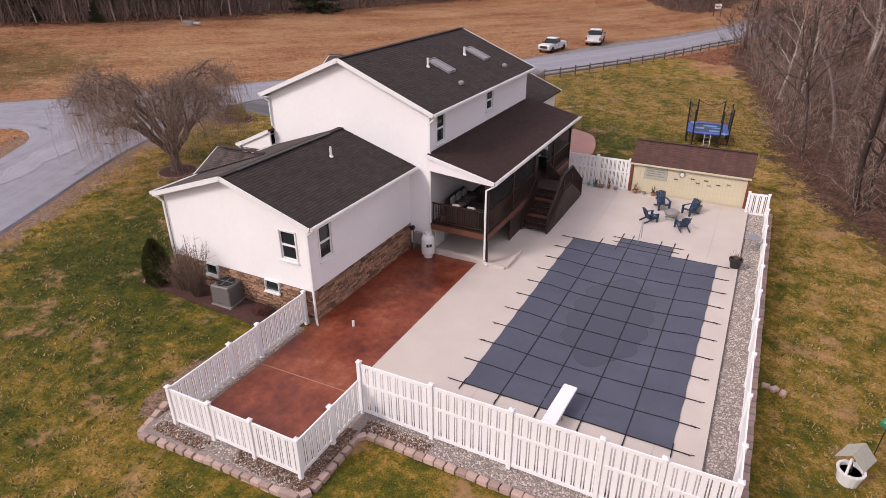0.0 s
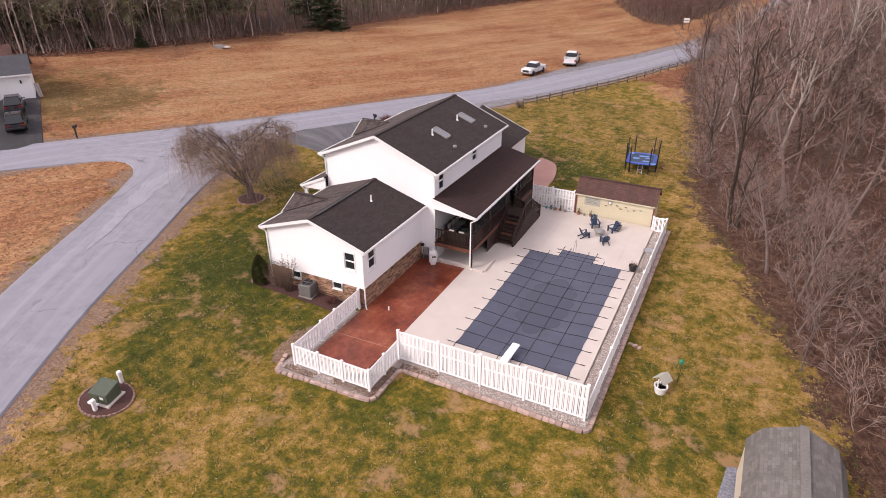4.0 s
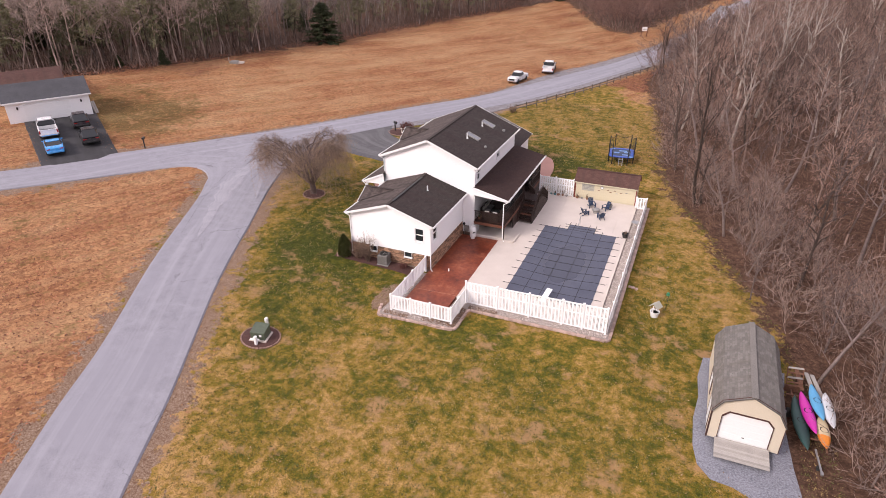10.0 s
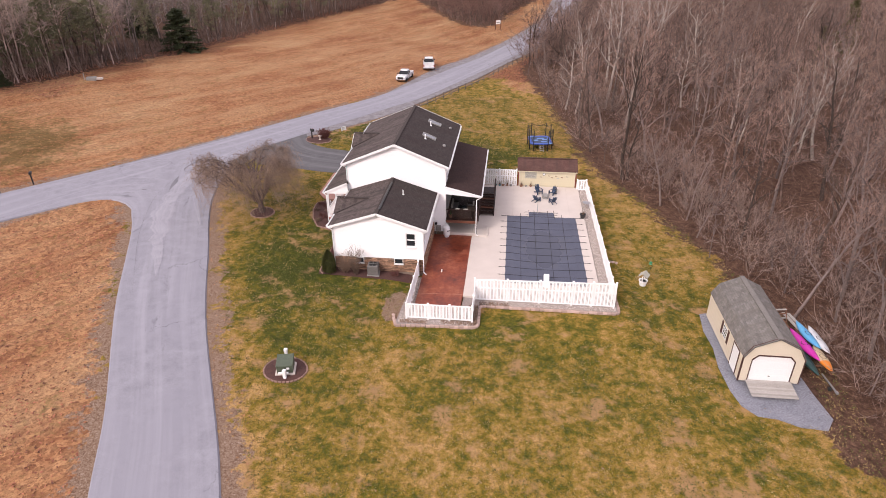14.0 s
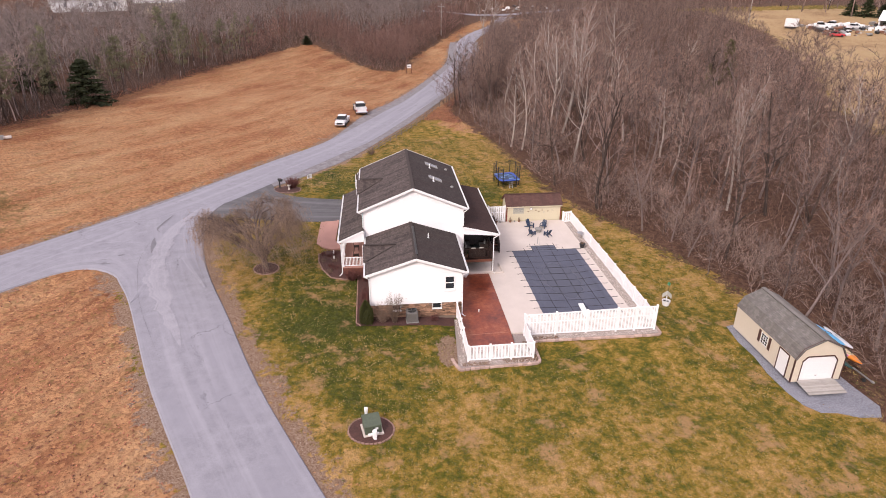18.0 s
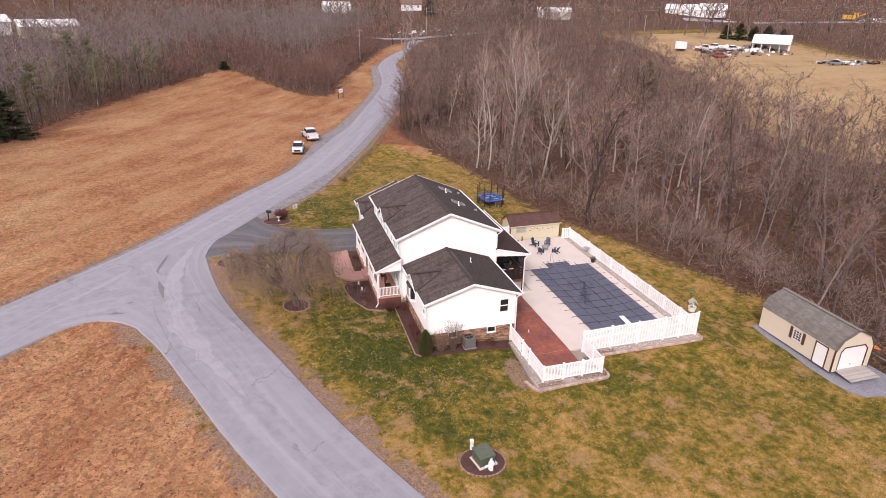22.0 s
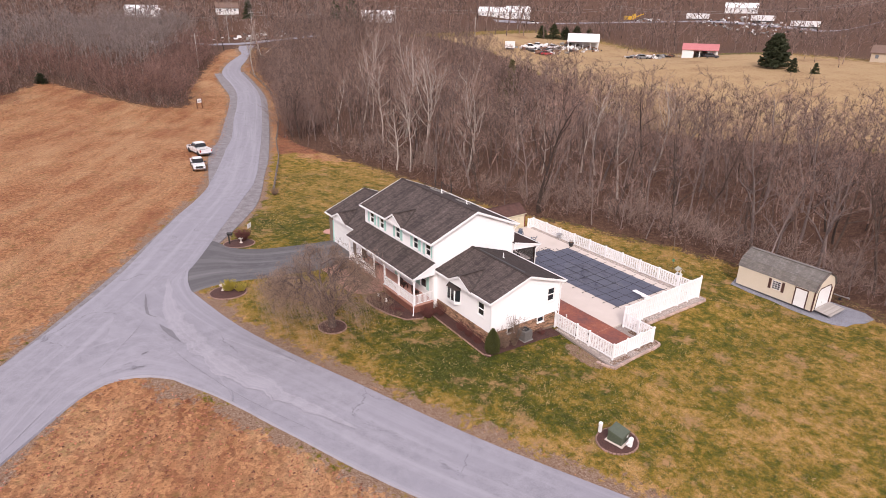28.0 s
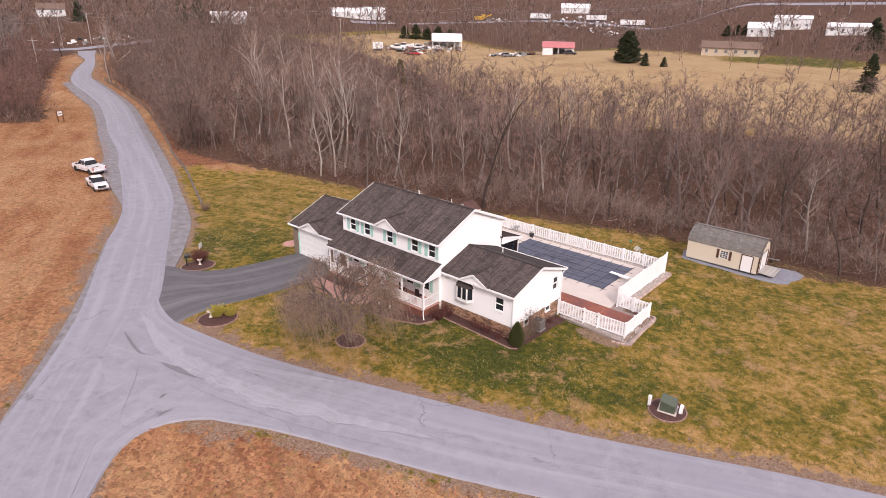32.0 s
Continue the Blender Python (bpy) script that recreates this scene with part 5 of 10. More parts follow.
def railing(parent, a, b, z, mat, height=0.95, gap=0.115, size=0.034):
    """Top and bottom rail with balusters between two points."""
    a, b = Vector((*a, z)), Vector((*b, z))
    zs = b.z
    part("rail", beam(a + Vector((0, 0, height)), b + Vector((0, 0, height)), 0.09, 0.045), mat, parent)
    part("rail", beam(a + Vector((0, 0, 0.1)), b + Vector((0, 0, 0.1)), 0.05, 0.05), mat, parent)
    n = max(2, int((b - a).length / gap))
    me = bpy.data.meshes.new("baluster")
    boxes((-size / 2, size / 2, -size / 2, size / 2, 0.1, height - 0.02)).to_mesh(me)
    for i in range(1, n):
        o = mesh_part("baluster", me, mat, parent)
        o.location = a.lerp(b, i / n)


railing(back, (-3.3, 10.66), (-0.6, 10.66), FZ, DARK_WOOD)
railing(back, (-0.54, 10.7), (-0.54, 16.9), FZ, DARK_WOOD)
railing(back, (-0.54, 18.5), (-0.54, 22.6), FZ, DARK_WOOD)
railing(back, (-0.6, 22.6), (-3.3, 22.6), FZ, DARK_WOOD)
# see-through dark sheets added between the posts, for the shade inside the porch
for y0, y1 in ((10.69, 13.53), (13.67, 16.53), (18.6, 19.53), (19.67, 22.58)):
    part("screen", boxes((-0.535, -0.53, y0, y1, FZ + 1.0, 3.55)), SHADE_SHEET, back, "see-through dark sheet standing in for porch shade")
# stairs run south and north from a landing at the porch's edge
for k in range(11):
    part("landing_board", boxes((-0.45, 0.95, 17.0 + 0.14 * k, 17.132 + 0.14 * k, FZ - 0.03, FZ)), DARK_WOOD, back)
for end, way in ((17.0, -1), (18.52, 1)):
    for x in (-0.42, 0.9):
        part("stringer", beam((x, end, FZ - 0.15), (x, end + way * 2.25, 0.0), 0.05, 0.28), DARK_WOOD, back)
        part("stair_rail", beam((x, end, FZ + 0.93), (x, end + way * 2.2, 0.98), 0.09, 0.05), DARK_WOOD, back)
        part("stair_post", boxes((x - 0.05, x + 0.05, end + way * 2.2 - 0.05, end + way * 2.2 + 0.05, 0, 1.05), bevel=0.01), DARK_WOOD, back)
        for i in range(1, 15):
            t = i / 15
            y, z = end + way * 2.2 * t, FZ * (1 - t)
            part("baluster", boxes((x - 0.016, x + 0.016, y - 0.016, y + 0.016, z - 0.02, z + 0.95)), DARK_WOOD, back)
    for k in range(7):
        y, z = end + way * 0.30 * (k + 1) - (0.0 if way < 0 else 0.29) - (0.05 if way < 0 else -0.05), FZ - 0.181 * (k + 1)
        part("tread", boxes((-0.39, 0.87, y, y + 0.29, z - 0.04, z), bevel=0.006), RED_WOOD if k % 3 == 1 else DARK_WOOD, back)
        yr = y + (0.27 if way < 0 else 0.0)
        part("riser", boxes((-0.39, 0.87, yr, yr + 0.02, z, z + 0.14)), DARK_WOOD, back)
    # boards closing the side of the stairs
    for k in range(15):
        y = end + way * (0.15 * k + 0.075)
        h = FZ * (1 - (0.15 * k + 0.12) / 2.25) - 0.06
        if h > 0.06:
            part("side_board", boxes((0.93, 0.95, y - 0.071, y + 0.071, 0.0, h)), DARK_WOOD, back)
for y in (17.05, 18.47):
    part("stair_post", boxes((0.85, 0.95, y - 0.05, y + 0.05, 0, FZ + 1.0), bevel=0.01), DARK_WOOD, back)
railing(back, (0.9, 17.1), (0.9, 18.42), FZ, DARK_WOOD)
for k in range(10):
    part("side_board", boxes((0.93, 0.95, 17.03 + 0.146 * k, 17.172 + 0.146 * k, 0.0, FZ - 0.04)), DARK_WOOD, back)
# dark boards added across the open space below the floor, for its shade
for k in range(64):
    y = 13.25 + 0.148 * k
    part("skirt_board", boxes((-0.49, -0.465, y, y + 0.142, -0.01, 1.14)), DARK_WOOD, back)
own(back, mark)

# ---- front porch ----
front = thing("front_porch", -13.1, 16.4, 0.0, label="long front porch with white railings, posts and a red brick base", category="porch")
mark = set(bpy.data.objects)
BRICK_RED = surface("red_brick", (0.13, 0.045, 0.03), (0.26, 0.10, 0.07), 14, 1.5, 0.85, 0.4)
PZ = 1.25
roof_plane((-14.25, 22.45, 3.80), (-14.25, 10.20, 3.80), (MX0, 10.20, 4.78), (MX0, 22.45, 4.78), SHINGLE_W, front, label="streaked brown shingle porch roof")
part("gable_face", loft(bmesh.new(), [[(MX0, y, 3.72), (-14.0, y, 3.66), (-14.15, y, 3.76), (MX0, y, 4.70)] for y in (10.26, 10.34)]), WHITE_SIDING, front)
part("rake_board", beam((-14.25, 10.185, 3.74), (MX0, 10.185, 4.72), 0.03, 0.17), WHITE_TRIM, front)
gutter(front, (-14.32, 22.45, 3.76), (-14.32, 10.2, 3.76))
part("ceiling_boards", boxes((-14.1, MX0, 10.3, 22.4, 3.66, 3.70)), WHITE_TRIM, front)
part("beam", boxes((-14.06, -13.92, 10.4, 22.3, 3.45, 3.66)), WHITE_TRIM, front)
part("porch_floor", boxes((-14.15, MX0, 10.4, 22.35, PZ - 0.1, PZ)), WALK, front, "red painted porch floor")
part("porch_base", boxes((-14.08, -13.9, 10.48, 15.4, -0.2, PZ - 0.1), (-14.08, -13.9, 17.35, 22.3, -0.2, PZ - 0.1), (-13.9, MX0, 10.48, 10.6, -0.2, PZ - 0.1)), BRICK_RED, front, "red brick porch base")
for y in (10.5, 12.95, 15.4, 17.35, 19.8, 22.25):
    part("post", boxes((-14.06, -13.93, y - 0.065, y + 0.065, PZ, 3.46), (-14.09, -13.9, y - 0.095, y + 0.095, PZ, PZ + 0.15), (-14.09, -13.9, y - 0.095, y + 0.095, 3.34, 3.46), bevel=0.008), WHITE_VINYL, front)
for a, b in (((-14.0, 10.55), (-14.0, 12.9)), ((-14.0, 13.0), (-14.0, 15.35)), ((-14.0, 17.4), (-14.0, 19.75)), ((-14.0, 19.85), (-14.0, 22.2)), ((-13.95, 10.5), (-12.1, 10.5))):
    railing(front, a, b, PZ, WHITE_VINYL, 0.88, 0.12, 0.04)
for k in range(3):
    part("step", boxes((-14.12 - 0.32 * (k + 1), -14.08 - 0.32 * k, 15.5, 17.25, 0.3, PZ - 0.2 * (k + 1)), bevel=0.01), WALK, front)
downspout(front, [(-14.32, 10.3, 3.7), (-14.1, 10.4, 3.4), (-14.1, 10.4, 0.7), (-14.5, 9.9, 0.45)])
own(front, mark)


# ---- pool terrace ----
def slab(name, outline, z0, z1, material, label, category="pavement"):
    return tagged(part(name, prism(bmesh.new(), outline, z0, z1), material), label, category, kind="structure")


def rect(x0, x1, y0, y1):
    return [(x0, y0), (x1, y0), (x1, y1), (x0, y1)]


deck = tagged(new("pool_deck"), "pale beige concrete pool deck", "pavement", kind="structure")
for r in (rect(-0.9, 2.75, 0.30, 22.7), rect(8.25, 9.57, 0.30, 22.7), rect(2.756, 8.244, 0.30, 3.0), rect(2.756, 8.244, 14.6, 22.7)):
    part("slab", prism(bmesh.new(), r, -0.5, 0.0), DECK, deck)
slab("patio", [(-4.4, -2.05), (-1.0, -2.05), (-0.906, 1.5), (-0.906, 10.4), (-4.4, 10.4)], -0.4, -0.006, RED_PATIO, "red stained concrete patio, blotchy and worn")
JOINT = surface("pale_patio_joint", (0.34, 0.16, 0.11), (0.44, 0.24, 0.17), 14, 1.5, 0.8, 0.1)
slab("patio_joint", [(-4.39, 0.33), (-0.93, 0.44), (-0.93, 0.475), (-4.39, 0.365)], -0.1, -0.001, JOINT, "pale joint across the red patio")
slab("porch_slab", rect(-3.3, -0.91, 10.41, 22.6), -0.4, -0.02, DECK, "pale concrete floor below the porch")
tagged(part("curb", boxes((-3.2, -0.5, 10.42, 10.62, -0.1, 0.22), (-0.7, 0.45, 10.35, 10.5, -0.05, 0.12), (0.35, 0.55, 10.5, 12.3, -0.05, 0.14), bevel=0.01), DECK), "low concrete curb below the porch", "curb", kind="structure")
slab("gravel_bed", [(-5.5, -3.66), (-0.2, -3.42), (0.38, -3.3), (0.40, -0.62), (10.56, -0.62), (10.56, 23.0), (9.58, 23.0), (9.58, 0.29), (-0.85, 0.29), (-0.98, -2.06), (-4.41, -2.06), (-4.41, 2.9), (-5.0, 2.9)], -0.6, -0.13, PEBBLE, "pale pebble strip along the fence", "gravel")


def pebbles(name, n, spots, size, material, label, seed):
    """Loose stones scattered over rectangles of ground."""
    rng = np.random.default_rng(seed)
    verts, faces = [], []
    area = np.array([(x1 - x0) * (y1 - y0) for x0, x1, y0, y1, z in spots])
    for s in rng.choice(len(spots), n, p=area / area.sum()):
        x0, x1, y0, y1, z = spots[s]
        c = Vector((rng.uniform(x0, x1), rng.uniform(y0, y1), z))
        r = size * rng.uniform(0.5, 1.3)
        a = rng.uniform(0, 6.28)
        k = len(verts)
        for j in range(4):
            t = a + j * 1.571
            verts.append((c.x + r * math.cos(t) * rng.uniform(0.7, 1.3), c.y + r * math.sin(t) * rng.uniform(0.7, 1.3), c.z))
        verts.append((c.x, c.y, c.z + r * rng.uniform(0.6, 1.0)))
        faces += [(k, k + 1, k + 4), (k + 1, k + 2, k + 4), (k + 2, k + 3, k + 4), (k + 3, k, k + 4)]
    return tagged(mesh_part(name, raw_mesh(name, verts, faces), material), label, "gravel", kind="stuff")


def island_vary(m, lo, hi):
    """Lets each loose piece of a joined mesh differ in brightness."""
    n, l = m.node_tree.nodes, m.node_tree.links
    p = n["Principled BSDF"]
    src = p.inputs["Base Color"].links[0].from_socket
    g = n.new("ShaderNodeNewGeometry")
    mr = n.new("ShaderNodeMapRange")
    mr.inputs["To Min"].default_value, mr.inputs["To Max"].default_value = lo, hi
    hs = n.new("ShaderNodeHueSaturation")
    l.new(g.outputs["Random Per Island"], mr.inputs["Value"])
    l.new(mr.outputs["Result"], hs.inputs["Value"])
    l.new(src, hs.inputs["Color"])
    l.new(hs.outputs["Color"], p.inputs["Base Color"])
    return m


LOOSE = island_vary(surface("loose_pebbles", (0.30, 0.25, 0.22), (0.55, 0.49, 0.45), 20, 2, 0.9, 0), 0.45, 1.45)
pebbles("pebbles", 14000, [(9.62, 10.5, 0.3, 22.8, -0.13), (0.5, 10.5, -0.58, 0.25, -0.13), (-5.3, 0.3, -3.4, -2.1, -0.13), (-4.95, -4.45, -2.0, 2.8, -0.13)], 0.035, LOOSE, "pale and grey pebbles along the fence", 3)

SOIL = island_vary(surface("bed_soil", (0.075, 0.042, 0.027), (0.24, 0.145, 0.092), 16, 1.5, 0.95, 0), 0.4, 1.5)
pebbles("soil", 5200, [(-0.35, 0.36, -3.2, -0.75, -0.128), (-3.2, -0.3, -2.75, -2.1, -0.128), (-2.2, 0.3, -3.35, -2.1, -0.128), (-5.2, -3.2, -3.45, -3.05, -0.128), (0.4, 2.6, -0.6, -0.2, -0.128)], 0.036, SOIL, "crumbly brown soil and leaf crumbs among the pebbles", 4)


# block edging, one course with a second below it where the ground falls away
edging = tagged(new("block_edging"), "pinkish concrete retaining blocks round the pool terrace", "edging", kind="structure")
block_me = []
for k in range(4):
    rng = random.Random(k)
    bm = boxes((-0.15, 0.15, -0.105, 0.105, -0.16, 0.0), bevel=0.018)
    for v in bm.verts:
        v.co += Vector((rng.uniform(-1, 1), rng.uniform(-1, 1), rng.uniform(-1, 1))) * 0.012
    me = bpy.data.meshes.new("block")
    bm.to_mesh(me)
    bm.free()
    me.materials.append(BLOCK)
    block_me.append(me)
rng = random.Random(5)
EDGE = [(-5.85, -2.35), (-5.62, -3.1), (-5.42, -3.74), (-4.33, -3.66), (-2.25, -3.54), (-0.26, -3.50), (0.28, -3.42), (0.47, -3.1), (0.45, -1.68), (0.42, -0.95), (0.62, -0.70), (10.40, -0.74), (10.66, -0.5), (10.66, 23.0)]
for (ax, ay), (bx, by) in zip(EDGE, EDGE[1:]):
    ln = math.hypot(bx - ax, by - ay)
    n = max(1, round(ln / 0.325))
    for i in range(n):
        t = (i + 0.5) / n
        for course in (0, 1):
            o = mesh_part("block", block_me[rng.randrange(4)], None, edging)
            o.matrix_basis = pose(ax + (bx - ax) * t + rng.uniform(-0.012, 0.012), ay + (by - ay) * t + rng.uniform(-0.012, 0.012), -0.13 - 0.165 * course + rng.uniform(-0.01, 0.01), 0, 0, math.degrees(math.atan2(by - ay, bx - ax)) + rng.uniform(-3, 3))


# ---- white vinyl fence ----
def fence(a, b, posts, h, base, label, mid=False, h2=None, base2=None, skip=()):
    """One run: posts with caps, rails and slats. posts: distances along the run; h is the top's height, h2 at its far end."""
    a, b = Vector((*a, 0)), Vector((*b, 0))
    ln = (b - a).length
    d = (b - a) / ln
    h2, base2 = h if h2 is None else h2, base if base2 is None else base2
    ob = thing("fence", *a, label=label, category="fence", group="pool fence")
    mark = set(bpy.data.objects)
    ang = math.degrees(math.atan2(d.y, d.x))

    def top(s):
        return h + (h2 - h) * s / ln

    def low(s):
        return base + (base2 - base) * s / ln
    for i, s in enumerate(posts):
        if i in skip:
            continue
        p = a + d * s
        bm = boxes((p.x - 0.062, p.x + 0.062, p.y - 0.062, p.y + 0.062, low(s) - 0.1, top(s) + 0.06), bevel=0.006)
        post = part("post", bm, WHITE_VINYL, ob)
        bm = bmesh.new()
        loft(bm, [[(p.x + i * q, p.y + j * q, z) for i, j in ((-1, -1), (1, -1), (1, 1), (-1, 1))] for q, z in ((0.078, top(s) + 0.06), (0.078, top(s) + 0.085), (0.012, top(s) + 0.125))])
        cap = part("cap", bm, WHITE_VINYL, post)
    for frac in ((0.03, 0.60, 0.985) if mid else (0.05, 0.985)):
        for s0, s1 in zip(posts, posts[1:]):
            z0, z1 = low(s0) + 0.08 + (top(s0) - low(s0) - 0.1) * frac, low(s1) + 0.08 + (top(s1) - low(s1) - 0.1) * frac
            p, q = a + d * (s0 + 0.06), a + d * (s1 - 0.06)
            part("rail", beam((p.x, p.y, z0), (q.x, q.y, z1), 0.046, 0.10 if frac != 0.60 else 0.085), WHITE_VINYL, ob)
    wide, narrow = bpy.data.meshes.new("slat"), bpy.data.meshes.new("slat")
    boxes((-0.073, 0.073, -0.011, 0.011, 0.06, 1.0), bevel=0.003).to_mesh(wide)
    boxes((-0.02, 0.02, -0.011, 0.011, 0.06, 1.0), bevel=0.003).to_mesh(narrow)
    wide.materials.append(WHITE_VINYL)
    narrow.materials.append(WHITE_VINYL)
    for s0, s1 in zip(posts, posts[1:]):
        n = max(2, 2 * round((s1 - s0 - 0.12) / 0.25))
        for i in range(n):
            step = (s1 - s0 - 0.12) / n * 2
            s = s0 + 0.06 + step * (i // 2 + (0.34 if i % 2 == 0 else 0.84))
            p = a + d * s
            off = Vector((0, 0, 0))
            o = mesh_part("slat", narrow if i % 2 else wide, None, ob)
            o.matrix_basis = Matrix.Translation((p.x + off.x, p.y + off.y, low(s))) @ Euler((0, 0, radians(ang))).to_matrix().to_4x4() @ Matrix.Diagonal((1, 1, top(s) - low(s) - 0.03, 1))
    own(ob, mark)
    return ob


fence((0.0, 0.0), (10.35, -0.08), (0.0, 2.43, 4.83, 7.22, 8.68, 10.3), 1.72, -0.14, "tall white vinyl fence panels with a middle rail", True, 1.98, -0.10)
fence((-4.74, -2.95), (0.0, -2.93), (0.0, 1.58, 3.12, 4.74), 1.18, -0.10, "low white vinyl fence at the patio's end")
fence((0.0, -2.93), (0.0, -0.07), (0.0, 1.44, 2.86), 1.18, -0.10, "low white vinyl fence beside the patio", skip=(0, 2))
gate = fence((-4.74, 3.22), (-4.74, -2.95), (0.0, 2.45, 3.75, 6.17), 1.18, -0.10, "low white vinyl fence with a gate beside the patio", skip=(3,))
fence((10.4, -0.05), (10.4, 22.4), tuple(2.245 * k for k in range(11)), 1.16, -0.12, "long low white vinyl fence beside the pool", False, 1.02, -0.22, (0,))
fence((-0.55, 22.95), (3.1, 22.92), (0.0, 1.75, 3.6), 1.72, -0.15, "tall white vinyl fence beside the pool shed", True)
fence((9.45, 22.3), (10.4, 22.4), (0.0, 0.93), 1.05, -0.2, "short white vinyl fence beside the pool shed", skip=(1,))
for y, z in ((0.80, 0.95), (0.80, 0.25), (-0.45, 0.95), (-0.45, 0.25)):
    o = part("hinge", boxes((-4.83, -4.79, y - 0.05, y + 0.05, z - 0.04, z + 0.04)), DARK_TRIM, gate, "black gate hinge")
    o.matrix_parent_inverse = gate.matrix_basis.inverted()

# ---- pool cover ----
cover = thing("pool_cover", 5.475, 8.75, 0.02, label="blue-grey winter pool cover, sagging, with standing water in the middle", category="pool cover")
mark = set(bpy.data.objects)
CX0, CX1, CY0, CY1 = 2.20, 8.75, 2.50, 15.0


def cover_z(x, y):
    if not (2.75 < x < 8.25 and 3.0 < y < 14.6):
        return 0.022
    return 0.022 - 0.17 * math.sin(math.pi * (x - 2.75) / 5.5) ** 0.7 * math.sin(math.pi * (y - 3.0) / 11.6) ** 0.6 - 0.012 * abs(math.sin(math.pi * (x - CX0) / 1.31)) * abs(math.sin(math.pi * (y - CY0) / 1.25))


def scallop(t, n):
    """The cloth's edge draws in between its straps."""
    return 0.035 * math.sin(math.pi * ((t * n) % 1.0)) ** 1


nx, ny = 60, 110
verts, faces, water = [], [], []
for j in range(ny + 1):
    for i in range(nx + 1):
        u, v = i / nx, j / ny
        x0, x1 = CX0 + scallop(v, 10), CX1 - scallop(v, 10)
        y0, y1 = CY0 + scallop(u, 5), CY1 - scallop(u, 5) * 0.5
        x, y = x0 + (x1 - x0) * u, y0 + (y1 - y0) * v
        verts.append((x, y, cover_z(x, y)))
        water.append(math.exp(-(((x - 5.6) / 2.3) ** 2 + ((y - 8.8) / 3.4) ** 2)) * 0.62)
for j in range(ny):
    for i in range(nx):
        k = j * (nx + 1) + i
        faces.append((k, k + 1, k + nx + 2, k + nx + 1))
me = raw_mesh("cover_sheet", verts, faces)
at = me.attributes.new("water", "FLOAT", "POINT")
at.data.foreach_set("value", np.array(water, np.float32))
smooth(mesh_part("cover_sheet", me, COVER, cover))
bm2 = bmesh.new()
grid = [[(x, y, 0.024) for x in np.linspace(4.30 + 0.12 * (j == 4), 6.75 - 0.12 * (j == 4), 8)] for j, y in enumerate(np.linspace(14.9, 16.0, 5))]
loft(bm2, grid, close=False, caps=False)
bm = bmesh.new()
loft(bm, [[(x, y, -0.112) for x in np.linspace(3.2, 7.8, 10)] for y in np.linspace(4.0, 13.6, 18)], close=False, caps=False)
part("puddle", bm, PUDDLE, cover, "still rainwater standing in the sag of the cover")
flap = part("step_flap", bm2, COVER, cover, "cover flap over the pool steps")


def strap(a, b, n=24, w=0.034):
    bm = bmesh.new()
    a, b = Vector((*a, 0)), Vector((*b, 0))
    side = (b - a).normalized().cross(Vector((0, 0, 1))) * w / 2
    rows = []
    for i in range(n + 1):
        p = a.lerp(b, i / n)
        z = max(cover_z(p.x, p.y), 0.0) if not (CX0 <= p.x <= CX1 and CY0 <= p.y <= CY1) else cover_z(p.x, p.y)
        q = Vector((p.x, p.y, max(z, -0.108) + 0.012))
        rows.append([q + side, q + side - Vector((0, 0, 0.016)), q - side - Vector((0, 0, 0.016)), q - side])
    loft(bm, rows)
    bmesh.ops.recalc_face_normals(bm, faces=bm.faces[:])
    return part("strap", bm, STRAP, cover)


for k in range(1, 5):
    x = CX0 + 1.31 * k
    strap((x, CY0 - 0.40), (x, CY1 + 0.40 + (0.95 if 4.2 < x < 6.9 else 0)))
for k in range(11):
    y = CY0 + 0.04 + 1.24 * k
    strap((CX0 - 0.42, y), (CX1 + 0.42, y))
strap((CX0 + 0.02, CY0 - 0.3), (CX0 + 0.02, CY0 + 0.3), 4), strap((CX1 - 0.02, CY0 - 0.3), (CX1 - 0.02, CY0 + 0.3), 4)
for y in (15.45, 15.95):
    strap((4.0, y), (7.05, y))
for x in (4.32, 6.73):
    strap((x, 14.6), (x, 16.4))
anchor_me = bpy.data.meshes.new("anchor")
rod(rod(bmesh.new(), (0, 0, 0), (0, 0, 0.03), 0.03, sides=8), (-0.11, 0, 0.035), (0.13, 0, 0.035), 0.014, sides=6).to_mesh(anchor_me)
anchor_me.materials.append(DARK_TRIM)
spots = [(CX0 + 1.31 * k, CY0 - 0.42, 90) for k in range(1, 5)] + [(CX0 + 1.31 * k, CY1 + (1.36 if 4.2 < CX0 + 1.31 * k < 6.9 else 0.42), 90) for k in range(1, 5)]
spots += [(CX0 - 0.44, CY0 + 0.04 + 1.24 * k, 0) for k in range(11)] + [(CX1 + 0.44, CY0 + 0.04 + 1.24 * k, 0) for k in range(11)] + [(4.0, 15.95, 0), (7.05, 15.95, 0), (4.32, 16.4, 90), (6.73, 16.4, 90)]
for x, y, r in spots:
    o = mesh_part("anchor", anchor_me, None, cover)
    o.matrix_basis = pose(x, y, 0.0, 0, 0, r + random.uniform(-14, 14))
own(cover, mark)
slab("pool_basin", rect(2.75, 8.25, 3.0, 14.6), -0.9, -0.5, MORTAR, "pool basin below the cover", "pool")

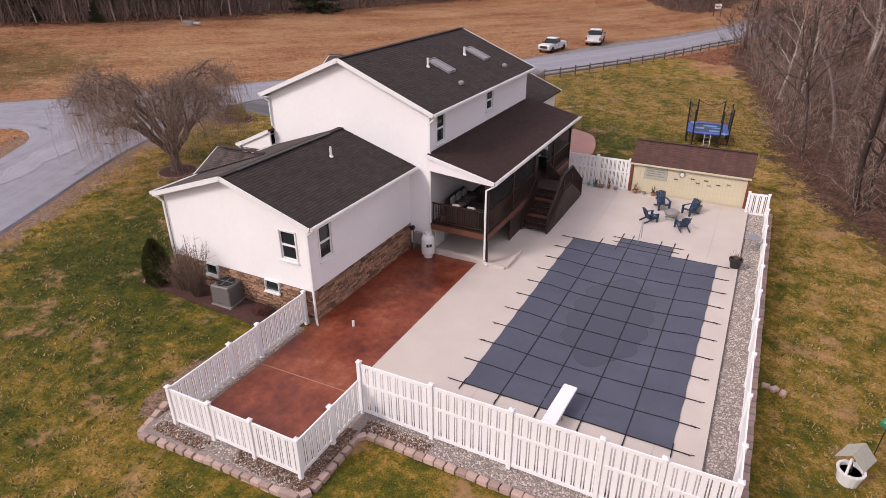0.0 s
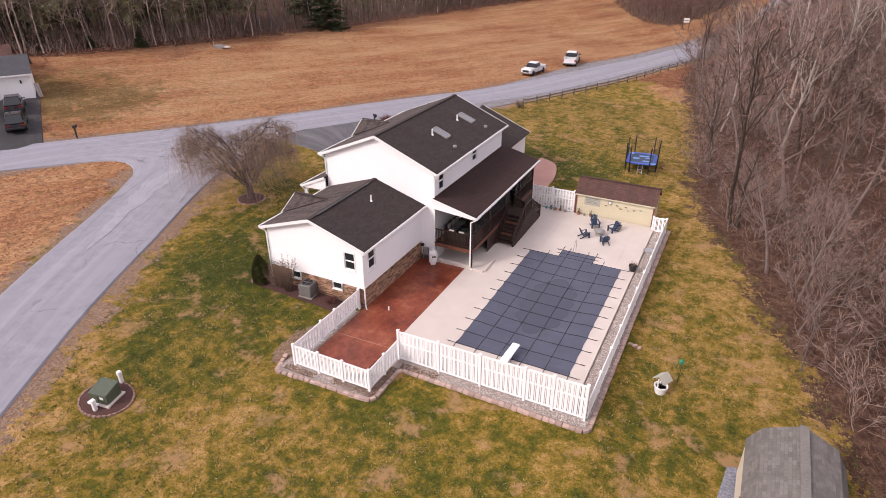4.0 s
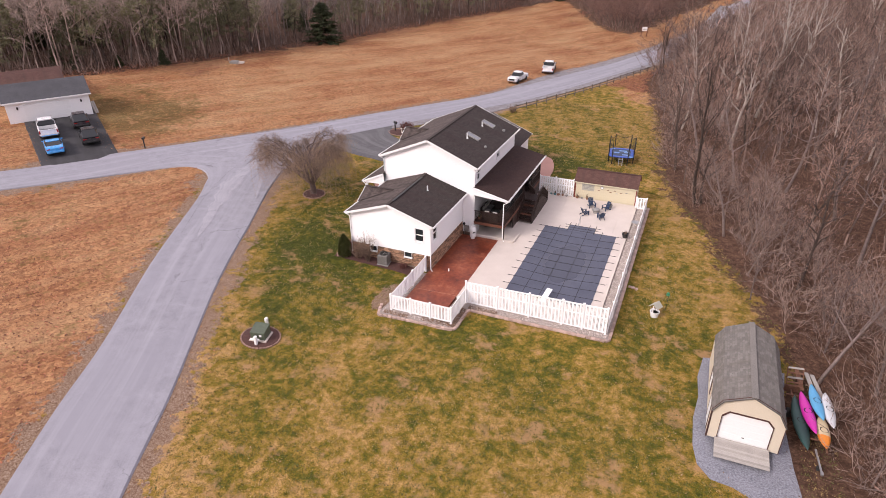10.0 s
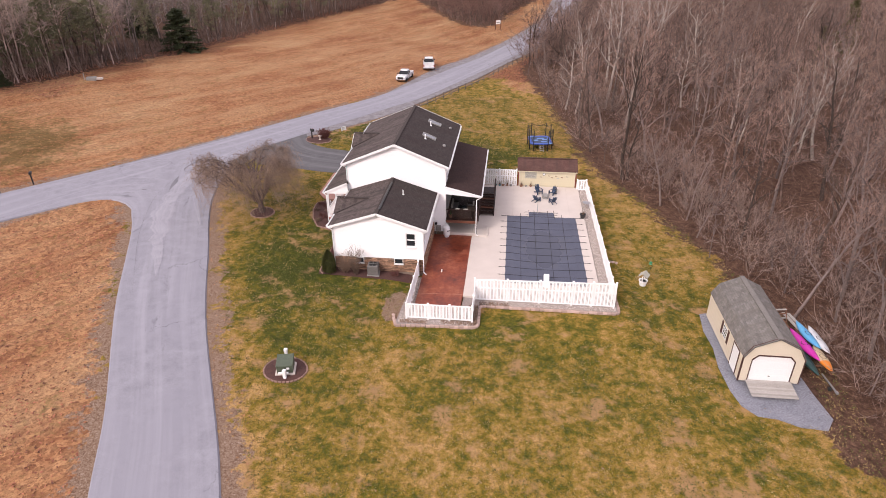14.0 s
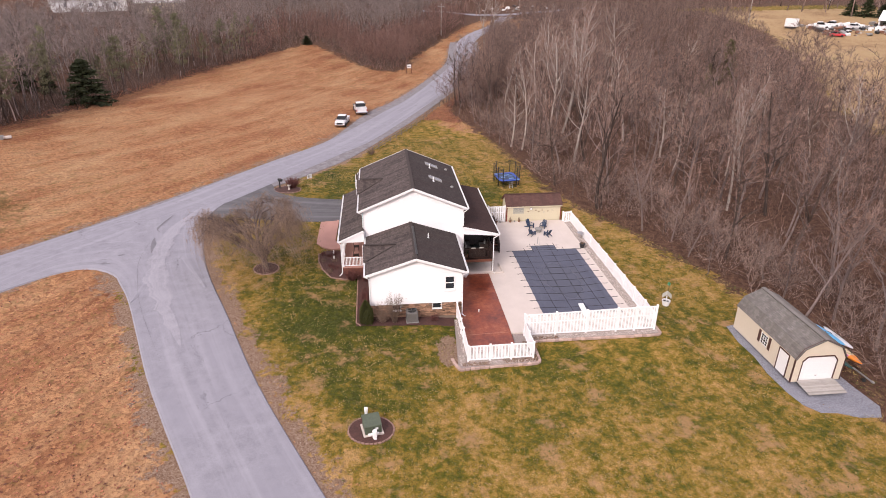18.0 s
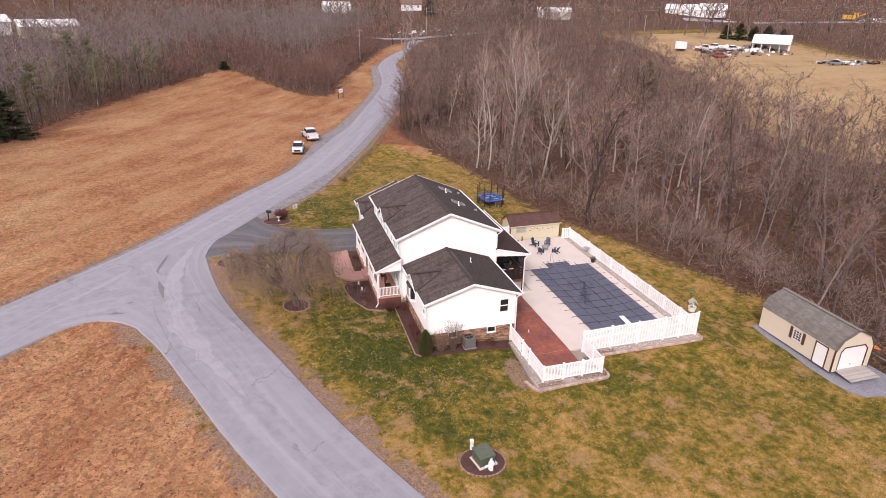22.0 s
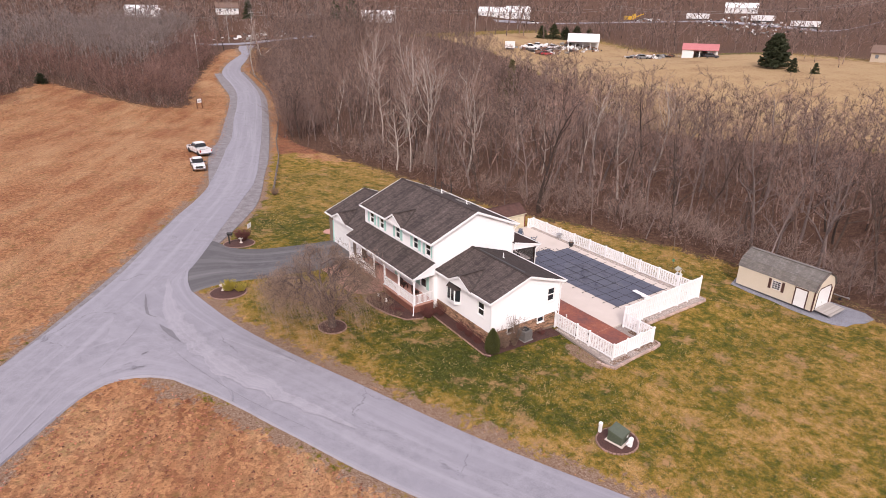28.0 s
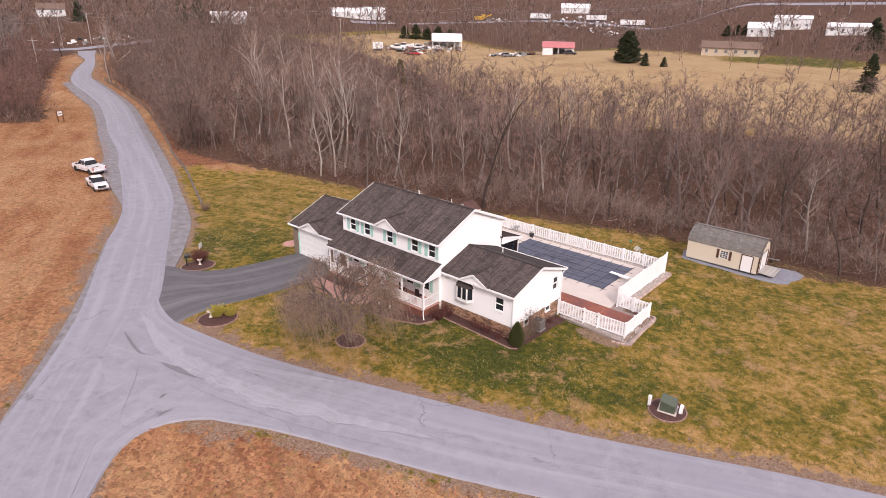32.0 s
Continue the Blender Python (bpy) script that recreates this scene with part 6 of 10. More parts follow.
board = thing("diving_board", 5.45, 2.4, 0.0, label="white diving board on a low stand at the pool's edge", category="diving board")
part("board", boxes((-0.22, 0.22, -1.0, 1.0, 0.40, 0.46), bevel=0.02), WHITE_VINYL, board)
for x in (-0.16, 0.16):
    part("stand_leg", rod(bmesh.new(), (x, -0.8, 0.0), (x, -0.45, 0.4), 0.03), STEEL, board)
    part("stand_leg", rod(bmesh.new(), (x, -0.1, 0.0), (x, -0.3, 0.4), 0.03), STEEL, board)
part("stand", boxes((-0.2, 0.2, -0.85, 0.0, 0.3, 0.4), bevel=0.03), WHITE_VINYL, board)
board.matrix_basis = pose(5.45, 2.45, 0.0, 0, 0, -3)
rail = thing("pool_handrail", 5.15, 16.15, 0.0, label="slim steel handrail at the pool steps", category="handrail")
part("tube", pipe(bmesh.new(), [(0, 0.25, 0), (0, 0.3, 0.6), (0, 0.2, 0.85), (0, -0.05, 0.9), (0, -0.4, 0.45), (0, -0.5, 0.06)], 0.019), STEEL, rail)

# ---- pool shed ----
shed = thing("pool_shed", 6.3, 24.0, -0.2, label="low cream board pool shed with a red-brown shingle roof", category="shed")
mark = set(bpy.data.objects)
SX0, SX1, SY0, SY1 = 3.25, 9.30, 22.78, 25.2
part("wall_core", boxes((SX0 + 0.05, SX1 - 0.05, SY0 + 0.05, SY1 - 0.05, -0.25, 1.72)), SHED_TAN, shed)
me = bpy.data.meshes.new("wall_board")
boxes((0.0, 0.196, -0.02, 0.0, -0.15, 1.86), bevel=0.006).to_mesh(me)
me.materials.append(SHED_TAN)
for k in range(30):
    o = mesh_part("wall_board", me, None, shed)
    o.location = (SX0 + 0.06 + 0.1985 * k, SY0 + 0.05, -0.05 + random.uniform(-0.004, 0.004))
for x, sx in ((SX0, -1), (SX1, 1)):
    bm = bmesh.new()
    loft(bm, [[(x, SY0, -0.25), (x, SY1, -0.25), (x, SY1, 1.75), (x, 24.0, 2.62), (x, SY0, 1.78)], [(x - sx * 0.05, SY0, -0.25), (x - sx * 0.05, SY1, -0.25), (x - sx * 0.05, SY1, 1.75), (x - sx * 0.05, 24.0, 2.62), (x - sx * 0.05, SY0, 1.78)]])
    bmesh.ops.recalc_face_normals(bm, faces=bm.faces[:])
    part("end_wall", bm, SHED_TAN, shed)
    part("corner_trim", boxes((x - 0.05, x + 0.05, SY0 - 0.02, SY0 + 0.07, -0.25, 1.80)), RED_TRIM, shed)
    part("rake_board", beam((x + sx * 0.12, SY0 - 0.14, 1.68), (x + sx * 0.12, 24.0, 2.63), 0.03, 0.12), RED_TRIM, shed)
    part("rake_board", beam((x + sx * 0.12, SY1 + 0.14, 1.68), (x + sx * 0.12, 24.0, 2.63), 0.03, 0.12), RED_TRIM, shed)
roof_plane((SX0 - 0.14, SY0 - 0.16, 1.74), (SX1 + 0.14, SY0 - 0.16, 1.74), (SX1 + 0.14, 24.0, 2.72), (SX0 - 0.14, 24.0, 2.72), SHINGLE_RED, shed, thick=0.06)
roof_plane((SX1 + 0.14, SY1 + 0.16, 1.74), (SX0 - 0.14, SY1 + 0.16, 1.74), (SX0 - 0.14, 24.0, 2.72), (SX1 + 0.14, 24.0, 2.72), SHINGLE_RED, shed, thick=0.06)
part("ridge_cap", beam((SX0 - 0.14, 24.0, 2.735), (SX1 + 0.14, 24.0, 2.735), 0.24, 0.025), SHINGLE_RED, shed)
part("eave_board", boxes((SX0 - 0.1, SX1 + 0.1, SY0 - 0.15, SY0 - 0.12, 1.62, 1.73)), SHED_TAN, shed)
own(shed, mark)
PALE_BOARD = surface("pale_weathered_board", (0.34, 0.33, 0.27), (0.46, 0.45, 0.38), 10, 1, 0.8, 0.1)
sign = thing("wall_sign", 4.55, 22.79, 1.22, label="pale weathered wooden sign with dark lettering on the pool shed", category="sign")
part("board", boxes((-0.62, 0.62, -0.02, 0.01, -0.36, 0.36), bevel=0.006), PALE_BOARD, sign)
for k, (a, b) in enumerate(((-0.5, 0.45), (-0.52, -0.05), (0.05, 0.5), (-0.45, 0.3), (-0.5, 0.0), (0.1, 0.48))):
    z = 0.24 - 0.13 * (k if k < 2 else k - 1 if k < 5 else 3)
    part("lettering_bar", boxes((a, b, -0.026, -0.019, z - 0.028, z + 0.028)), GREY_METAL, sign)
sunny = thing("wall_ornament", 5.95, 22.80, 1.36, label="round metal sun ornament on the pool shed wall", category="ornament")
part("disc", rod(bmesh.new(), (0, 0, 0), (0, -0.03, 0), 0.11, sides=18), WHITE_TRIM, sunny)
for k in range(12):
    a = k * math.pi / 6
    part("ray", rod(bmesh.new(), (0.12 * math.cos(a), -0.015, 0.12 * math.sin(a)), (0.21 * math.cos(a), -0.015, 0.21 * math.sin(a)), 0.025, 0.004, 5), GREY_METAL, sunny)
for x, z, m in ((6.55, 1.2, RUST), (6.85, 1.0, RUST), (7.25, 1.2, RUST), (7.9, 1.05, RUST), (7.45, 0.95, STEEL), (8.4, 1.15, GREY_METAL), (5.7, 1.05, RUST)):
    o = thing("wall_ornament", x, 22.8, z, label="small metal fish ornament on the pool shed wall", category="ornament", group="small wall ornaments")
    bm = bmesh.new()
    loft(bm, [[(-0.09, -0.01, -0.02), (-0.09, -0.01, 0.02), (-0.09, 0.0, 0.0)], [(0.0, -0.03, -0.045), (0.0, -0.03, 0.045), (0.0, 0.0, 0.0)], [(0.08, -0.01, -0.01), (0.08, -0.01, 0.01), (0.08, 0.0, 0.0)]])
    part("body", bm, m, o)
    part("tail", prism(bmesh.new(), [(-0.07, -0.02), (-0.14, -0.02), (-0.14, 0.0), (-0.07, 0.0)], -0.035, 0.035), m, o)

# ---- garden furniture ----


def adirondack():
    ob = thing("garden_chair", 0, 0, 0, label="navy blue slatted garden armchair by the fire pit", category="chair", group="chairs round the fire pit")
    for k in range(5):
        part("seat_slat", beam((-0.26, -0.30 + 0.105 * k, 0.37 - 0.035 * k), (0.26, -0.30 + 0.105 * k, 0.37 - 0.035 * k), 0.095, 0.022), NAVY, ob)
    for k in range(5):
        x = -0.22 + 0.11 * k
        hgt = 0.92 + 0.06 * (1 - abs(k - 2) / 2)
        part("back_slat", beam((x * 0.9, 0.22, 0.2), (x * 1.1, 0.55, hgt), 0.098, 0.022), NAVY, ob)
    for x in (-0.31, 0.31):
        part("arm", boxes((x - 0.07, x + 0.07, -0.36, 0.36, 0.55, 0.575), bevel=0.008), NAVY, ob)
        part("front_leg", boxes((x - 0.045, x + 0.045, -0.34, -0.22, 0, 0.55)), NAVY, ob)
        part("back_leg", beam((x * 0.9, -0.3, 0.34), (x * 0.9, 0.62, 0.02), 0.03, 0.11), NAVY, ob)
    part("brace", beam((-0.3, 0.38, 0.56), (0.3, 0.38, 0.56), 0.03, 0.08), NAVY, ob)
    return ob


ch = adirondack()
SMALL = Matrix.Diagonal((0.9, 0.9, 0.9, 1))
PIT = Vector((6.05, 19.6))
first = True
for x, y in ((5.40, 20.75), (6.80, 20.60), (5.15, 18.75), (6.72, 18.45)):
    ang = math.degrees(math.atan2(PIT.y - y, PIT.x - x)) + 90
    if first:
        ch.matrix_basis = pose(x, y, 0, 0, 0, ang) @ SMALL
        first = False
    else:
        copy_thing(ch, pose(x, y, 0, 0, 0, ang) @ SMALL)
pit = thing("fire_pit", PIT.x, PIT.y, 0.0, label="round grey metal fire pit with a mesh cover", category="fire pit")
part("bowl", turned(bmesh.new(), [(0.2, 0.1), (0.34, 0.2), (0.38, 0.32), (0.42, 0.34), (0.36, 0.33), (0.3, 0.22)], 20), GREY_METAL, pit)
part("stand", turned(bmesh.new(), [(0.3, 0.0), (0.32, 0.04), (0.25, 0.12)], 16), GREY_METAL, pit)
part("cover", turned(bmesh.new(), [(0.36, 0.33), (0.3, 0.42), (0.16, 0.45), (0.03, 0.47)], 16), GREY_METAL, pit)
CLAY = plain("terracotta", (0.30, 0.16, 0.10), 0.8)
TURQ = plain("turquoise_glaze", (0.10, 0.25, 0.27), 0.45)


def pot(x, y, z, r, h, m, label, plant=None, seed=1):
    ob = thing("flower_pot", x, y, z, label=label, category="plant pot")
    part("pot", turned(bmesh.new(), [(r * 0.7, 0), (r, h * 0.8), (r * 1.1, h * 0.82), (r * 1.1, h), (r * 0.9, h), (r * 0.85, h * 0.8)], 16), m, ob)
    if plant:
        rg = random.Random(seed)
        bm = bmesh.new()
        for k in range(26):
            a = rg.uniform(0, 6.28)
            rod(bm, (0, 0, h * 0.7), (r * rg.uniform(0.3, 1.3) * math.cos(a), r * rg.uniform(0.3, 1.3) * math.sin(a), h + rg.uniform(0.1, 0.45)), 0.012, 0.003, 4)
        part("plant", bm, plant, ob)
    return ob


pot(9.42, 15.2, 0.0, 0.27, 0.42, DARK_TRIM, "black round pot with dry stems beside the pool", BRUSH)
pot(7.15, 21.2, 0.0, 0.2, 0.34, GREY_METAL, "dark grey pot with dry stems behind the chairs", BRUSH, 2)
for k, (x, m) in enumerate(((0.9, TURQ), (1.3, TURQ), (1.65, CLAY), (2.1, CLAY), (2.5, GREY_METAL), (3.6, CLAY), (4.1, GREY_METAL), (4.6, CLAY))):
    pot(x, 22.5, 0.0, 0.10 + 0.03 * (k % 3), 0.15 + 0.04 * (k % 2), m, "small garden pot by the fence and pool shed", BRUSH if k % 2 else None, k)
tbl = thing("garden_table", 9.95, 17.6, -0.13, label="small round pale metal garden table on the pebbles", category="table")
part("top", turned(bmesh.new(), [(0.34, 0.68), (0.36, 0.69), (0.36, 0.71), (0.33, 0.72)], 20), STEEL, tbl)
for k in range(3):
    a = k * 2.094
    part("leg", rod(bmesh.new(), (0.28 * math.cos(a), 0.28 * math.sin(a), 0), (0.1 * math.cos(a), 0.1 * math.sin(a), 0.69), 0.016), STEEL, tbl)

# ---- beside the house ----
tank = thing("gas_tank", -3.15, 10.02, -0.006, label="white upright propane tank on the patio", category="gas tank")
part("body", turned(bmesh.new(), [(0.10, 0.06), (0.22, 0.10), (0.29, 0.20), (0.30, 0.30), (0.30, 0.85), (0.29, 0.95), (0.22, 1.06), (0.08, 1.11)], 24), WHITE_TRIM, tank)
part("foot_ring", turned(bmesh.new(), [(0.2, 0.0), (0.2, 0.1), (0.18, 0.1)], 20), WHITE_TRIM, tank)
part("collar", turned(bmesh.new(), [(0.15, 1.05), (0.15, 1.24), (0.135, 1.24), (0.135, 1.06)], 20), WHITE_TRIM, tank)
for a0, a1 in ((-75, -55), (-50, -28)):
    part("marking_bar", loft(bmesh.new(), [[(q * math.cos(radians(a)), q * math.sin(radians(a)), z) for q, z in ((0.296, 0.60), (0.306, 0.60), (0.306, 0.74), (0.296, 0.74))] for a in np.linspace(a0, a1, 4)]), DARK_TRIM, tank)
smooth(tank.children[0])
meter = thing("electric_meter", -3.75, 10.42, 0.35, label="grey electric meter and box on the house corner", category="meter")
part("box", boxes((-0.18, 0.18, -0.02, 0.14, 0.0, 0.55), bevel=0.01), GREY_METAL, meter)
part("dial", rod(bmesh.new(), (-0.25, 0.05, 0.75), (-0.25, -0.08, 0.75), 0.11, sides=16), GLASS, meter)
part("conduit", pipe(bmesh.new(), [(-0.25, 0.08, -0.6), (-0.25, 0.08, 0.7)], 0.03), GREY_METAL, meter)
meter.location.y = 10.38
meter.location.x = -3.9
AC_METAL = surface("taupe_grey_metal", (0.10, 0.093, 0.088), (0.17, 0.158, 0.148), 15, 2, 0.5, 0.1)
ac = thing("air_conditioner", -8.38, 2.92, lz(-8.38, 2.92) + 0.02, 5, label="grey square air-conditioning unit on a pad beside the wall", category="air conditioner")
part("pad", boxes((-0.43, 0.43, -0.43, 0.43, -0.08, 0.05)), GREY_METAL, ac)
ac.scale = (1.15, 1.15, 1.08)
body = part("casing", boxes((-0.38, 0.38, -0.38, 0.38, 0.05, 0.82), bevel=0.04), AC_METAL, ac)
for k in range(9):
    part("louvre", boxes((-0.388, 0.388, -0.388, 0.388, 0.14 + 0.07 * k, 0.155 + 0.07 * k), bevel=0.003), AC_METAL, ac)
part("fan_grille", turned(bmesh.new(), [(0.31, 0.82), (0.31, 0.85), (0.27, 0.85), (0.27, 0.825)], 24), DARK_TRIM, ac)
part("fan_well", rod(bmesh.new(), (0, 0, 0.815), (0, 0, 0.826), 0.27, sides=24), RUBBER, ac)
for k in range(5):
    a = k * 1.2566
    part("fan_blade", beam((0.05 * math.cos(a), 0.05 * math.sin(a), 0.835), (0.25 * math.cos(a), 0.25 * math.sin(a), 0.84), 0.12, 0.008), RUBBER, ac)
part("grille_bar", boxes((-0.3, 0.3, -0.008, 0.008, 0.845, 0.855), (-0.008, 0.008, -0.3, 0.3, 0.845, 0.855)), GREY_METAL, ac)
stub = thing("vent_stub", -2.9, 3.7, 0.0, label="short white drain stub standing in the red patio", category="pipe")
part("pipe", rod(bmesh.new(), (0, 0, -0.01), (0, 0, 0.22), 0.05, sides=12), WHITE_TRIM, stub)


# ---- bare winter trees ----
def grow(seed, height, lean=0.08, limbs=9, branches=6, twigs=6, fork=0.35, spread=0.5, fine=3, lite=False, girth=0.0135, crook=0.2, up=0.75):
    """Segments (a, b, ra, rb) of a bare tree: a trunk that forks, crooked limbs, branches to either side, twigs as slivers."""
    rg = random.Random(seed)
    thick, thin = [], []

    def line(p, d, length, r0, r1, n, rise, wob):
        pts = [(p.copy(), r0)]
        for i in range(n):
            d = (d + Vector((rg.gauss(0, wob), rg.gauss(0, wob), rg.gauss(0, wob * 0.7) + rise))).normalized()
            p = p + d * length / n * rg.uniform(0.75, 1.25)
            pts.append((p.copy(), r0 + (r1 - r0) * (i + 1) / n))
        return pts

    def add(pts, bag):
        for (a, ra), (b, rb) in zip(pts, pts[1:]):
            bag.append((a, b, ra, rb))

    def along(pts, t):
        f = t * (len(pts) - 1)
        i = min(int(f), len(pts) - 2)
        d = (pts[i + 1][0] - pts[i][0]).normalized()
        return pts[i][0].lerp(pts[i + 1][0], f - i), pts[i][1] + (pts[i + 1][1] - pts[i][1]) * (f - i), d

    def aside(d, angle):
        """The direction d, bent by an angle to a random side."""
        u = d.cross(Vector((rg.gauss(0, 1), rg.gauss(0, 1), rg.gauss(0, 1)))).normalized()
        return (d * math.cos(angle) + u * math.sin(angle)).normalized()
    r = height * girth
    trunk = line(Vector((0, 0, -0.4)), Vector((rg.gauss(0, lean), rg.gauss(0, lean), 1)).normalized(), height * 0.9, r, r * 0.2, 8, 0.06, 0.09)
    add(trunk, thick)
    ang = rg.uniform(0, 6.28)
    for k in range(limbs):
        t = fork + (0.97 - fork) * (k + rg.random() * 0.8) / limbs
        p, pr, d = along(trunk, min(t, 0.97))
        ang += 2.4 + rg.uniform(-0.6, 0.6)
        out = Vector((math.cos(ang), math.sin(ang), up * rg.uniform(0.3, 1.5))).normalized()
        ln = height * spread * (1.15 - t * 0.85) * rg.uniform(0.55, 1.2) + 0.5
        limb = line(p, out, ln, pr * rg.uniform(0.4, 0.75), 0.012, 3 if lite else 6, 0.09, crook)
        add(limb, thick)
        for j in range(branches):
            q, qr, d1 = along(limb, 0.2 + 0.8 * (j + rg.random()) / branches * 0.97)
            d2 = aside(d1, rg.uniform(0.5, 1.1))
            d2 = (d2 + Vector((0, 0, 0.38))).normalized()
            br = line(q, d2, ln * rg.uniform(0.2, 0.48) + 0.35, max(qr * 0.55, 0.018), 0.008, 3, 0.05, crook)
            if lite:
                thin.append((br[0][0], br[-1][0], 0.02, 0.0))
            else:
                add(br, thick)
            for m in range(twigs):
                sp, _, d3 = along(br, 0.1 + 0.89 * rg.random())
                d4 = aside(d3, rg.uniform(0.4, 1.0))
                e = sp + d4 * rg.uniform(0.3, 1.0) * (0.35 + height * 0.045)
                thin.append((sp, e, 0.013, 0.0))
                for w in range(fine):
                    s2 = sp.lerp(e, rg.uniform(0.15, 0.95))
                    e2 = s2 + aside(d4, rg.uniform(0.4, 0.9)) * rg.uniform(0.15, 0.55)
                    thin.append((s2, e2, 0.009, 0.0))
    return thick, thin


def skin(thick, thin, sides=4, twig_gain=1.0, min_r=0.0, seed=0):
    """Vertices and triangles: tubes for wood, slivers for twigs."""
    rg = np.random.default_rng(seed)
    V, F = [], []
    base = 0
    for a, b, ra, rb in thick:
        d = (b - a)
        if d.length < 1e-4:
            continue
        d.normalize()
        u = d.orthogonal().normalized()
        w = d.cross(u)
        k = sides if ra > 0.03 else 3
        ra, rb = max(ra, min_r), max(rb, min_r * 0.7)
        for i in range(k):
            c, s = math.cos(2 * math.pi * i / k), math.sin(2 * math.pi * i / k)
            V.append(a + (u * c + w * s) * ra)
            V.append(b + (u * c + w * s) * rb)
        for i in range(k):
            j = (i + 1) % k
            F.append((base + 2 * i, base + 2 * j, base + 2 * j + 1))
            F.append((base + 2 * i, base + 2 * j + 1, base + 2 * i + 1))
        base += 2 * k
    cut = len(F)
    for a, b, ra, _ in thin:
        d = (b - a).normalized()
        u = d.cross(Vector(rg.normal(size=3))).normalized() * ra * twig_gain
        V += [a + u, a - u, b]
        F.append((base, base + 1, base + 2))
        base += 3
    return np.array([tuple(v) for v in V]), np.array(F), cut


def tri_mesh(name, V, F, material):
    me = bpy.data.meshes.new(name)
    me.vertices.add(len(V))
    me.vertices.foreach_set("co", V.astype(np.float32).ravel())
    me.loops.add(len(F) * 3)
    me.loops.foreach_set("vertex_index", F.astype(np.int32).ravel())
    me.polygons.add(len(F))
    me.polygons.foreach_set("loop_start", np.arange(0, len(F) * 3, 3, dtype=np.int32))
    me.update(calc_edges=True)
    me.validate()
    me.materials.append(material)
    return me


def split_tree(V, F, cut):
    """Wood and twigs as two sets."""
    fw, ft = F[:cut], F[cut:]
    n = fw.max() + 1
    return (V[:n], fw), (V[n:], ft - n)


def woods_with_scrub(x, y):
    """As inside_woods, with the scrub that runs out into the far field."""
    return np.minimum(side_of(WOOD_EDGE, x, y), 8 - side_of(WOOD_BACK, x, y))


def inside_woods(x, y):
    return np.minimum(side_of(WOOD_EDGE, x, y), -side_of(WOOD_BACK, x, y))


CROWN_TWIG = island_vary(TWIG, 0.25, 3.0)
NEAR = []
for k in range(9):
    V, F, cut = skin(*grow(100 + k, 12.8 + 0.5 * (k % 4), limbs=9 + k % 4, fork=0.30 + 0.05 * (k % 3), spread=0.36 + 0.06 * (k % 3), fine=4, crook=0.17, up=0.75 + 0.4 * (k % 3)), twig_gain=1.0, seed=k)
    (Va, Fa), (Vb, Fb) = split_tree(V, F, cut)
    NEAR.append((Va, Fa, Vb, Fb))
THIN = []
for k in range(5):
    V, F, cut = skin(*grow(300 + k, 7.5, limbs=8, branches=5, twigs=5, fine=2, fork=0.3, spread=0.42, girth=0.011, up=0.9), twig_gain=1.1, seed=k)
    (Va, Fa), (Vb, Fb) = split_tree(V, F, cut)
    THIN.append((Va, Fa, Vb, Fb))
tree_data = []
for bag, bark, tag in ((NEAR, BARK, "big"), (NEAR[3:7], GREY_BARK, "grey"), (NEAR[:3], PALE_BARK, "pale"), (THIN, GREY_BARK, "thin")):
    for Va, Fa, Vb, Fb in bag:
        tree_data.append((tag, tri_mesh("trunk", Va, Fa, bark), tri_mesh("crown", Vb, Fb, CROWN_TWIG)))
KINDS = {t: [d for d in tree_data if d[0] == t] for t in ("big", "grey", "pale", "thin")}
LABEL = {"big": "bare dark brown deciduous tree in the woods", "grey": "bare tree with pale grey limbs in the woods", "pale": "bare pale-barked sycamore in the woods", "thin": "slender bare young tree at the woods' edge"}


def plant(tag, x, y, s, rg, group="woodland trees"):
    _, wood, crown = rg.choice(KINDS[tag])
    ob = thing("tree", x, y, lz(x, y), rg.uniform(0, 360), LABEL[tag], "tree", group)
    ob.rotation_euler.x, ob.rotation_euler.y = rg.gauss(0, 0.03), rg.gauss(0, 0.03)
    ob.scale = (s * rg.uniform(0.85, 1.15), s * rg.uniform(0.85, 1.15), s)
    mesh_part("trunk", wood, None, ob)
    mesh_part("crown", crown, None, ob)
    return ob


def scatter(rg, n, ok, x0, x1, y0, y1, gap, taken):
    """Up to n places where ok holds, gap apart from each other and from those taken."""
    r = np.random.default_rng(rg.randrange(10 ** 6))
    x, y = r.uniform(x0, x1, n * 14), r.uniform(y0, y1, n * 14)
    keep = ok(x, y)
    out = []
    cells = {}
    for a, b in taken:
        cells.setdefault((int(a // gap), int(b // gap)), []).append((a, b))
    for a, b in zip(x[keep].tolist(), y[keep].tolist()):
        i, j = int(a // gap), int(b // gap)
        if any((a - c) ** 2 + (b - d) ** 2 < gap * gap for p in (-1, 0, 1) for q in (-1, 0, 1) for c, d in cells.get((i + p, j + q), ())):
            continue
        cells.setdefault((i, j), []).append((a, b))
        taken.append((a, b))
        out.append((a, b))
        if len(out) == n:
            break
    return out


def between(lo, v, hi):
    return (v > lo) & (v < hi)


def west_side(x, y):
    return side_of(WEST_WOOD, x, y)


rg = random.Random(11)
taken = []
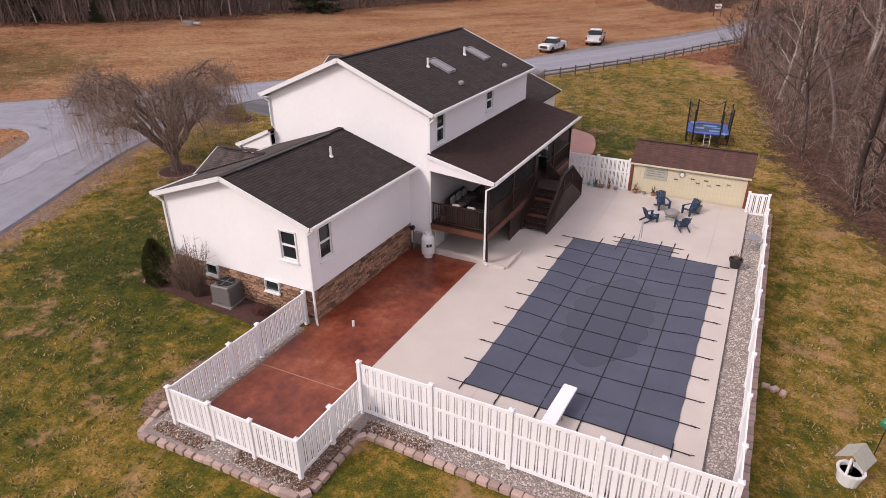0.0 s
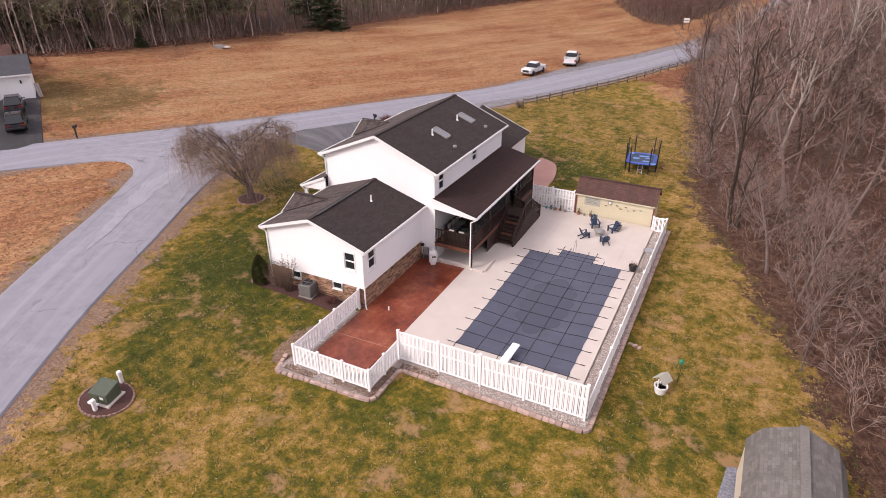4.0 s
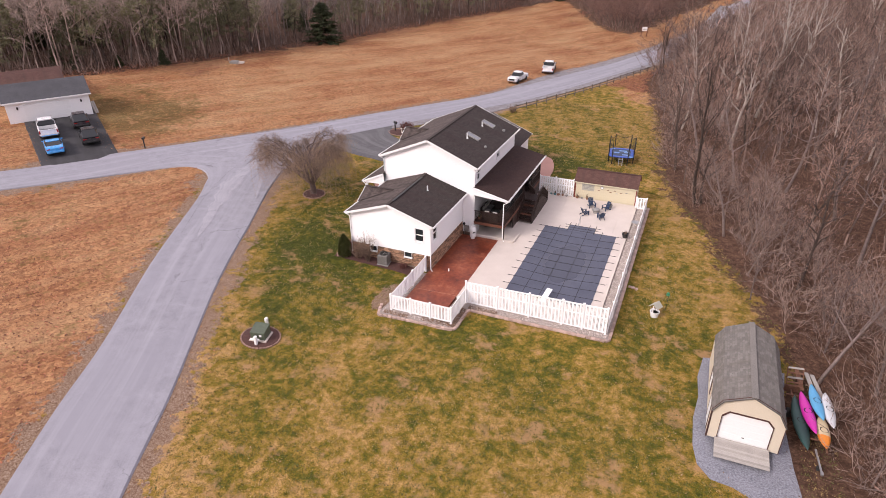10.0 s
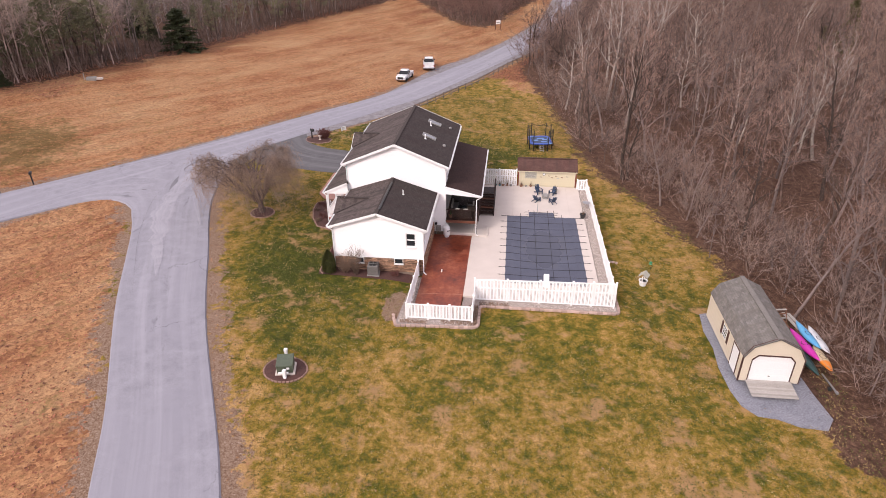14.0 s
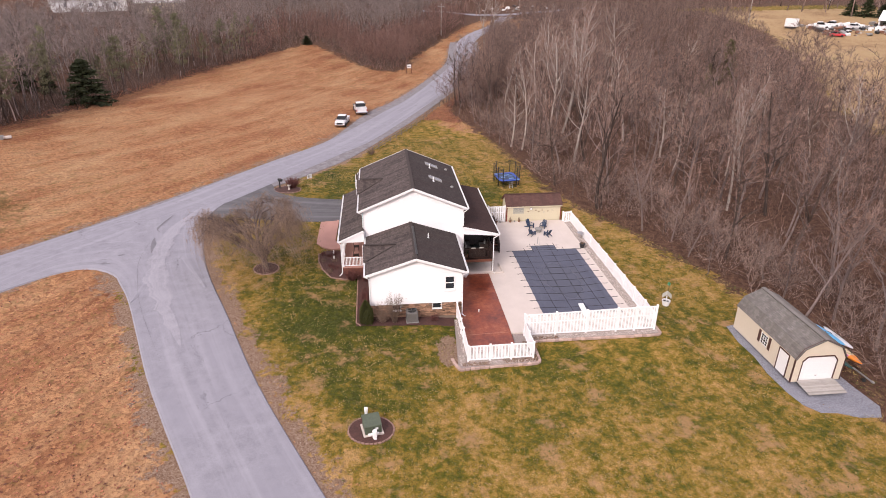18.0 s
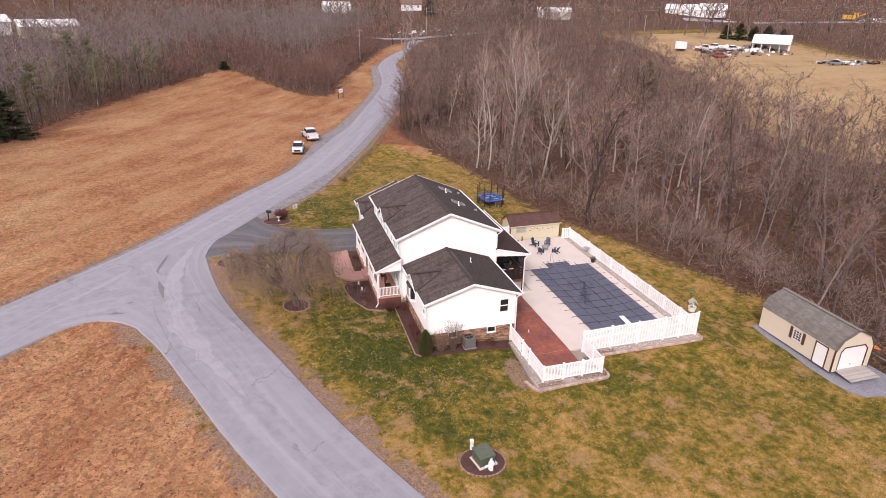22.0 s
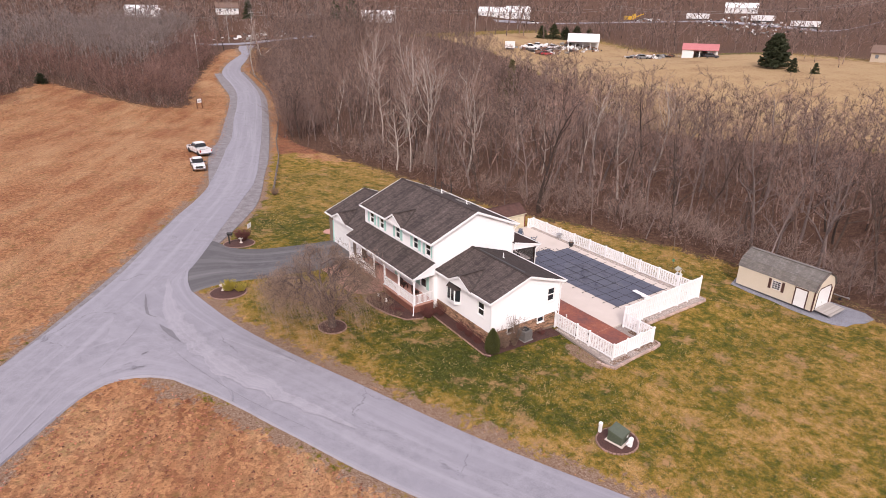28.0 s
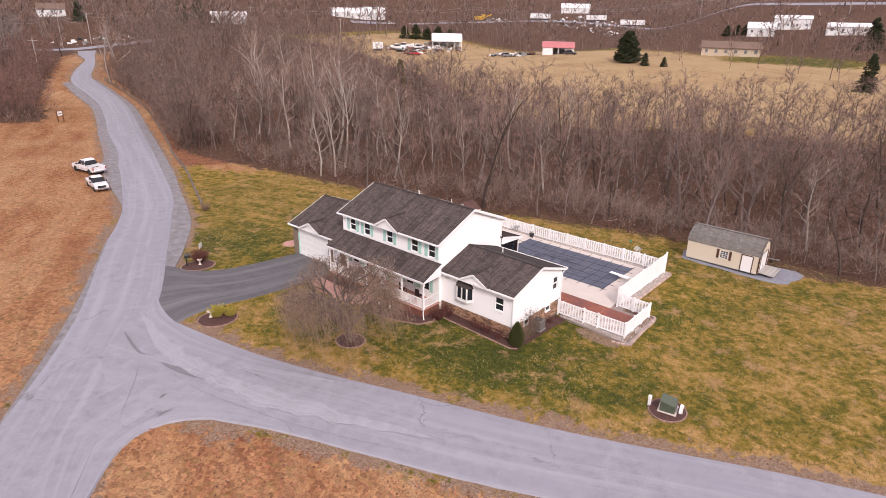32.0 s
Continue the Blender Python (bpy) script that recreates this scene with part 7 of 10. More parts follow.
# a row along the edge of the lawn, then the nearer woods
for x, y in scatter(rg, 80, lambda x, y: between(0.8, inside_woods(x, y), 5), 2, 34, -34, 96, 2.4, taken):
    tag = "thin" if rg.random() < 0.55 else "pale" if rg.random() < 0.06 else "grey" if rg.random() < 0.4 else "big"
    plant(tag, x, y, rg.uniform(0.7, 1.05), rg)
for x, y in scatter(rg, 185, lambda x, y: inside_woods(x, y) > 5, 8, 62, -34, 100, 3.9, taken):
    tag = "thin" if rg.random() < 0.15 else "pale" if rg.random() < 0.12 else "grey" if rg.random() < 0.45 else "big"
    if y < 14 and tag == "pale":
        tag = "big"
    plant(tag, x, y, rg.uniform(0.8, 1.15), rg)

# far woods: lighter trees joined by area
FAR = []
for k in range(7):
    V, F, cut = skin(*grow(500 + k, 12.5, lean=0.04, limbs=10, branches=5, twigs=5, fine=1, fork=0.34, spread=0.36, lite=True, girth=0.0095), sides=3, twig_gain=1.9, min_r=0.022, seed=k)
    FAR.append((V, F))


def forest(name, spots, material, label, rg, lo=0.8, hi=1.2, shapes=None):
    Vs, Fs, base = [], [], 0
    for x, y in spots:
        V, F = rg.choice(shapes or FAR)
        a, s = rg.uniform(0, 6.28), rg.uniform(lo, hi)
        c, n = math.cos(a) * s, math.sin(a) * s
        W = np.stack([V[:, 0] * c - V[:, 1] * n + x, V[:, 0] * n + V[:, 1] * c + y, V[:, 2] * s + lz(x, y)], -1)
        Vs.append(W)
        Fs.append(F + base)
        base += len(V)
    if not Vs:
        return None
    return tagged(mesh_part(name, tri_mesh(name, np.concatenate(Vs), np.concatenate(Fs), material), None), label, "woods", kind="stuff")


FARWOOD = island_vary(surface("far_wood", (0.064, 0.041, 0.033), (0.20, 0.138, 0.115), 3, 0.12, 0.95, 0), 0.3, 2.4)
FARRED = island_vary(surface("far_brush", (0.105, 0.056, 0.044), (0.26, 0.155, 0.128), 3, 0.12, 0.95, 0), 0.45, 1.7)


WESTWOOD = island_vary(surface("grey_wood", (0.20, 0.150, 0.128), (0.48, 0.375, 0.325), 3, 0.12, 0.95, 0), 0.7, 1.5)


def west_ok(x, y):
    return between(-46, west_side(x, y), -1.0)


forest("woods", scatter(rg, 400, lambda x, y: (woods_with_scrub(x, y) > 0.5) & (side_of(WOOD_EDGE, x, y) > 9), 16, 104, -60, 100, 3.0, taken), FARWOOD, "bare brown winter woods beyond the creek", rg)
forest("woods", scatter(rg, 400, lambda x, y: (inside_woods(x, y) > 1.5) & (y > 96), 8, 112, 96, 225, 2.2, taken), FARWOOD, "bare brown winter woods beside the far road", rg)
GREYWOOD = island_vary(surface("dull_grey_wood", (0.090, 0.070, 0.064), (0.26, 0.211, 0.192), 3, 0.12, 0.95, 0), 0.4, 2.0)
forest("woods", scatter(rg, 300, lambda x, y: west_ok(x, y) & (y < 64), -128, -58, 8, 64, 2.0, taken), WESTWOOD, "dense bare grey-brown winter woods behind the field", rg, 0.9, 1.35)
forest("woods", scatter(rg, 560, lambda x, y: west_ok(x, y) & (y > 60) & ~((x > -44) & (y > 116) & (west_side(x, y) > -11)), -110, 30, 60, 240, 2.2, taken), GREYWOOD, "bare grey-brown winter woods behind the field", rg)
# a tangle of red-brown brush at the bend of the field
shapes_brush = []
for k in range(4):
    V, F, cut = skin(*grow(700 + k, 5.0, lean=0.3, limbs=11, branches=4, twigs=5, fine=0, fork=0.05, spread=0.75), sides=3, twig_gain=2.2, min_r=0.012, seed=k)
    shapes_brush.append((V, F))
forest("brush", scatter(rg, 150, lambda x, y: between(-13, west_side(x, y), -0.5), -46, 26, 112, 200, 1.6, taken), FARRED, "red-brown leafless brush at the field's end", rg, 0.8, 1.8, shapes_brush)
# brush and young trees crowding the fence where the woods meet the road


def fence_side(x, y):
    return between(4.4, side_of(ROAD_E, x, y), 12) & (side_of(WOOD_EDGE, x, y) > -6)


EDGE_BRUSH = island_vary(surface("edge_brush", (0.085, 0.052, 0.042), (0.25, 0.165, 0.138), 3, 0.12, 0.95, 0), 0.4, 1.8)
forest("brush", scatter(rg, 150, lambda x, y: fence_side(x, y) & (y > 85), 2, 34, 84, 172, 1.3, []), EDGE_BRUSH, "red-brown leafless brush crowding the roadside fence", rg, 0.7, 1.5, shapes_brush)
forest("woods", scatter(rg, 95, lambda x, y: fence_side(x, y) & (side_of(ROAD_E, x, y) > 5.2) & (y > 88), 2, 36, 86, 175, 1.9, []), FARWOOD, "young bare trees along the roadside fence", rg, 0.55, 0.95)
# hillside and valley beyond


def hill_ok(x, y):
    d = math.hypot(x + 40, y + 20)
    return d > 250 and not (x > 100 and 40 < y < 215 and d < 290)


hill = []
KEEP = ((169, 165), (169, 108), (192, 51), (132, 279), (223, 283), (240, 290), (267, 63), (285, 55), (276, 31), (380, 222), (52, 262), (12, 262), (316, 211), (341, 184), (344, 160), (287, 238), (300, 190), (325, 170))


def clear_of_yards(x, y, gap):
    return all(math.hypot(x - a, y - b) > gap for a, b in KEEP)


while len(hill) < 1500:
    a, d = rg.uniform(-62, 105), rg.uniform(240, 560)
    x, y = -40 + d * math.sin(radians(a)), -20 + d * math.cos(radians(a))
    if hill_ok(x, y) and clear_of_yards(x, y, 19) and not (215 < x < 375 and d < 420 and rg.random() < 0.6):
        hill.append((x, y))
SIMPLE = []
for k in range(5):
    V, F, cut = skin(*grow(900 + k, 12.0, limbs=6, branches=3, twigs=4, fine=0, fork=0.25, spread=0.4, lite=True), sides=3, twig_gain=5.5, min_r=0.07, seed=k)
    SIMPLE.append((V, F))
SCRUB = []
for k in range(4):
    V, F, cut = skin(*grow(940 + k, 12.0, limbs=9, branches=4, twigs=4, fine=0, fork=0.2, spread=0.42, lite=True), sides=3, twig_gain=3, min_r=0.05, seed=k)
    SCRUB.append((V, F))
scrub = []
for x, y in ((152, 40), (158, 32), (165, 44), (170, 36), (172, 62), (168, 70), (176, 28), (182, 40), (150, 22), (146, 12), (140, 20), (136, 10), (148, 4), (160, 14), (172, 10), (180, 66), (178, 78), (186, 84), (164, 58), (196, 30), (204, 44), (200, 60), (196, 70)):
    scrub.append((x + rg.uniform(-2, 2), y + rg.uniform(-2, 2)))
while len(scrub) < 380:
    x, y = rg.uniform(176, 300), rg.uniform(-40, 225)
    if clear_of_yards(x, y, 15) and (x > 205 or y > 125 or y < 20):
        scrub.append((x, y))
forest("scrub_trees", scrub, FARWOOD, "bare scattered trees round the far yards", rg, 0.45, 0.95, SCRUB)
# trees and thickets round the yards where the road ends
lane = scatter(rg, 230, lambda x, y: (np.abs(side_of(ROAD_W, x, y)) > 5) & (np.abs(side_of(ROAD_E, x, y)) > 5) & ~between(-9, y - 250, 6) & (np.hypot(x - 22, y - 312) > 14) & (np.hypot(x - 64, y - 318) > 10), -70, 120, 214, 335, 3.5, taken)
forest("woods", lane, GREYWOOD, "bare grey-brown trees round the end of the road", rg, 0.5, 1.05)
forest("far_woods", hill, FARWOOD, "hazy brown woods on the far hillside", rg, 1.1, 1.9, SIMPLE)

# low brush along the edges of the woods


def stems(name, spots, lo, hi, per, material, label, seed, width=0.012, lean=0.3):
    r = np.random.default_rng(seed)
    V, F = [], []
    for x, y in spots:
        z = lz(x, y) - 0.05
        for _ in range(per):
            a, b = r.normal(0, 0.35, 2)
            h = r.uniform(lo, hi)
            p = np.array((x + a, y + b, z))
            q = p + np.array((r.normal(0, lean) * h, r.normal(0, lean) * h, h))
            m = (p + q) / 2 + np.array((r.normal(0, 0.08), r.normal(0, 0.08), 0)) * h
            t = r.uniform(0, 3.14)
            w = np.array((math.cos(t), math.sin(t), 0)) * width
            k = len(V)
            V += [p + w, p - w, m + w * 0.7, m - w * 0.7, q]
            F += [(k, k + 1, k + 2), (k + 1, k + 3, k + 2), (k + 2, k + 3, k + 4)]
            for _ in range(2):
                s = m + (q - m) * r.uniform(0, 0.8)
                e = s + np.array((r.normal(0, 0.35), r.normal(0, 0.35), r.uniform(0.05, 0.4))) * h * 0.6
                k = len(V)
                V += [s + w * 0.6, s - w * 0.6, e]
                F.append((k, k + 1, k + 2))
    return tagged(mesh_part(name, tri_mesh(name, np.array(V), np.array(F), material), None), label, "brush", kind="stuff")


WEST_STEM = island_vary(surface("pale_brush_stems", (0.10, 0.069, 0.056), (0.28, 0.205, 0.172), 4, 0.3, 0.95, 0), 0.4, 1.5)
STEM = island_vary(surface("brush_stems", (0.08, 0.046, 0.034), (0.20, 0.122, 0.09), 4, 0.3, 0.95, 0), 0.3, 2.0)
stems("undergrowth", scatter(rg, 1300, lambda x, y: between(0.2, inside_woods(x, y), 14), 2, 44, -34, 100, 0.5, []), 0.3, 1.5, 9, STEM, "tangle of leafless undergrowth at the woods' edge", 21, 0.011, 0.75)
stems("undergrowth", scatter(rg, 1200, lambda x, y: inside_woods(x, y) > 8, 8, 76, -34, 110, 0.9, []), 0.4, 2.0, 9, STEM, "leafless undergrowth inside the woods", 22, 0.018, 0.7)
PALE_STEM = island_vary(surface("dry_grey_stems", (0.16, 0.108, 0.085), (0.38, 0.27, 0.22), 4, 0.3, 0.95, 0), 0.5, 1.5)
stems("undergrowth", scatter(rg, 700, lambda x, y: between(-15, west_side(x, y), -0.3), -125, -58, -5, 62, 0.7, []), 0.5, 3.0, 9, PALE_STEM, "grey leafless undergrowth below the western trees", 24, 0.03, 0.45)
stems("undergrowth", scatter(rg, 800, lambda x, y: between(-14, west_side(x, y), -0.3), -80, 10, 60, 175, 0.7, []), 0.5, 3.0, 9, WEST_STEM, "leafless undergrowth below the field's trees", 23, 0.03, 0.45)

# thickets: many-stemmed bare shrubs along the edge of the eastern woods
THICKET = []
for k in range(5):
    V, F, cut = skin(*grow(760 + k, 3.6, lean=0.25, limbs=12, branches=5, twigs=4, fine=1, fork=0.04, spread=0.8, girth=0.008, up=1.1), sides=3, twig_gain=0.9, min_r=0.008, seed=k)
    THICKET.append((V, F))
THICKET_TWIG = island_vary(surface("thicket_twigs", (0.090, 0.060, 0.050), (0.31, 0.225, 0.19), 3, 0.25, 0.95, 0), 0.35, 2.2)
forest("thicket", scatter(rg, 190, lambda x, y: between(0.9, inside_woods(x, y), 9) & (lumps(x, y, 6, 6) > 0.3), 2, 36, -32, 70, 1.7, []), THICKET_TWIG, "tangled bare thicket along the woods' edge", rg, 0.45, 1.15, THICKET)

# ---- conifers ----


def conifer_shape(seed, h, r, n=70, per=16, droop=0.25):
    """Whorled boughs carrying flat sprays."""
    g = random.Random(seed)
    thick = [(Vector((0, 0, -0.3)), Vector((0, 0, h)), h * 0.02, 0.01)]
    V, F = [], []
    for i in range(n):
        t = (i + g.random()) / n
        z = h * (0.04 + 0.95 * t ** 1.15)
        ln = r * (1 - t) ** (0.7 if r < 4 else 0.45) * g.uniform(0.7, 1.12) + 0.15
        a = g.uniform(0, 6.28)
        d = Vector((math.cos(a), math.sin(a), 0.25 - droop * (1 - t) * 2))
        tip = Vector((0, 0, z)) + d.normalized() * ln
        thick.append((Vector((0, 0, z)), tip, 0.02, 0.006))
        for _ in range(per):
            s = Vector((0, 0, z)).lerp(tip, g.uniform(0.1, 1) ** 0.7)
            e = s + Vector((g.gauss(0, 1), g.gauss(0, 1), g.gauss(-0.1, 0.55))).normalized() * g.uniform(0.25, 0.6) * (0.25 + r * 0.25)
            w = Vector((g.gauss(0, 1), g.gauss(0, 1), g.gauss(0, 1))).normalized() * 0.17 * (0.3 + r * 0.3)
            k = len(V)
            V += [s + w, s - w, e]
            F.append((k, k + 1, k + 2))
    W, G, cut = skin(thick, [], 4)
    return (W, G), (np.array([tuple(v) for v in V]), np.array(F))


CON = []
for k in range(4):
    a, b = conifer_shape(40 + k, 9.0, 2.9, 150, 44)
    CON.append((tri_mesh("trunk", *a, BARK), tri_mesh("crown", *b, NEEDLES)))


def conifer(x, y, s, label="dark green conifer among bare trees", wide=1.0):
    wood, crown = CON[4] if "cedar beyond" in label else rg.choice(CON[:4])
    ob = thing("conifer", x, y, lz(x, y), rg.uniform(0, 360), label, "tree", "conifers")
    ob.scale = (s * wide, s * wide, s)
    mesh_part("trunk", wood, None, ob)
    mesh_part("crown", crown, None, ob)


CON.append((tri_mesh("trunk", *conifer_shape(60, 9.0, 4.4, 40, 4)[0], BARK), tri_mesh("crown", *conifer_shape(60, 9.0, 4.4, 260, 60, 0.1)[1], NEEDLES)))
OLIVE = surface("olive_pine_needles", (0.05, 0.052, 0.016), (0.15, 0.13, 0.045), 6, 0.6, 0.8, 0, vary=0.2)
olive_wood, olive_crown = conifer_shape(61, 11.0, 3.0, 90, 34, 0.1)
for x, y, s in ((66, 92, 1.15), (60, 88, 0.8)):
    pine = thing("pine", x, y, lz(x, y), 40 * s, "thin olive-green pine among the bare trees", "tree", "pines")
    pine.scale = (s, s, s)
    mesh_part("trunk", tri_mesh("trunk", *olive_wood, BARK), None, pine)
    mesh_part("crown", tri_mesh("crown", *olive_crown, OLIVE), None, pine)
# a large dark oak behind the pool shed, a sapling at the edge, tall sycamores rising above the rest
plant("big", 14.9, 26.4, 1.25, rg)
plant("thin", 19.7, 9.3, 0.7, rg)
for x, y, s in ((19, 74, 1.35), (21.3, 63.7, 1.4), (27, 79, 1.4), (16.5, 56.2, 1.3), (24, 92, 1.3), (32, 62, 1.3), (18, 46, 1.05), (10.4, 54.6, 0.85), (41, 40, 1.1), (48.7, 114, 1.7), (44.5, 122.8, 1.5), (28.2, 166, 1.35), (24.7, 163, 1.2), (33.5, -8.5, 0.95)):
    plant("pale", x, y, s, rg)
for x, y, s in ((-82.6, 32.6, 0.36), (-80.0, 33.6, 0.27), (-72.0, 43.9, 0.27), (-76.2, 38.6, 0.2)):
    conifer(x, y, s, "low bushy cedar at the edge of the field", 1.5)
conifer(-31, 160, 0.27, "low bushy cedar at the edge of the field", 2.6)
conifer(-61.8, 77.8, 0.85, "broad dark green cedar at the field's edge", 1.8)
for x, y, s in ((-92, 47, 1.1), (-97, 40, 1.3), (-101, 52, 1.4), (-88, 58, 1.0), (-108, 44, 1.3), (-84, 66, 0.9), (-113, 60, 1.4), (-76, 86, 0.8), (-118, 34, 1.5), (-124, 50, 1.5), (-96, 66, 1.2), (-104, 30, 1.1), (-71, 84, 0.55), (-90, 78, 1.1)):
    conifer(x, y, s)
for x, y, s, w in ((150, 71, 1.05, 1.0), (145.5, 63, 0.42, 1.5), (145.8, 57, 0.32, 1.5), (131, 1.5, 0.95, 1.0), (168, 190, 0.6, 1.9), (172.5, 187, 0.72, 1.7), (177, 184, 0.62, 1.9), (181.5, 181, 0.7, 1.8), (186, 178, 0.6, 1.9), (244, 17, 1.3, 1.3), (250, 8, 1.2, 1.3), (238, 4, 1.0, 1.2), (70, 302, 1.0, 1.2), (112, 288, 1.2, 1.15), (262, 76, 0.5, 1.8), (264, 72, 0.5, 1.8), (265, 69, 0.5, 1.8), (266, 65, 0.5, 1.8), (122, 290, 1.2, 1.2)):
    conifer(x, y, s, "broad dark green cedar beyond the woods" if w == 1.0 and y > 60 else "dark green conifer beyond the woods", w)

# ragged pines standing among the western trees: bare stems below, plumes of needles above


def pine_shape(seed, h, r):
    g = random.Random(seed)
    knots = [Vector((0, 0, -0.3))] + [Vector((g.gauss(0, 0.13), g.gauss(0, 0.13), h * k / 5)) for k in range(1, 6)]
    thick = [(a, b, h * 0.0125 * (1 - 0.18 * k), h * 0.0125 * (0.82 - 0.18 * k)) for k, (a, b) in enumerate(zip(knots, knots[1:]))]
    V, F = [], []
    for i in range(46):
        t = 0.22 + 0.78 * (i + g.random()) / 46
        a = g.uniform(0, 6.28)
        ln = r * g.uniform(0.35, 1.1) * min(1.0, (1.02 - t) * 2.4) + 0.2
        z = h * t
        tip = Vector((math.cos(a) * ln, math.sin(a) * ln, z + g.uniform(-0.1, 0.55) * ln))
        thick.append((Vector((0, 0, z)), tip, 0.03, 0.01))
        if t < 0.4 and g.random() < 0.6:
            continue
        for _ in range(34):
            c = Vector((0, 0, z)).lerp(tip, g.uniform(0.35, 1.05)) + Vector((g.gauss(0, 0.22), g.gauss(0, 0.22), g.gauss(0.05, 0.16)))
            e = c + Vector((g.gauss(0, 1), g.gauss(0, 1), g.gauss(0.4, 0.7))).normalized() * g.uniform(0.2, 0.5)
            w = Vector((g.gauss(0, 1), g.gauss(0, 1), g.gauss(0, 1))).normalized() * 0.11
            k = len(V)
            V += [c + w, c - w, e]
            F.append((k, k + 1, k + 2))
    W, G, cut = skin(thick, [], 4)
    return (W, G), (np.array([tuple(v) for v in V]), np.array(F))


PINE_NEEDLES = surface("grey_green_pine_needles", (0.075, 0.080, 0.042), (0.25, 0.235, 0.13), 5, 0.5, 0.85, 0, vary=0.35)
PINES = []
for k in range(5):
    pw, pc = pine_shape(80 + k, 11.0, 2.6)
    PINES.append((tri_mesh("trunk", *pw, BARK), tri_mesh("crown", *pc, PINE_NEEDLES)))
for x, y in scatter(rg, 90, lambda x, y: between(-14, west_side(x, y), -0.8), -112, -60, 8, 92, 2.4, []) + scatter(rg, 40, lambda x, y: between(-13, west_side(x, y), -0.8), -80, -24, 84, 150, 2.4, []):
    if y > 62 and rg.random() < 0.6:
        continue
    wood, crown = rg.choice(PINES)
    o = thing("pine", x, y, lz(x, y), rg.uniform(0, 360), "ragged grey-green pine in the western woods", "tree", "western pines")
    ps = rg.uniform(0.55, 1.2)
    o.scale = (ps * rg.uniform(0.8, 1.2), ps * rg.uniform(0.8, 1.2), ps)
    mesh_part("trunk", wood, None, o)
    mesh_part("crown", crown, None, o)

# ---- weeping tree on the front lawn ----


def weeping_shape(seed, h, r):
    """Short trunk, low spreading limbs that fork and arch into a broad dome, hanging twigs towards its rim."""
    g = random.Random(seed)
    thick, thin = [], []
    top = Vector((-0.1, 0.05, 1.05))
    thick.append((Vector((0, 0, -0.3)), Vector((-0.05, 0, 0.6)), 0.36, 0.29))
    thick.append((Vector((-0.05, 0, 0.6)), top, 0.29, 0.27))

    def arc(p, a, reach, rise, fall, r0, n, bend=0.16, bow=1.0):
        pts = [(p.copy(), r0)]
        for i in range(1, n + 1):
            t = i / n
            q = p + Vector((math.cos(a), math.sin(a), 0)) * reach * t + Vector((g.gauss(0, bend * 0.5), g.gauss(0, bend * 0.5), 0))
            q.z = p.z + rise * (bow * math.sin(min(1.0, t * 1.15) * math.pi / 2) + (1 - bow) * t) - fall * max(0.0, t - 0.6) ** 2 * 6 + g.gauss(0, 0.06)
            pts.append((q, r0 * (1 - 0.72 * t)))
            a += g.gauss(0, bend)
        for (u, ru), (v, rv) in zip(pts, pts[1:]):
            thick.append((u, v, ru, rv))
        return pts

    def hang(p, drop):
        v1 = p + Vector((g.gauss(0, 0.22), g.gauss(0, 0.22), g.uniform(0.0, 0.2)))
        v2 = v1 + Vector((g.gauss(0, 0.24) + 0.12 * p.x / r, g.gauss(0, 0.24) + 0.12 * p.y / r, -drop * 0.45))
        v3 = v2 + Vector((g.gauss(0, 0.16), g.gauss(0, 0.16), -drop * 0.55))
        thin.extend([(p, v1, 0.007, 0), (v1 + Vector((0, 0, 0.05)), v2, 0.007, 0), (v2 + Vector((0, 0, 0.12)), v3, 0.006, 0)])
    drift = Vector((-0.8, 0.1, 0))
    for k in range(12):
        a = k * 2 * math.pi / 12 + g.uniform(-0.2, 0.2)
        inner = k % 3 == 0
        main = arc(top, a, r * (0.34 if inner else 0.58), (h - 1.05) * (0.80 if inner else 0.52), 0.0, 0.17, 6, 0.14, 0.35)
        for j in range(4):
            p, rp = main[2 + j] if j < 3 else main[-1]
            b = a + (-0.75, 0.7, -0.3, 0.25)[j] + g.gauss(0, 0.2)
            out = r - math.hypot(p.x - top.x, p.y - top.y)
            sub_l = arc(p, b, out * g.uniform(0.6, 1.05), (h - p.z) * g.uniform(0.3, 1.0), 1.0, rp * 0.65, 6)
            for i, (q, rq) in enumerate(sub_l[1:]):
                for _ in range(3 if i > 1 else 1):
                    c = b + g.gauss(0, 1.0)
                    tw = arc(q, c, g.uniform(0.6, 1.5), g.uniform(0.1, 0.7), 0.6, max(0.015, rq * 0.4), 4, 0.3)
                    for _ in range(9):
                        u, v = g.choice(list(zip(tw, tw[1:])))
                        s = u[0].lerp(v[0], g.random())
                        rim = min(1.0, math.hypot(s.x, s.y) / r)
                        hang(s, g.uniform(0.4, 1.3 + 3.2 * rim ** 2.5) * min(1.0, max(0.25, (s.z - 0.6) / 2.8)))
    shift = lambda v: v + drift * min(1.0, max(0.0, (v.z - 1.5) / 3.0))
    return [(shift(a), shift(b), ra, rb) for a, b, ra, rb in thick], [(shift(a), shift(b), ra, rb) for a, b, ra, rb in thin]


V, F, cut = skin(*weeping_shape(8, 5.7, 4.5), 6, 0.95)
(Va, Fa), (Vb, Fb) = split_tree(V, F, cut)
weep = thing("weeping_tree", -20.9, 11.6, lz(-20.9, 11.6), label="bare weeping cherry with drooping brown twigs on the front lawn", category="tree")
mesh_part("trunk", tri_mesh("trunk", Va, Fa, WEEP_BARK), None, weep)
mesh_part("crown", tri_mesh("crown", Vb, Fb, WILLOW_TWIG), None, weep)


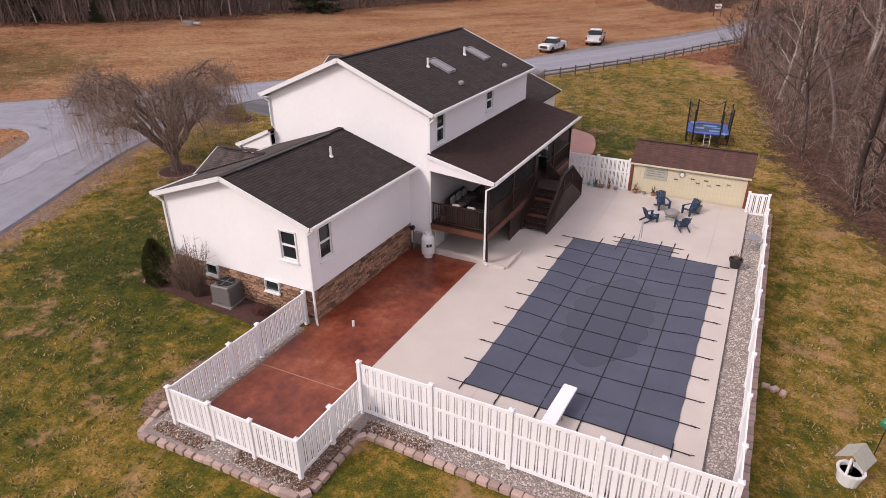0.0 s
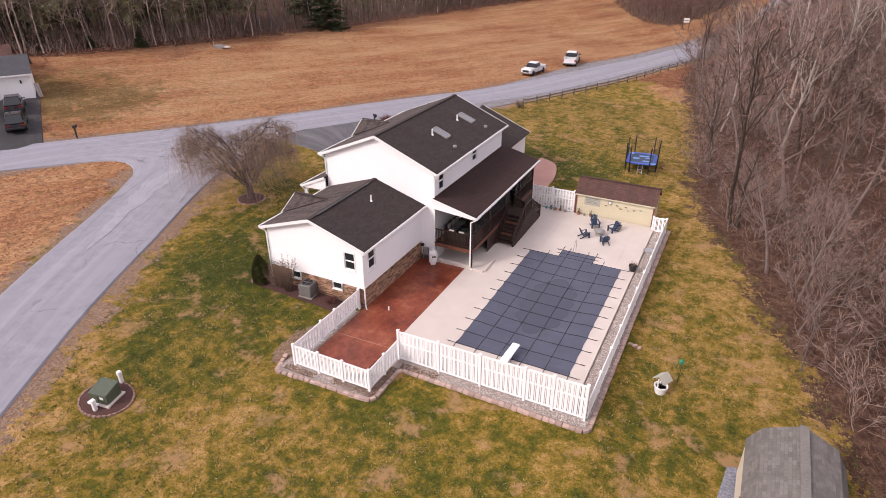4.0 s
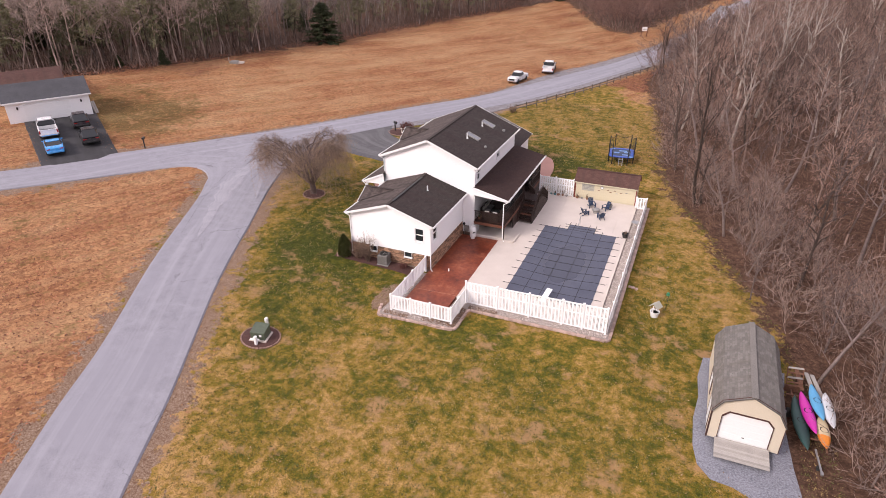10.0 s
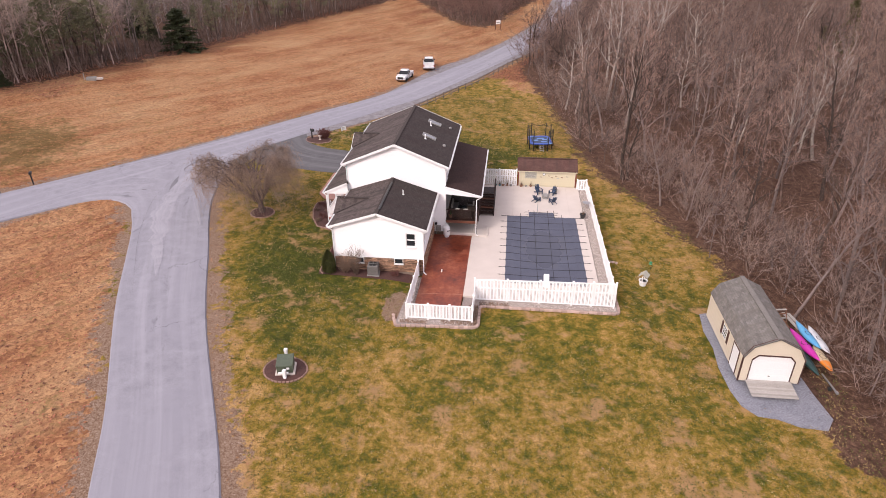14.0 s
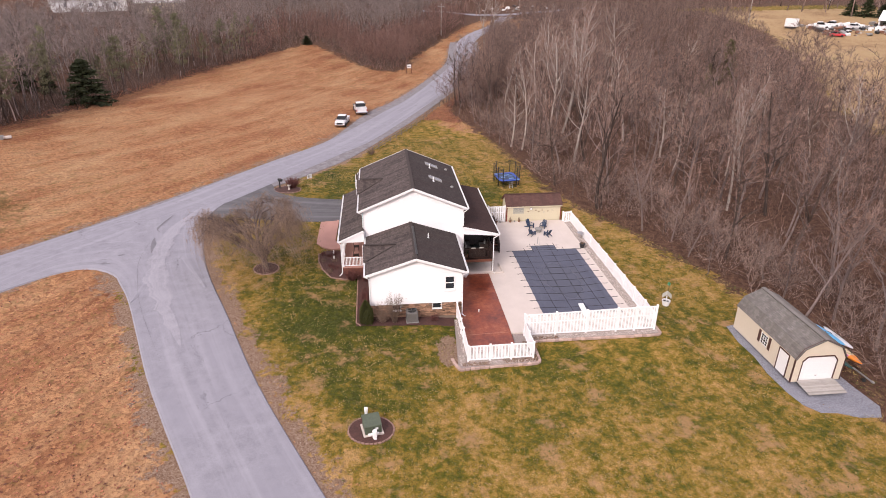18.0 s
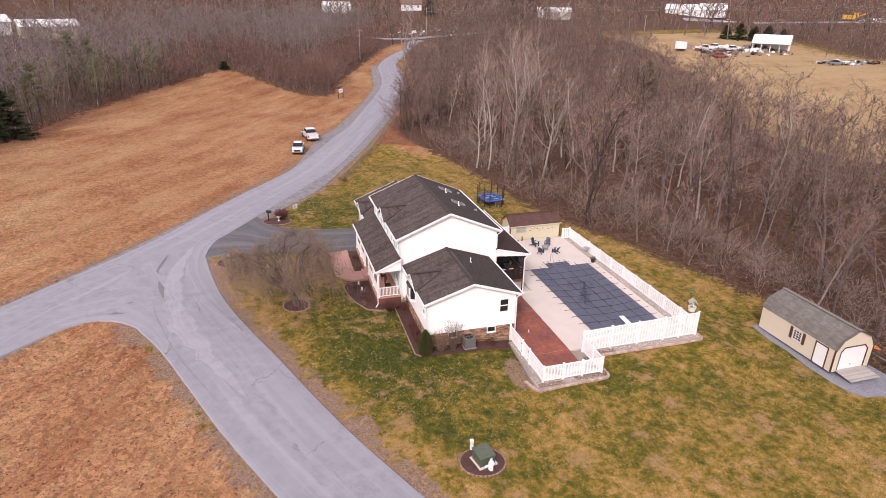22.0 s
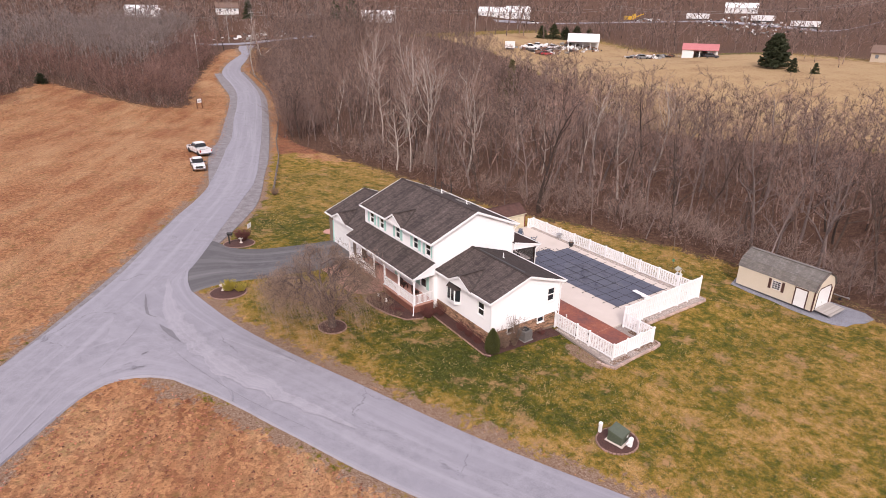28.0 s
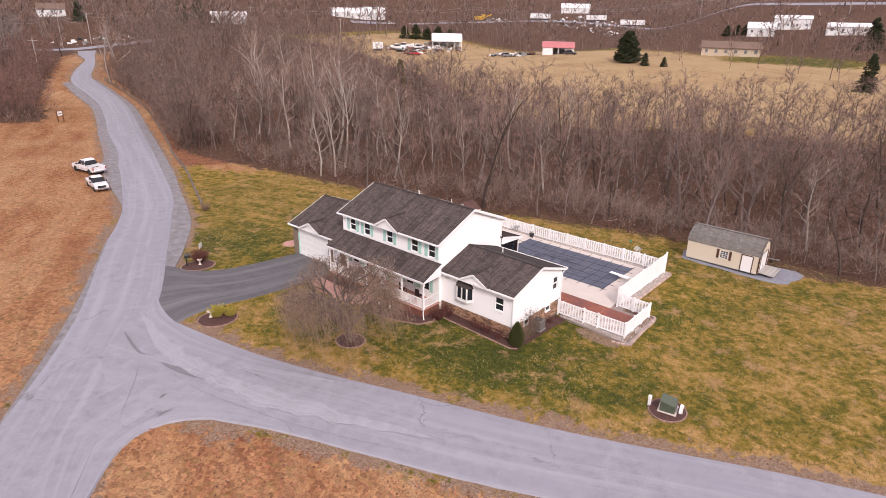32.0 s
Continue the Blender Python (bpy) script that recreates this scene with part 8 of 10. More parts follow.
# ---- shrubs and beds ----
def drape(name, outline, lift, material, label, category="flower bed"):
    """A bed laid on the land, mounded a little, with a buried skirt."""
    bm = bmesh.new()
    c = sum((Vector(p) for p in outline), Vector((0, 0))) / len(outline)
    rings = []
    for s, up in ((1.0, -0.15), (1.0, lift * 0.6), (0.85, lift), (0.5, lift * 1.3)):
        rings.append([(c.x + (x - c.x) * s, c.y + (y - c.y) * s, lz(c.x + (x - c.x) * s, c.y + (y - c.y) * s) + up) for x, y in outline])
    loft(bm, rings)
    bmesh.ops.recalc_face_normals(bm, faces=bm.faces[:])
    return tagged(part(name, bm, material), label, category, kind="structure")


def border(outline, label, close=True, size=0.16, mat=None):
    """Small edging bricks set end to end round a bed."""
    ob = tagged(new("bed_border"), label, "edging", kind="structure")
    me = bpy.data.meshes.new("brick")
    boxes((-size * 0.62, size * 0.62, -0.05, 0.05, -0.08, 0.09), bevel=0.014).to_mesh(me)
    me.materials.append(mat or BED_BRICK)
    pts = [Vector(p) for p in outline]
    for a, b in zip(pts, pts[1:] + (pts[:1] if close else [])):
        n = max(1, round((b - a).length / (size * 1.3)))
        for i in range(n):
            p = a.lerp(b, (i + 0.5) / n)
            o = mesh_part("brick", me, None, ob)
            o.matrix_basis = pose(p.x, p.y, lz(p.x, p.y), 0, 0, math.degrees(math.atan2(b.y - a.y, b.x - a.x)) + rg.uniform(-4, 4))
    return ob


bm = bmesh.new()
for r in (rect(-12.75, -4.95, 2.15, 3.45), rect(-12.75, -11.5, 3.46, 10.3)):
    n = 14
    xs, ys = np.linspace(r[0][0], r[2][0], n), np.linspace(r[0][1], r[2][1], n)
    rows = [[(x, y, lz(x, y) + 0.045 + 0.02 * math.sin(5 * x + 3 * y)) for x in xs] for y in ys]
    loft(bm, rows, close=False, caps=False)
tagged(part("flower_bed", bm, MULCH), "dark brown mulch bed along the wing of the house", "flower bed", kind="structure")
border([(-12.75, 10.3), (-12.75, 2.6), (-12.4, 2.2)], "pink brick edging of the mulch bed", False)
PORCH_BED = [(-14.15, 15.3), (-15.7, 15.3), (-16.5, 14.5), (-16.4, 13.0), (-15.9, 11.3), (-15.1, 9.9), (-13.8, 9.5), (-12.8, 10.2), (-14.1, 10.5)]
drape("flower_bed", PORCH_BED, 0.08, MULCH, "dark mulch bed in front of the porch")
border(PORCH_BED[1:8], "pink brick edging of the porch bed", False)
drape("flower_bed", [(-14.15, 17.6), (-14.95, 17.6), (-14.95, 22.6), (-14.15, 22.6)], 0.06, MULCH, "dark mulch bed between porch and walk")


def ring_bed(x, y, rx, ry, label):
    pts = [(x + rx * math.cos(a), y + ry * math.sin(a)) for a in np.linspace(0, 2 * math.pi, 18)[:-1]]
    drape("flower_bed", pts, 0.08, MULCH, label)
    border(pts, "pink brick edging round a bed")


ring_bed(-20.9, 11.6, 1.1, 1.1, "round mulch bed below the weeping tree")
ring_bed(-26.1, 21.4, 1.55, 1.35, "oval mulch bed beside the driveway")
ring_bed(-21.6, 32.7, 1.6, 1.3, "oval mulch bed at the mailbox")
ring_bed(-11.6, -9.3, 1.4, 1.2, "mulch bed round the transformer")
slab("front_walk", [(-14.3, 15.5), (-14.3, 17.25), (-15.1, 17.35), (-15.0, 22.9), (-16.9, 23.1), (-16.9, 16.9), (-16.2, 15.9), (-15.4, 15.4)], 0.2, lz(-15.8, 19) + 0.10, WALK, "pink concrete walk from porch to driveway")


def shrub(name, x, y, h, r, n, material, label, seed, up=1.0, width=0.012):
    g = random.Random(seed)
    thick, thin = [], []
    for k in range(n):
        a, q = g.uniform(0, 6.28), g.uniform(0.2, 1)
        p = Vector((0.12 * math.cos(a), 0.12 * math.sin(a), -0.1))
        e = Vector((r * q * math.cos(a), r * q * math.sin(a), h * g.uniform(0.6, 1.05) * (1 - 0.3 * q * (1 - up))))
        m = p.lerp(e, 0.5) + Vector((g.gauss(0, 0.08), g.gauss(0, 0.08), 0.05))
        thick += [(p, m, width, width * 0.7), (m, e, width * 0.7, width * 0.3)]
        for _ in range(9):
            s = p.lerp(e, g.uniform(0.3, 1))
            thin.append((s, s + Vector((g.gauss(0, 1), g.gauss(0, 1), g.gauss(0.6, 0.6))).normalized() * g.uniform(0.1, 0.4) * h * 0.5, width * 0.7, 0))
    V, F, cut = skin(thick, thin, 3)
    ob = thing(name, x, y, lz(x, y) + 0.03, label=label, category="shrub")
    mesh_part("twig_crown", tri_mesh("twig_crown", V, F, material), None, ob)
    return ob


shrub("bare_shrub", -9.75, 2.6, 2.5, 0.8, 70, BRUSH, "tall bare twiggy shrub in front of the stone wall", 1, width=0.011)
shrub("bare_shrub", -10.7, 2.75, 1.7, 1.0, 90, BRUSH, "spreading bare shrub in front of the stone wall", 2, 0.5, width=0.010)
shrub("barberry", -6.6, 2.9, 0.6, 0.5, 40, RED_BRUSH, "low dark red leafless barberry beside the fence", 3, 0.4)
for k, y in enumerate((4.2, 5.3, 6.4, 9.3, 9.9)):
    shrub("barberry", -12.1, y, 0.95, 0.65, 52, RED_BRUSH, "low dark red leafless barberry along the wing", 10 + k, 0.4)
for k, (x, y) in enumerate(((-14.8, 11.4), (-14.9, 12.9), (-14.8, 14.4), (-14.5, 18.6), (-14.5, 20.6))):
    shrub("low_shrub", x, y, 0.5, 0.45, 30, BRUSH if k % 2 else RED_BRUSH, "small leafless shrub in the porch bed", 30 + k, 0.4)
shrub("yellow_shrub", -25.9, 21.7, 1.0, 0.75, 130, YELLOW_SHRUB, "yellow-green shrub in the driveway bed", 50, 0.6, 0.035)
shrub("yellow_shrub", -25.1, 21.2, 0.7, 0.6, 100, YELLOW_SHRUB, "small yellow-green grass clump in the driveway bed", 51, 0.6, 0.02)
shrub("red_shrub", -21.0, 33.4, 1.35, 1.1, 220, RED_BRUSH, "round leafless reddish shrub at the mailbox", 52, 0.6, 0.02)
shrub("barberry", -13.2, 9.5, 1.0, 0.85, 150, RED_BRUSH, "dense dark red leafless barberry at the porch corner", 54, 0.5, 0.018)
for k, (x, y) in enumerate(((-15.5, 13.9), (-15.9, 12.9), (-15.2, 11.9), (-15.3, 10.8), (-16.0, 14.3))):
    shrub("low_shrub", x, y, 0.42, 0.38, 40, BRUSH if k % 2 else RED_BRUSH, "small leafless shrub in the porch bed", 60 + k, 0.4)
shrub("roadside_bush", -11.6, 49.4, 1.1, 0.9, 60, BRUSH, "bare bush at the end of the rail fence", 53, 0.7, 0.016)


def arborvitae(x, y, h, r, seed, label):
    g = random.Random(seed)
    V, F = [], []
    for k in range(2600):
        t = g.random() ** 0.8
        rad = r * math.sin(min(1, (1 - t) * 1.55 + 0.02) * math.pi / 2) * g.uniform(0.75, 1.05)
        a = g.uniform(0, 6.28)
        p = Vector((rad * math.cos(a), rad * math.sin(a), h * t))
        n = Vector((math.cos(a), math.sin(a), 0.7))
        u = n.cross(Vector((g.gauss(0, 1), g.gauss(0, 1), g.gauss(0, 1)))).normalized() * 0.05
        b = len(V)
        V += [p + u, p - u, p + n.normalized() * 0.11 + Vector((0, 0, 0.05))]
        F.append((b, b + 1, b + 2))
    ob = thing("arborvitae", x, y, lz(x, y) + 0.02, label=label, category="shrub")
    part("core", turned(bmesh.new(), [(r * 0.55, 0.0), (r * 0.82, h * 0.25), (r * 0.62, h * 0.6), (r * 0.3, h * 0.85), (0.03, h * 0.98)], 12), ARBOR, ob)
    mesh_part("foliage", tri_mesh("foliage", np.array([tuple(v) for v in V]), np.array(F), ARBOR), None, ob)


arborvitae(-11.95, 2.6, 1.95, 0.5, 3, "clipped green conical arborvitae at the house corner")
arborvitae(-11.0, 31.0, 2.3, 0.38, 4, "narrow green conifer beside the garage")

# ---- fallen leaves ----


def leaves(name, n, ok, x0, x1, y0, y1, size, material, label, seed, lift=0.03):
    r = np.random.default_rng(seed)
    x, y = r.uniform(x0, x1, n * 3), r.uniform(y0, y1, n * 3)
    keep = ok(x, y)
    x, y = x[keep][:n], y[keep][:n]
    z = land(x, y) + lift
    a = r.uniform(0, 6.28, len(x))
    s = size * r.uniform(0.5, 1.3, len(x))
    V = np.empty((len(x), 4, 3))
    for k in range(4):
        t = a + k * 1.5708
        V[:, k, 0] = x + s * np.cos(t) * (1 if k % 2 else 0.6)
        V[:, k, 1] = y + s * np.sin(t) * (1 if k % 2 else 0.6)
        V[:, k, 2] = z + r.uniform(-0.02, 0.07, len(x))
    idx = np.arange(len(x))[:, None] * 4
    F = np.concatenate([idx + np.array([0, 1, 2]), idx + np.array([0, 2, 3])], 0)
    return tagged(mesh_part(name, tri_mesh(name, V.reshape(-1, 3), F, material), None), label, "leaves", kind="stuff")


LEAF_O = island_vary(surface("orange_leaves", (0.30, 0.125, 0.055), (0.47, 0.25, 0.12), 2, 0.3, 0.85, 0), 0.3, 1.25)
LEAF_P = island_vary(surface("pale_leaves", (0.30, 0.19, 0.11), (0.46, 0.32, 0.20), 2, 0.3, 0.85, 0), 0.5, 1.2)
LEAF_R = island_vary(surface("red_brown_leaves", (0.20, 0.062, 0.035), (0.40, 0.16, 0.085), 2, 0.3, 0.85, 0), 0.3, 1.4)
LEAF_D = island_vary(surface("dark_litter", (0.09, 0.042, 0.026), (0.20, 0.105, 0.062), 2, 0.3, 0.9, 0), 0.3, 1.5)
leaves("fallen_leaves", 70000, lambda x, y: (side_of(ROAD_W, x, y) < -1.2) & (side_of(WEST_WOOD, x, y) > -2), -90, 8, -10, 150, 0.075, LEAF_O, "orange-brown fallen leaves on the field", 61, 0.06)
leaves("fallen_leaves", 15000, lambda x, y: (side_of(SIDE_W, x, y) < -0.8) & (side_of(ROAD_E, x, y) > 1.0) & (y < 14), -60, -8, -40, 14, 0.085, LEAF_R, "orange-brown fallen leaves on the verge field", 62)
leaves("fallen_leaves", 9000, lambda x, y: (side_of(WOOD_EDGE, x, y) > -2.5) & (side_of(WOOD_EDGE, x, y) < 20), 0, 50, -34, 100, 0.06, LEAF_D, "brown leaf litter along the woods' edge", 63)
leaves("fallen_leaves", 700, lambda x, y: (side_of(WOOD_EDGE, x, y) < 0) & (side_of(SIDE_E, x, y) > 1) & (side_of(ROAD_E, x, y) > 2) & ((x < -13) | (x > 11) | (y < -4.5) | (y > 31)), -30, 24, -34, 90, 0.055, LEAF_P, "pale fallen leaves on the lawn", 64)
leaves("fallen_leaves", 1800, lambda x, y: (np.abs(side_of(SIDE_E, x, y) - 1.0) < 0.9), -30, 4, -40, 26, 0.08, LEAF_O, "brown leaves along the road's verge", 65)

leaves("fallen_leaves", 42000, lambda x, y: between(-3, side_of(WEST_WOOD, x, y), 11) & (side_of(WEST_WOOD, x, y) < 11 * lumps(x, y, 5, 2) ** 2), -112, -20, 0, 150, 0.16, LEAF_R, "red-brown leaf litter along the field's edge", 66, 0.09)

leaves("fallen_leaves", 9000, lambda x, y: (side_of(ROAD_E, x, y) > 3.2) & (side_of(WOOD_EDGE, x, y) < 0.5) & (y > 70 + 14 * lumps(x, y, 4, 7)), -8, 14, 66, 100, 0.12, LEAF_R, "rust-red leaves in the corner between fence and woods", 67, 0.05)

slab("garden_pad", [(-11.4 + 1.0 * math.cos(a), 32.0 + 0.9 * math.sin(a)) for a in np.linspace(0, 6.0, 14)], -0.2, lz(-11.4, 32.0) + 0.06, WALK, "round pink paved pad beside the garage")


# ---- storage shed with a gambrel roof ----
store = thing("storage_shed", 18.9, -3.4, -0.5, label="beige gambrel storage shed with grey shingles and white roll-up door", category="shed")
mark = set(bpy.data.objects)
AX0, AX1, AY0, AY1, AZ = 17.10, 20.75, -7.0, 0.25, -0.5
MID = (AX0 + AX1) / 2
PROF = [(AX0, AZ), (AX0, 1.38), (AX0 + 0.45, 2.18), (MID, 2.86), (AX1 - 0.45, 2.18), (AX1, 1.38), (AX1, AZ)]
DOOR = [(MID - 1.28, AZ), (MID - 1.28, 1.15), (MID - 0.95, 1.52), (MID + 0.95, 1.52), (MID + 1.28, 1.15), (MID + 1.28, AZ)]
for y0, y1, name in ((AY1 - 0.08, AY1, "back_wall"),):
    bm = bmesh.new()
    loft(bm, [[(x, y, z) for x, z in PROF] for y in (y0, y1)])
    bmesh.ops.recalc_face_normals(bm, faces=bm.faces[:])
    part(name, bm, SHED_BEIGE, store)
bm = bmesh.new()
for y in (AY0, AY0 + 0.08):
    out = [bm.verts.new((x, y, z)) for x, z in PROF]
    inn = [bm.verts.new((x, y, z)) for x, z in DOOR]
    bm.faces.new((out[0], out[1], inn[1], inn[0]))
    bm.faces.new((out[1], out[2], inn[2], inn[1]))
    bm.faces.new((out[2], out[3], out[4], inn[3], inn[2]))
    bm.faces.new((out[4], out[5], inn[4], inn[3]))
    bm.faces.new((out[5], out[6], inn[5], inn[4]))
part("front_wall", bm, SHED_BEIGE, store)
part("side_wall", boxes((AX0, AX0 + 0.08, AY0 + 0.08, AY1 - 0.08, AZ, 1.38)), SHED_BEIGE, store)
part("side_wall", boxes((AX1 - 0.08, AX1, AY0 + 0.08, AY1 - 0.08, AZ, 1.38)), SHED_BEIGE, store)
for k in range(28):
    y = AY0 + 0.2 + k * 0.25
    part("batten_groove", boxes((AX0 - 0.006, AX0, y, y + 0.235, AZ + 0.02, 1.36)), SHED_BEIGE, store)
door = part("roll_up_door", prism(bmesh.new(), [(x, z) for x, z in DOOR], -0.02, 0.02), WHITE_TRIM, store, "white overhead door with clipped top corners")
door.matrix_basis = pose(0, AY0 + 0.06, 0, 90, 0, 0)
for k in range(1, 4):
    part("door_seam", boxes((MID - 1.25, MID + 1.25, AY0 + 0.034, AY0 + 0.042, AZ + 0.5 * k, AZ + 0.5 * k + 0.008)), WHITE_TRIM, store)
part("door_handle", boxes((MID - 0.06, MID + 0.06, AY0 + 0.0, AY0 + 0.04, AZ + 0.42, AZ + 0.46), bevel=0.008), DARK_TRIM, store)
bm = bmesh.new()
for (x0, z0), (x1, z1) in zip(DOOR, DOOR[1:]):
    beam((x0, AY0 - 0.012, z0), (x1, AY0 - 0.012, z1), 0.03, 0.09, bm)
part("door_trim", bm, BROWN_TRIM, store)
bm = bmesh.new()
for (x0, z0), (x1, z1) in zip(PROF, PROF[1:]):
    beam((x0, AY0 - 0.012, z0), (x1, AY0 - 0.012, z1), 0.03, 0.11, bm)
part("edge_trim", bm, BROWN_TRIM, store)
for a, b in ((PROF[1], PROF[2]), (PROF[2], PROF[3]), (PROF[5], PROF[4]), (PROF[4], PROF[3])):
    if a is PROF[1] or a is PROF[2]:
        roof_plane((a[0] - 0.03, AY1 + 0.12, a[1]), (a[0] - 0.03, AY0 - 0.12, a[1]), (b[0], AY0 - 0.12, b[1] + 0.02), (b[0], AY1 + 0.12, b[1] + 0.02), SHINGLE_GREY, store, thick=0.05)
    else:
        roof_plane((a[0] + 0.03, AY0 - 0.12, a[1]), (a[0] + 0.03, AY1 + 0.12, a[1]), (b[0], AY1 + 0.12, b[1] + 0.02), (b[0], AY0 - 0.12, b[1] + 0.02), SHINGLE_GREY, store, thick=0.05)
part("ridge_vent", beam((MID, AY0 - 0.12, 2.90), (MID, AY1 + 0.12, 2.90), 0.34, 0.035), surface("grey_ridge_vent", (0.12, 0.11, 0.10), (0.24, 0.22, 0.20), 12, 1, 0.9, 0.2), store, "grey-brown ridge vent strip")
part("side_door", boxes((AX0 - 0.03, AX0 + 0.01, -6.35, -5.35, AZ + 0.03, 1.22), bevel=0.006), WHITE_TRIM, store, "white side door")
part("door_trim", boxes((AX0 - 0.035, AX0, -6.45, -6.35, AZ, 1.32), (AX0 - 0.035, AX0, -5.35, -5.25, AZ, 1.32), (AX0 - 0.035, AX0, -6.35, -5.35, 1.22, 1.32)), BROWN_TRIM, store)
part("corner_trim", boxes((AX0 - 0.03, AX0 + 0.06, AY0 - 0.02, AY0 + 0.06, AZ, 1.36)), BROWN_TRIM, store)
part("window_pane", boxes((AX0 - 0.022, AX0 - 0.008, -3.95, -3.2, 0.35, 1.15)), GLASS, store, "dark window pane")
for k in range(4):
    part("glazing_bar", boxes((AX0 - 0.036, AX0 - 0.02, -3.97 + 0.25 * k, -3.93 + 0.25 * k, 0.33, 1.17)), WHITE_TRIM, store)
for k in range(5):
    part("glazing_bar", boxes((AX0 - 0.034, AX0 - 0.02, -3.95, -3.2, 0.33 + 0.2 * k, 0.37 + 0.2 * k)), WHITE_TRIM, store)
for y in (-4.32, -3.08):
    part("shutter", boxes((AX0 - 0.045, AX0 - 0.01, y, y + 0.25, 0.25, 1.25), bevel=0.006), BROWN_TRIM, store, "dark brown board shutter")
for k in range(10):
    y0, y1 = AY0 - 0.02 - 0.145 * k, AY0 - 0.158 - 0.145 * k
    z0, z1 = AZ + 0.12 - 0.011 * k, AZ + 0.109 - 0.011 * k
    bm = bmesh.new()
    loft(bm, [[(x, y0, z0), (x, y1, z1), (x, y1, z1 - 0.045), (x, y0, z0 - 0.045)] for x in (MID - 1.38, MID + 1.38)])
    bmesh.ops.recalc_face_normals(bm, faces=bm.faces[:])
    part("ramp_plank", bm, GREY_WOOD, store)
own(store, mark)
drape("gravel_pad", [(16.7, 0.5), (16.45, -1.6), (16.6, -3.5), (16.4, -5.6), (16.5, -7.8), (16.8, -9.1), (17.5, -9.9), (18.6, -10.0), (19.7, -10.5), (21.2, -10.6), (21.9, -9.6), (21.6, -7.5), (21.3, -4.0), (21.6, 0.9), (19.0, 1.2)], 0.05, BLUE_GRAVEL, "blue-grey gravel pad round the storage shed", "gravel")

# ---- boats on a trailer beside the shed ----
trailer = thing("boat_trailer", 22.5, -3.6, lz(22.5, -3.6), 4, "small rusty boat trailer at the woods' edge", "trailer")
for x in (-0.55, 0.55):
    part("rail", boxes((x - 0.04, x + 0.04, -2.4, 2.6, 0.42, 0.5)), RUST, trailer)
for y in (-1.6, 0.2, 2.0):
    part("crossbar", boxes((-0.9, 0.9, y - 0.04, y + 0.04, 0.5, 0.56)), RUST, trailer)
part("tongue", boxes((-0.04, 0.04, -4.0, -2.3, 0.4, 0.48)), STEEL, trailer)
part("coupler", boxes((-0.07, 0.07, -4.2, -3.95, 0.38, 0.52), bevel=0.02), STEEL, trailer)
for x in (-0.95, 0.95):
    wheel = part("wheel", rod(bmesh.new(), (x - 0.09, 0.6, 0.28), (x + 0.09, 0.6, 0.28), 0.28, sides=20), RUBBER, trailer)
    part("hub", rod(bmesh.new(), (x - 0.1, 0.6, 0.28), (x + 0.1, 0.6, 0.28), 0.12, sides=14), STEEL, wheel)
part("jack_wheel", rod(bmesh.new(), (-0.05, -3.4, 0.14), (0.05, -3.4, 0.14), 0.14, sides=16), RUBBER, trailer)


rack = thing("tipped_frame", 21.95, -0.7, lz(21.95, -0.7), 10, "dark rusty metal frame standing on the trailer", "frame")
for x in (-0.45, 0.45):
    part("upright", beam((x, 0, 0.45), (x, 0.5, 1.5), 0.05, 0.05), RUST, rack)
for k in range(4):
    part("rung", beam((-0.45, 0.08 + 0.13 * k, 0.62 + 0.27 * k), (0.45, 0.08 + 0.13 * k, 0.62 + 0.27 * k), 0.16, 0.03), GREY_WOOD if k % 2 else RUST, rack)
part("foot", boxes((-0.5, 0.5, -0.08, 0.08, 0.0, 0.46)), RUST, rack)


def kayak(x, y, z, rz, ln, w, m, label, tilt=0, m2=None, name="kayak"):
    ob = thing(name, x, y, z, rz, label, "boat", "boats on the trailer")
    ob.rotation_euler.y = radians(tilt)
    rings = []
    for i in range(15):
        t = i / 14
        f = max(0.03, math.sin(math.pi * t) ** 0.7)
        zz = 0.10 * (2 * t - 1) ** 2
        hw, hd = w / 2 * f, 0.17 * f + 0.02
        rings.append([(hw * math.cos(a), (t - 0.5) * ln, zz + (0.16 if math.sin(a) > 0 else 0.2) * 0 + hd * math.sin(a) + 0.2) for a in np.linspace(0, 2 * math.pi, 13)[:-1]])
    hull = smooth(part("hull", loft(bmesh.new(), rings), m, ob))
    if m2:
        hull.data.materials.append(m2)
        for p in hull.data.polygons:
            if p.center.y < -ln * 0.12:
                p.material_index = 1
    part("cockpit_rim", turned(bmesh.new(), [(0.2, 0.36), (0.23, 0.38), (0.21, 0.39), (0.17, 0.36)], 16), RUBBER, ob)
    part("cockpit", rod(bmesh.new(), (0, 0, 0.33), (0, 0, 0.365), 0.18, sides=14), RUBBER, ob)
    for s in (-0.36, 0.36):
        part("hatch", turned(bmesh.new(), [(0.11, 0.31), (0.11, 0.345), (0.02, 0.355)], 12, (0, s * ln * 0.75, 0)), RUBBER, ob)
    return ob


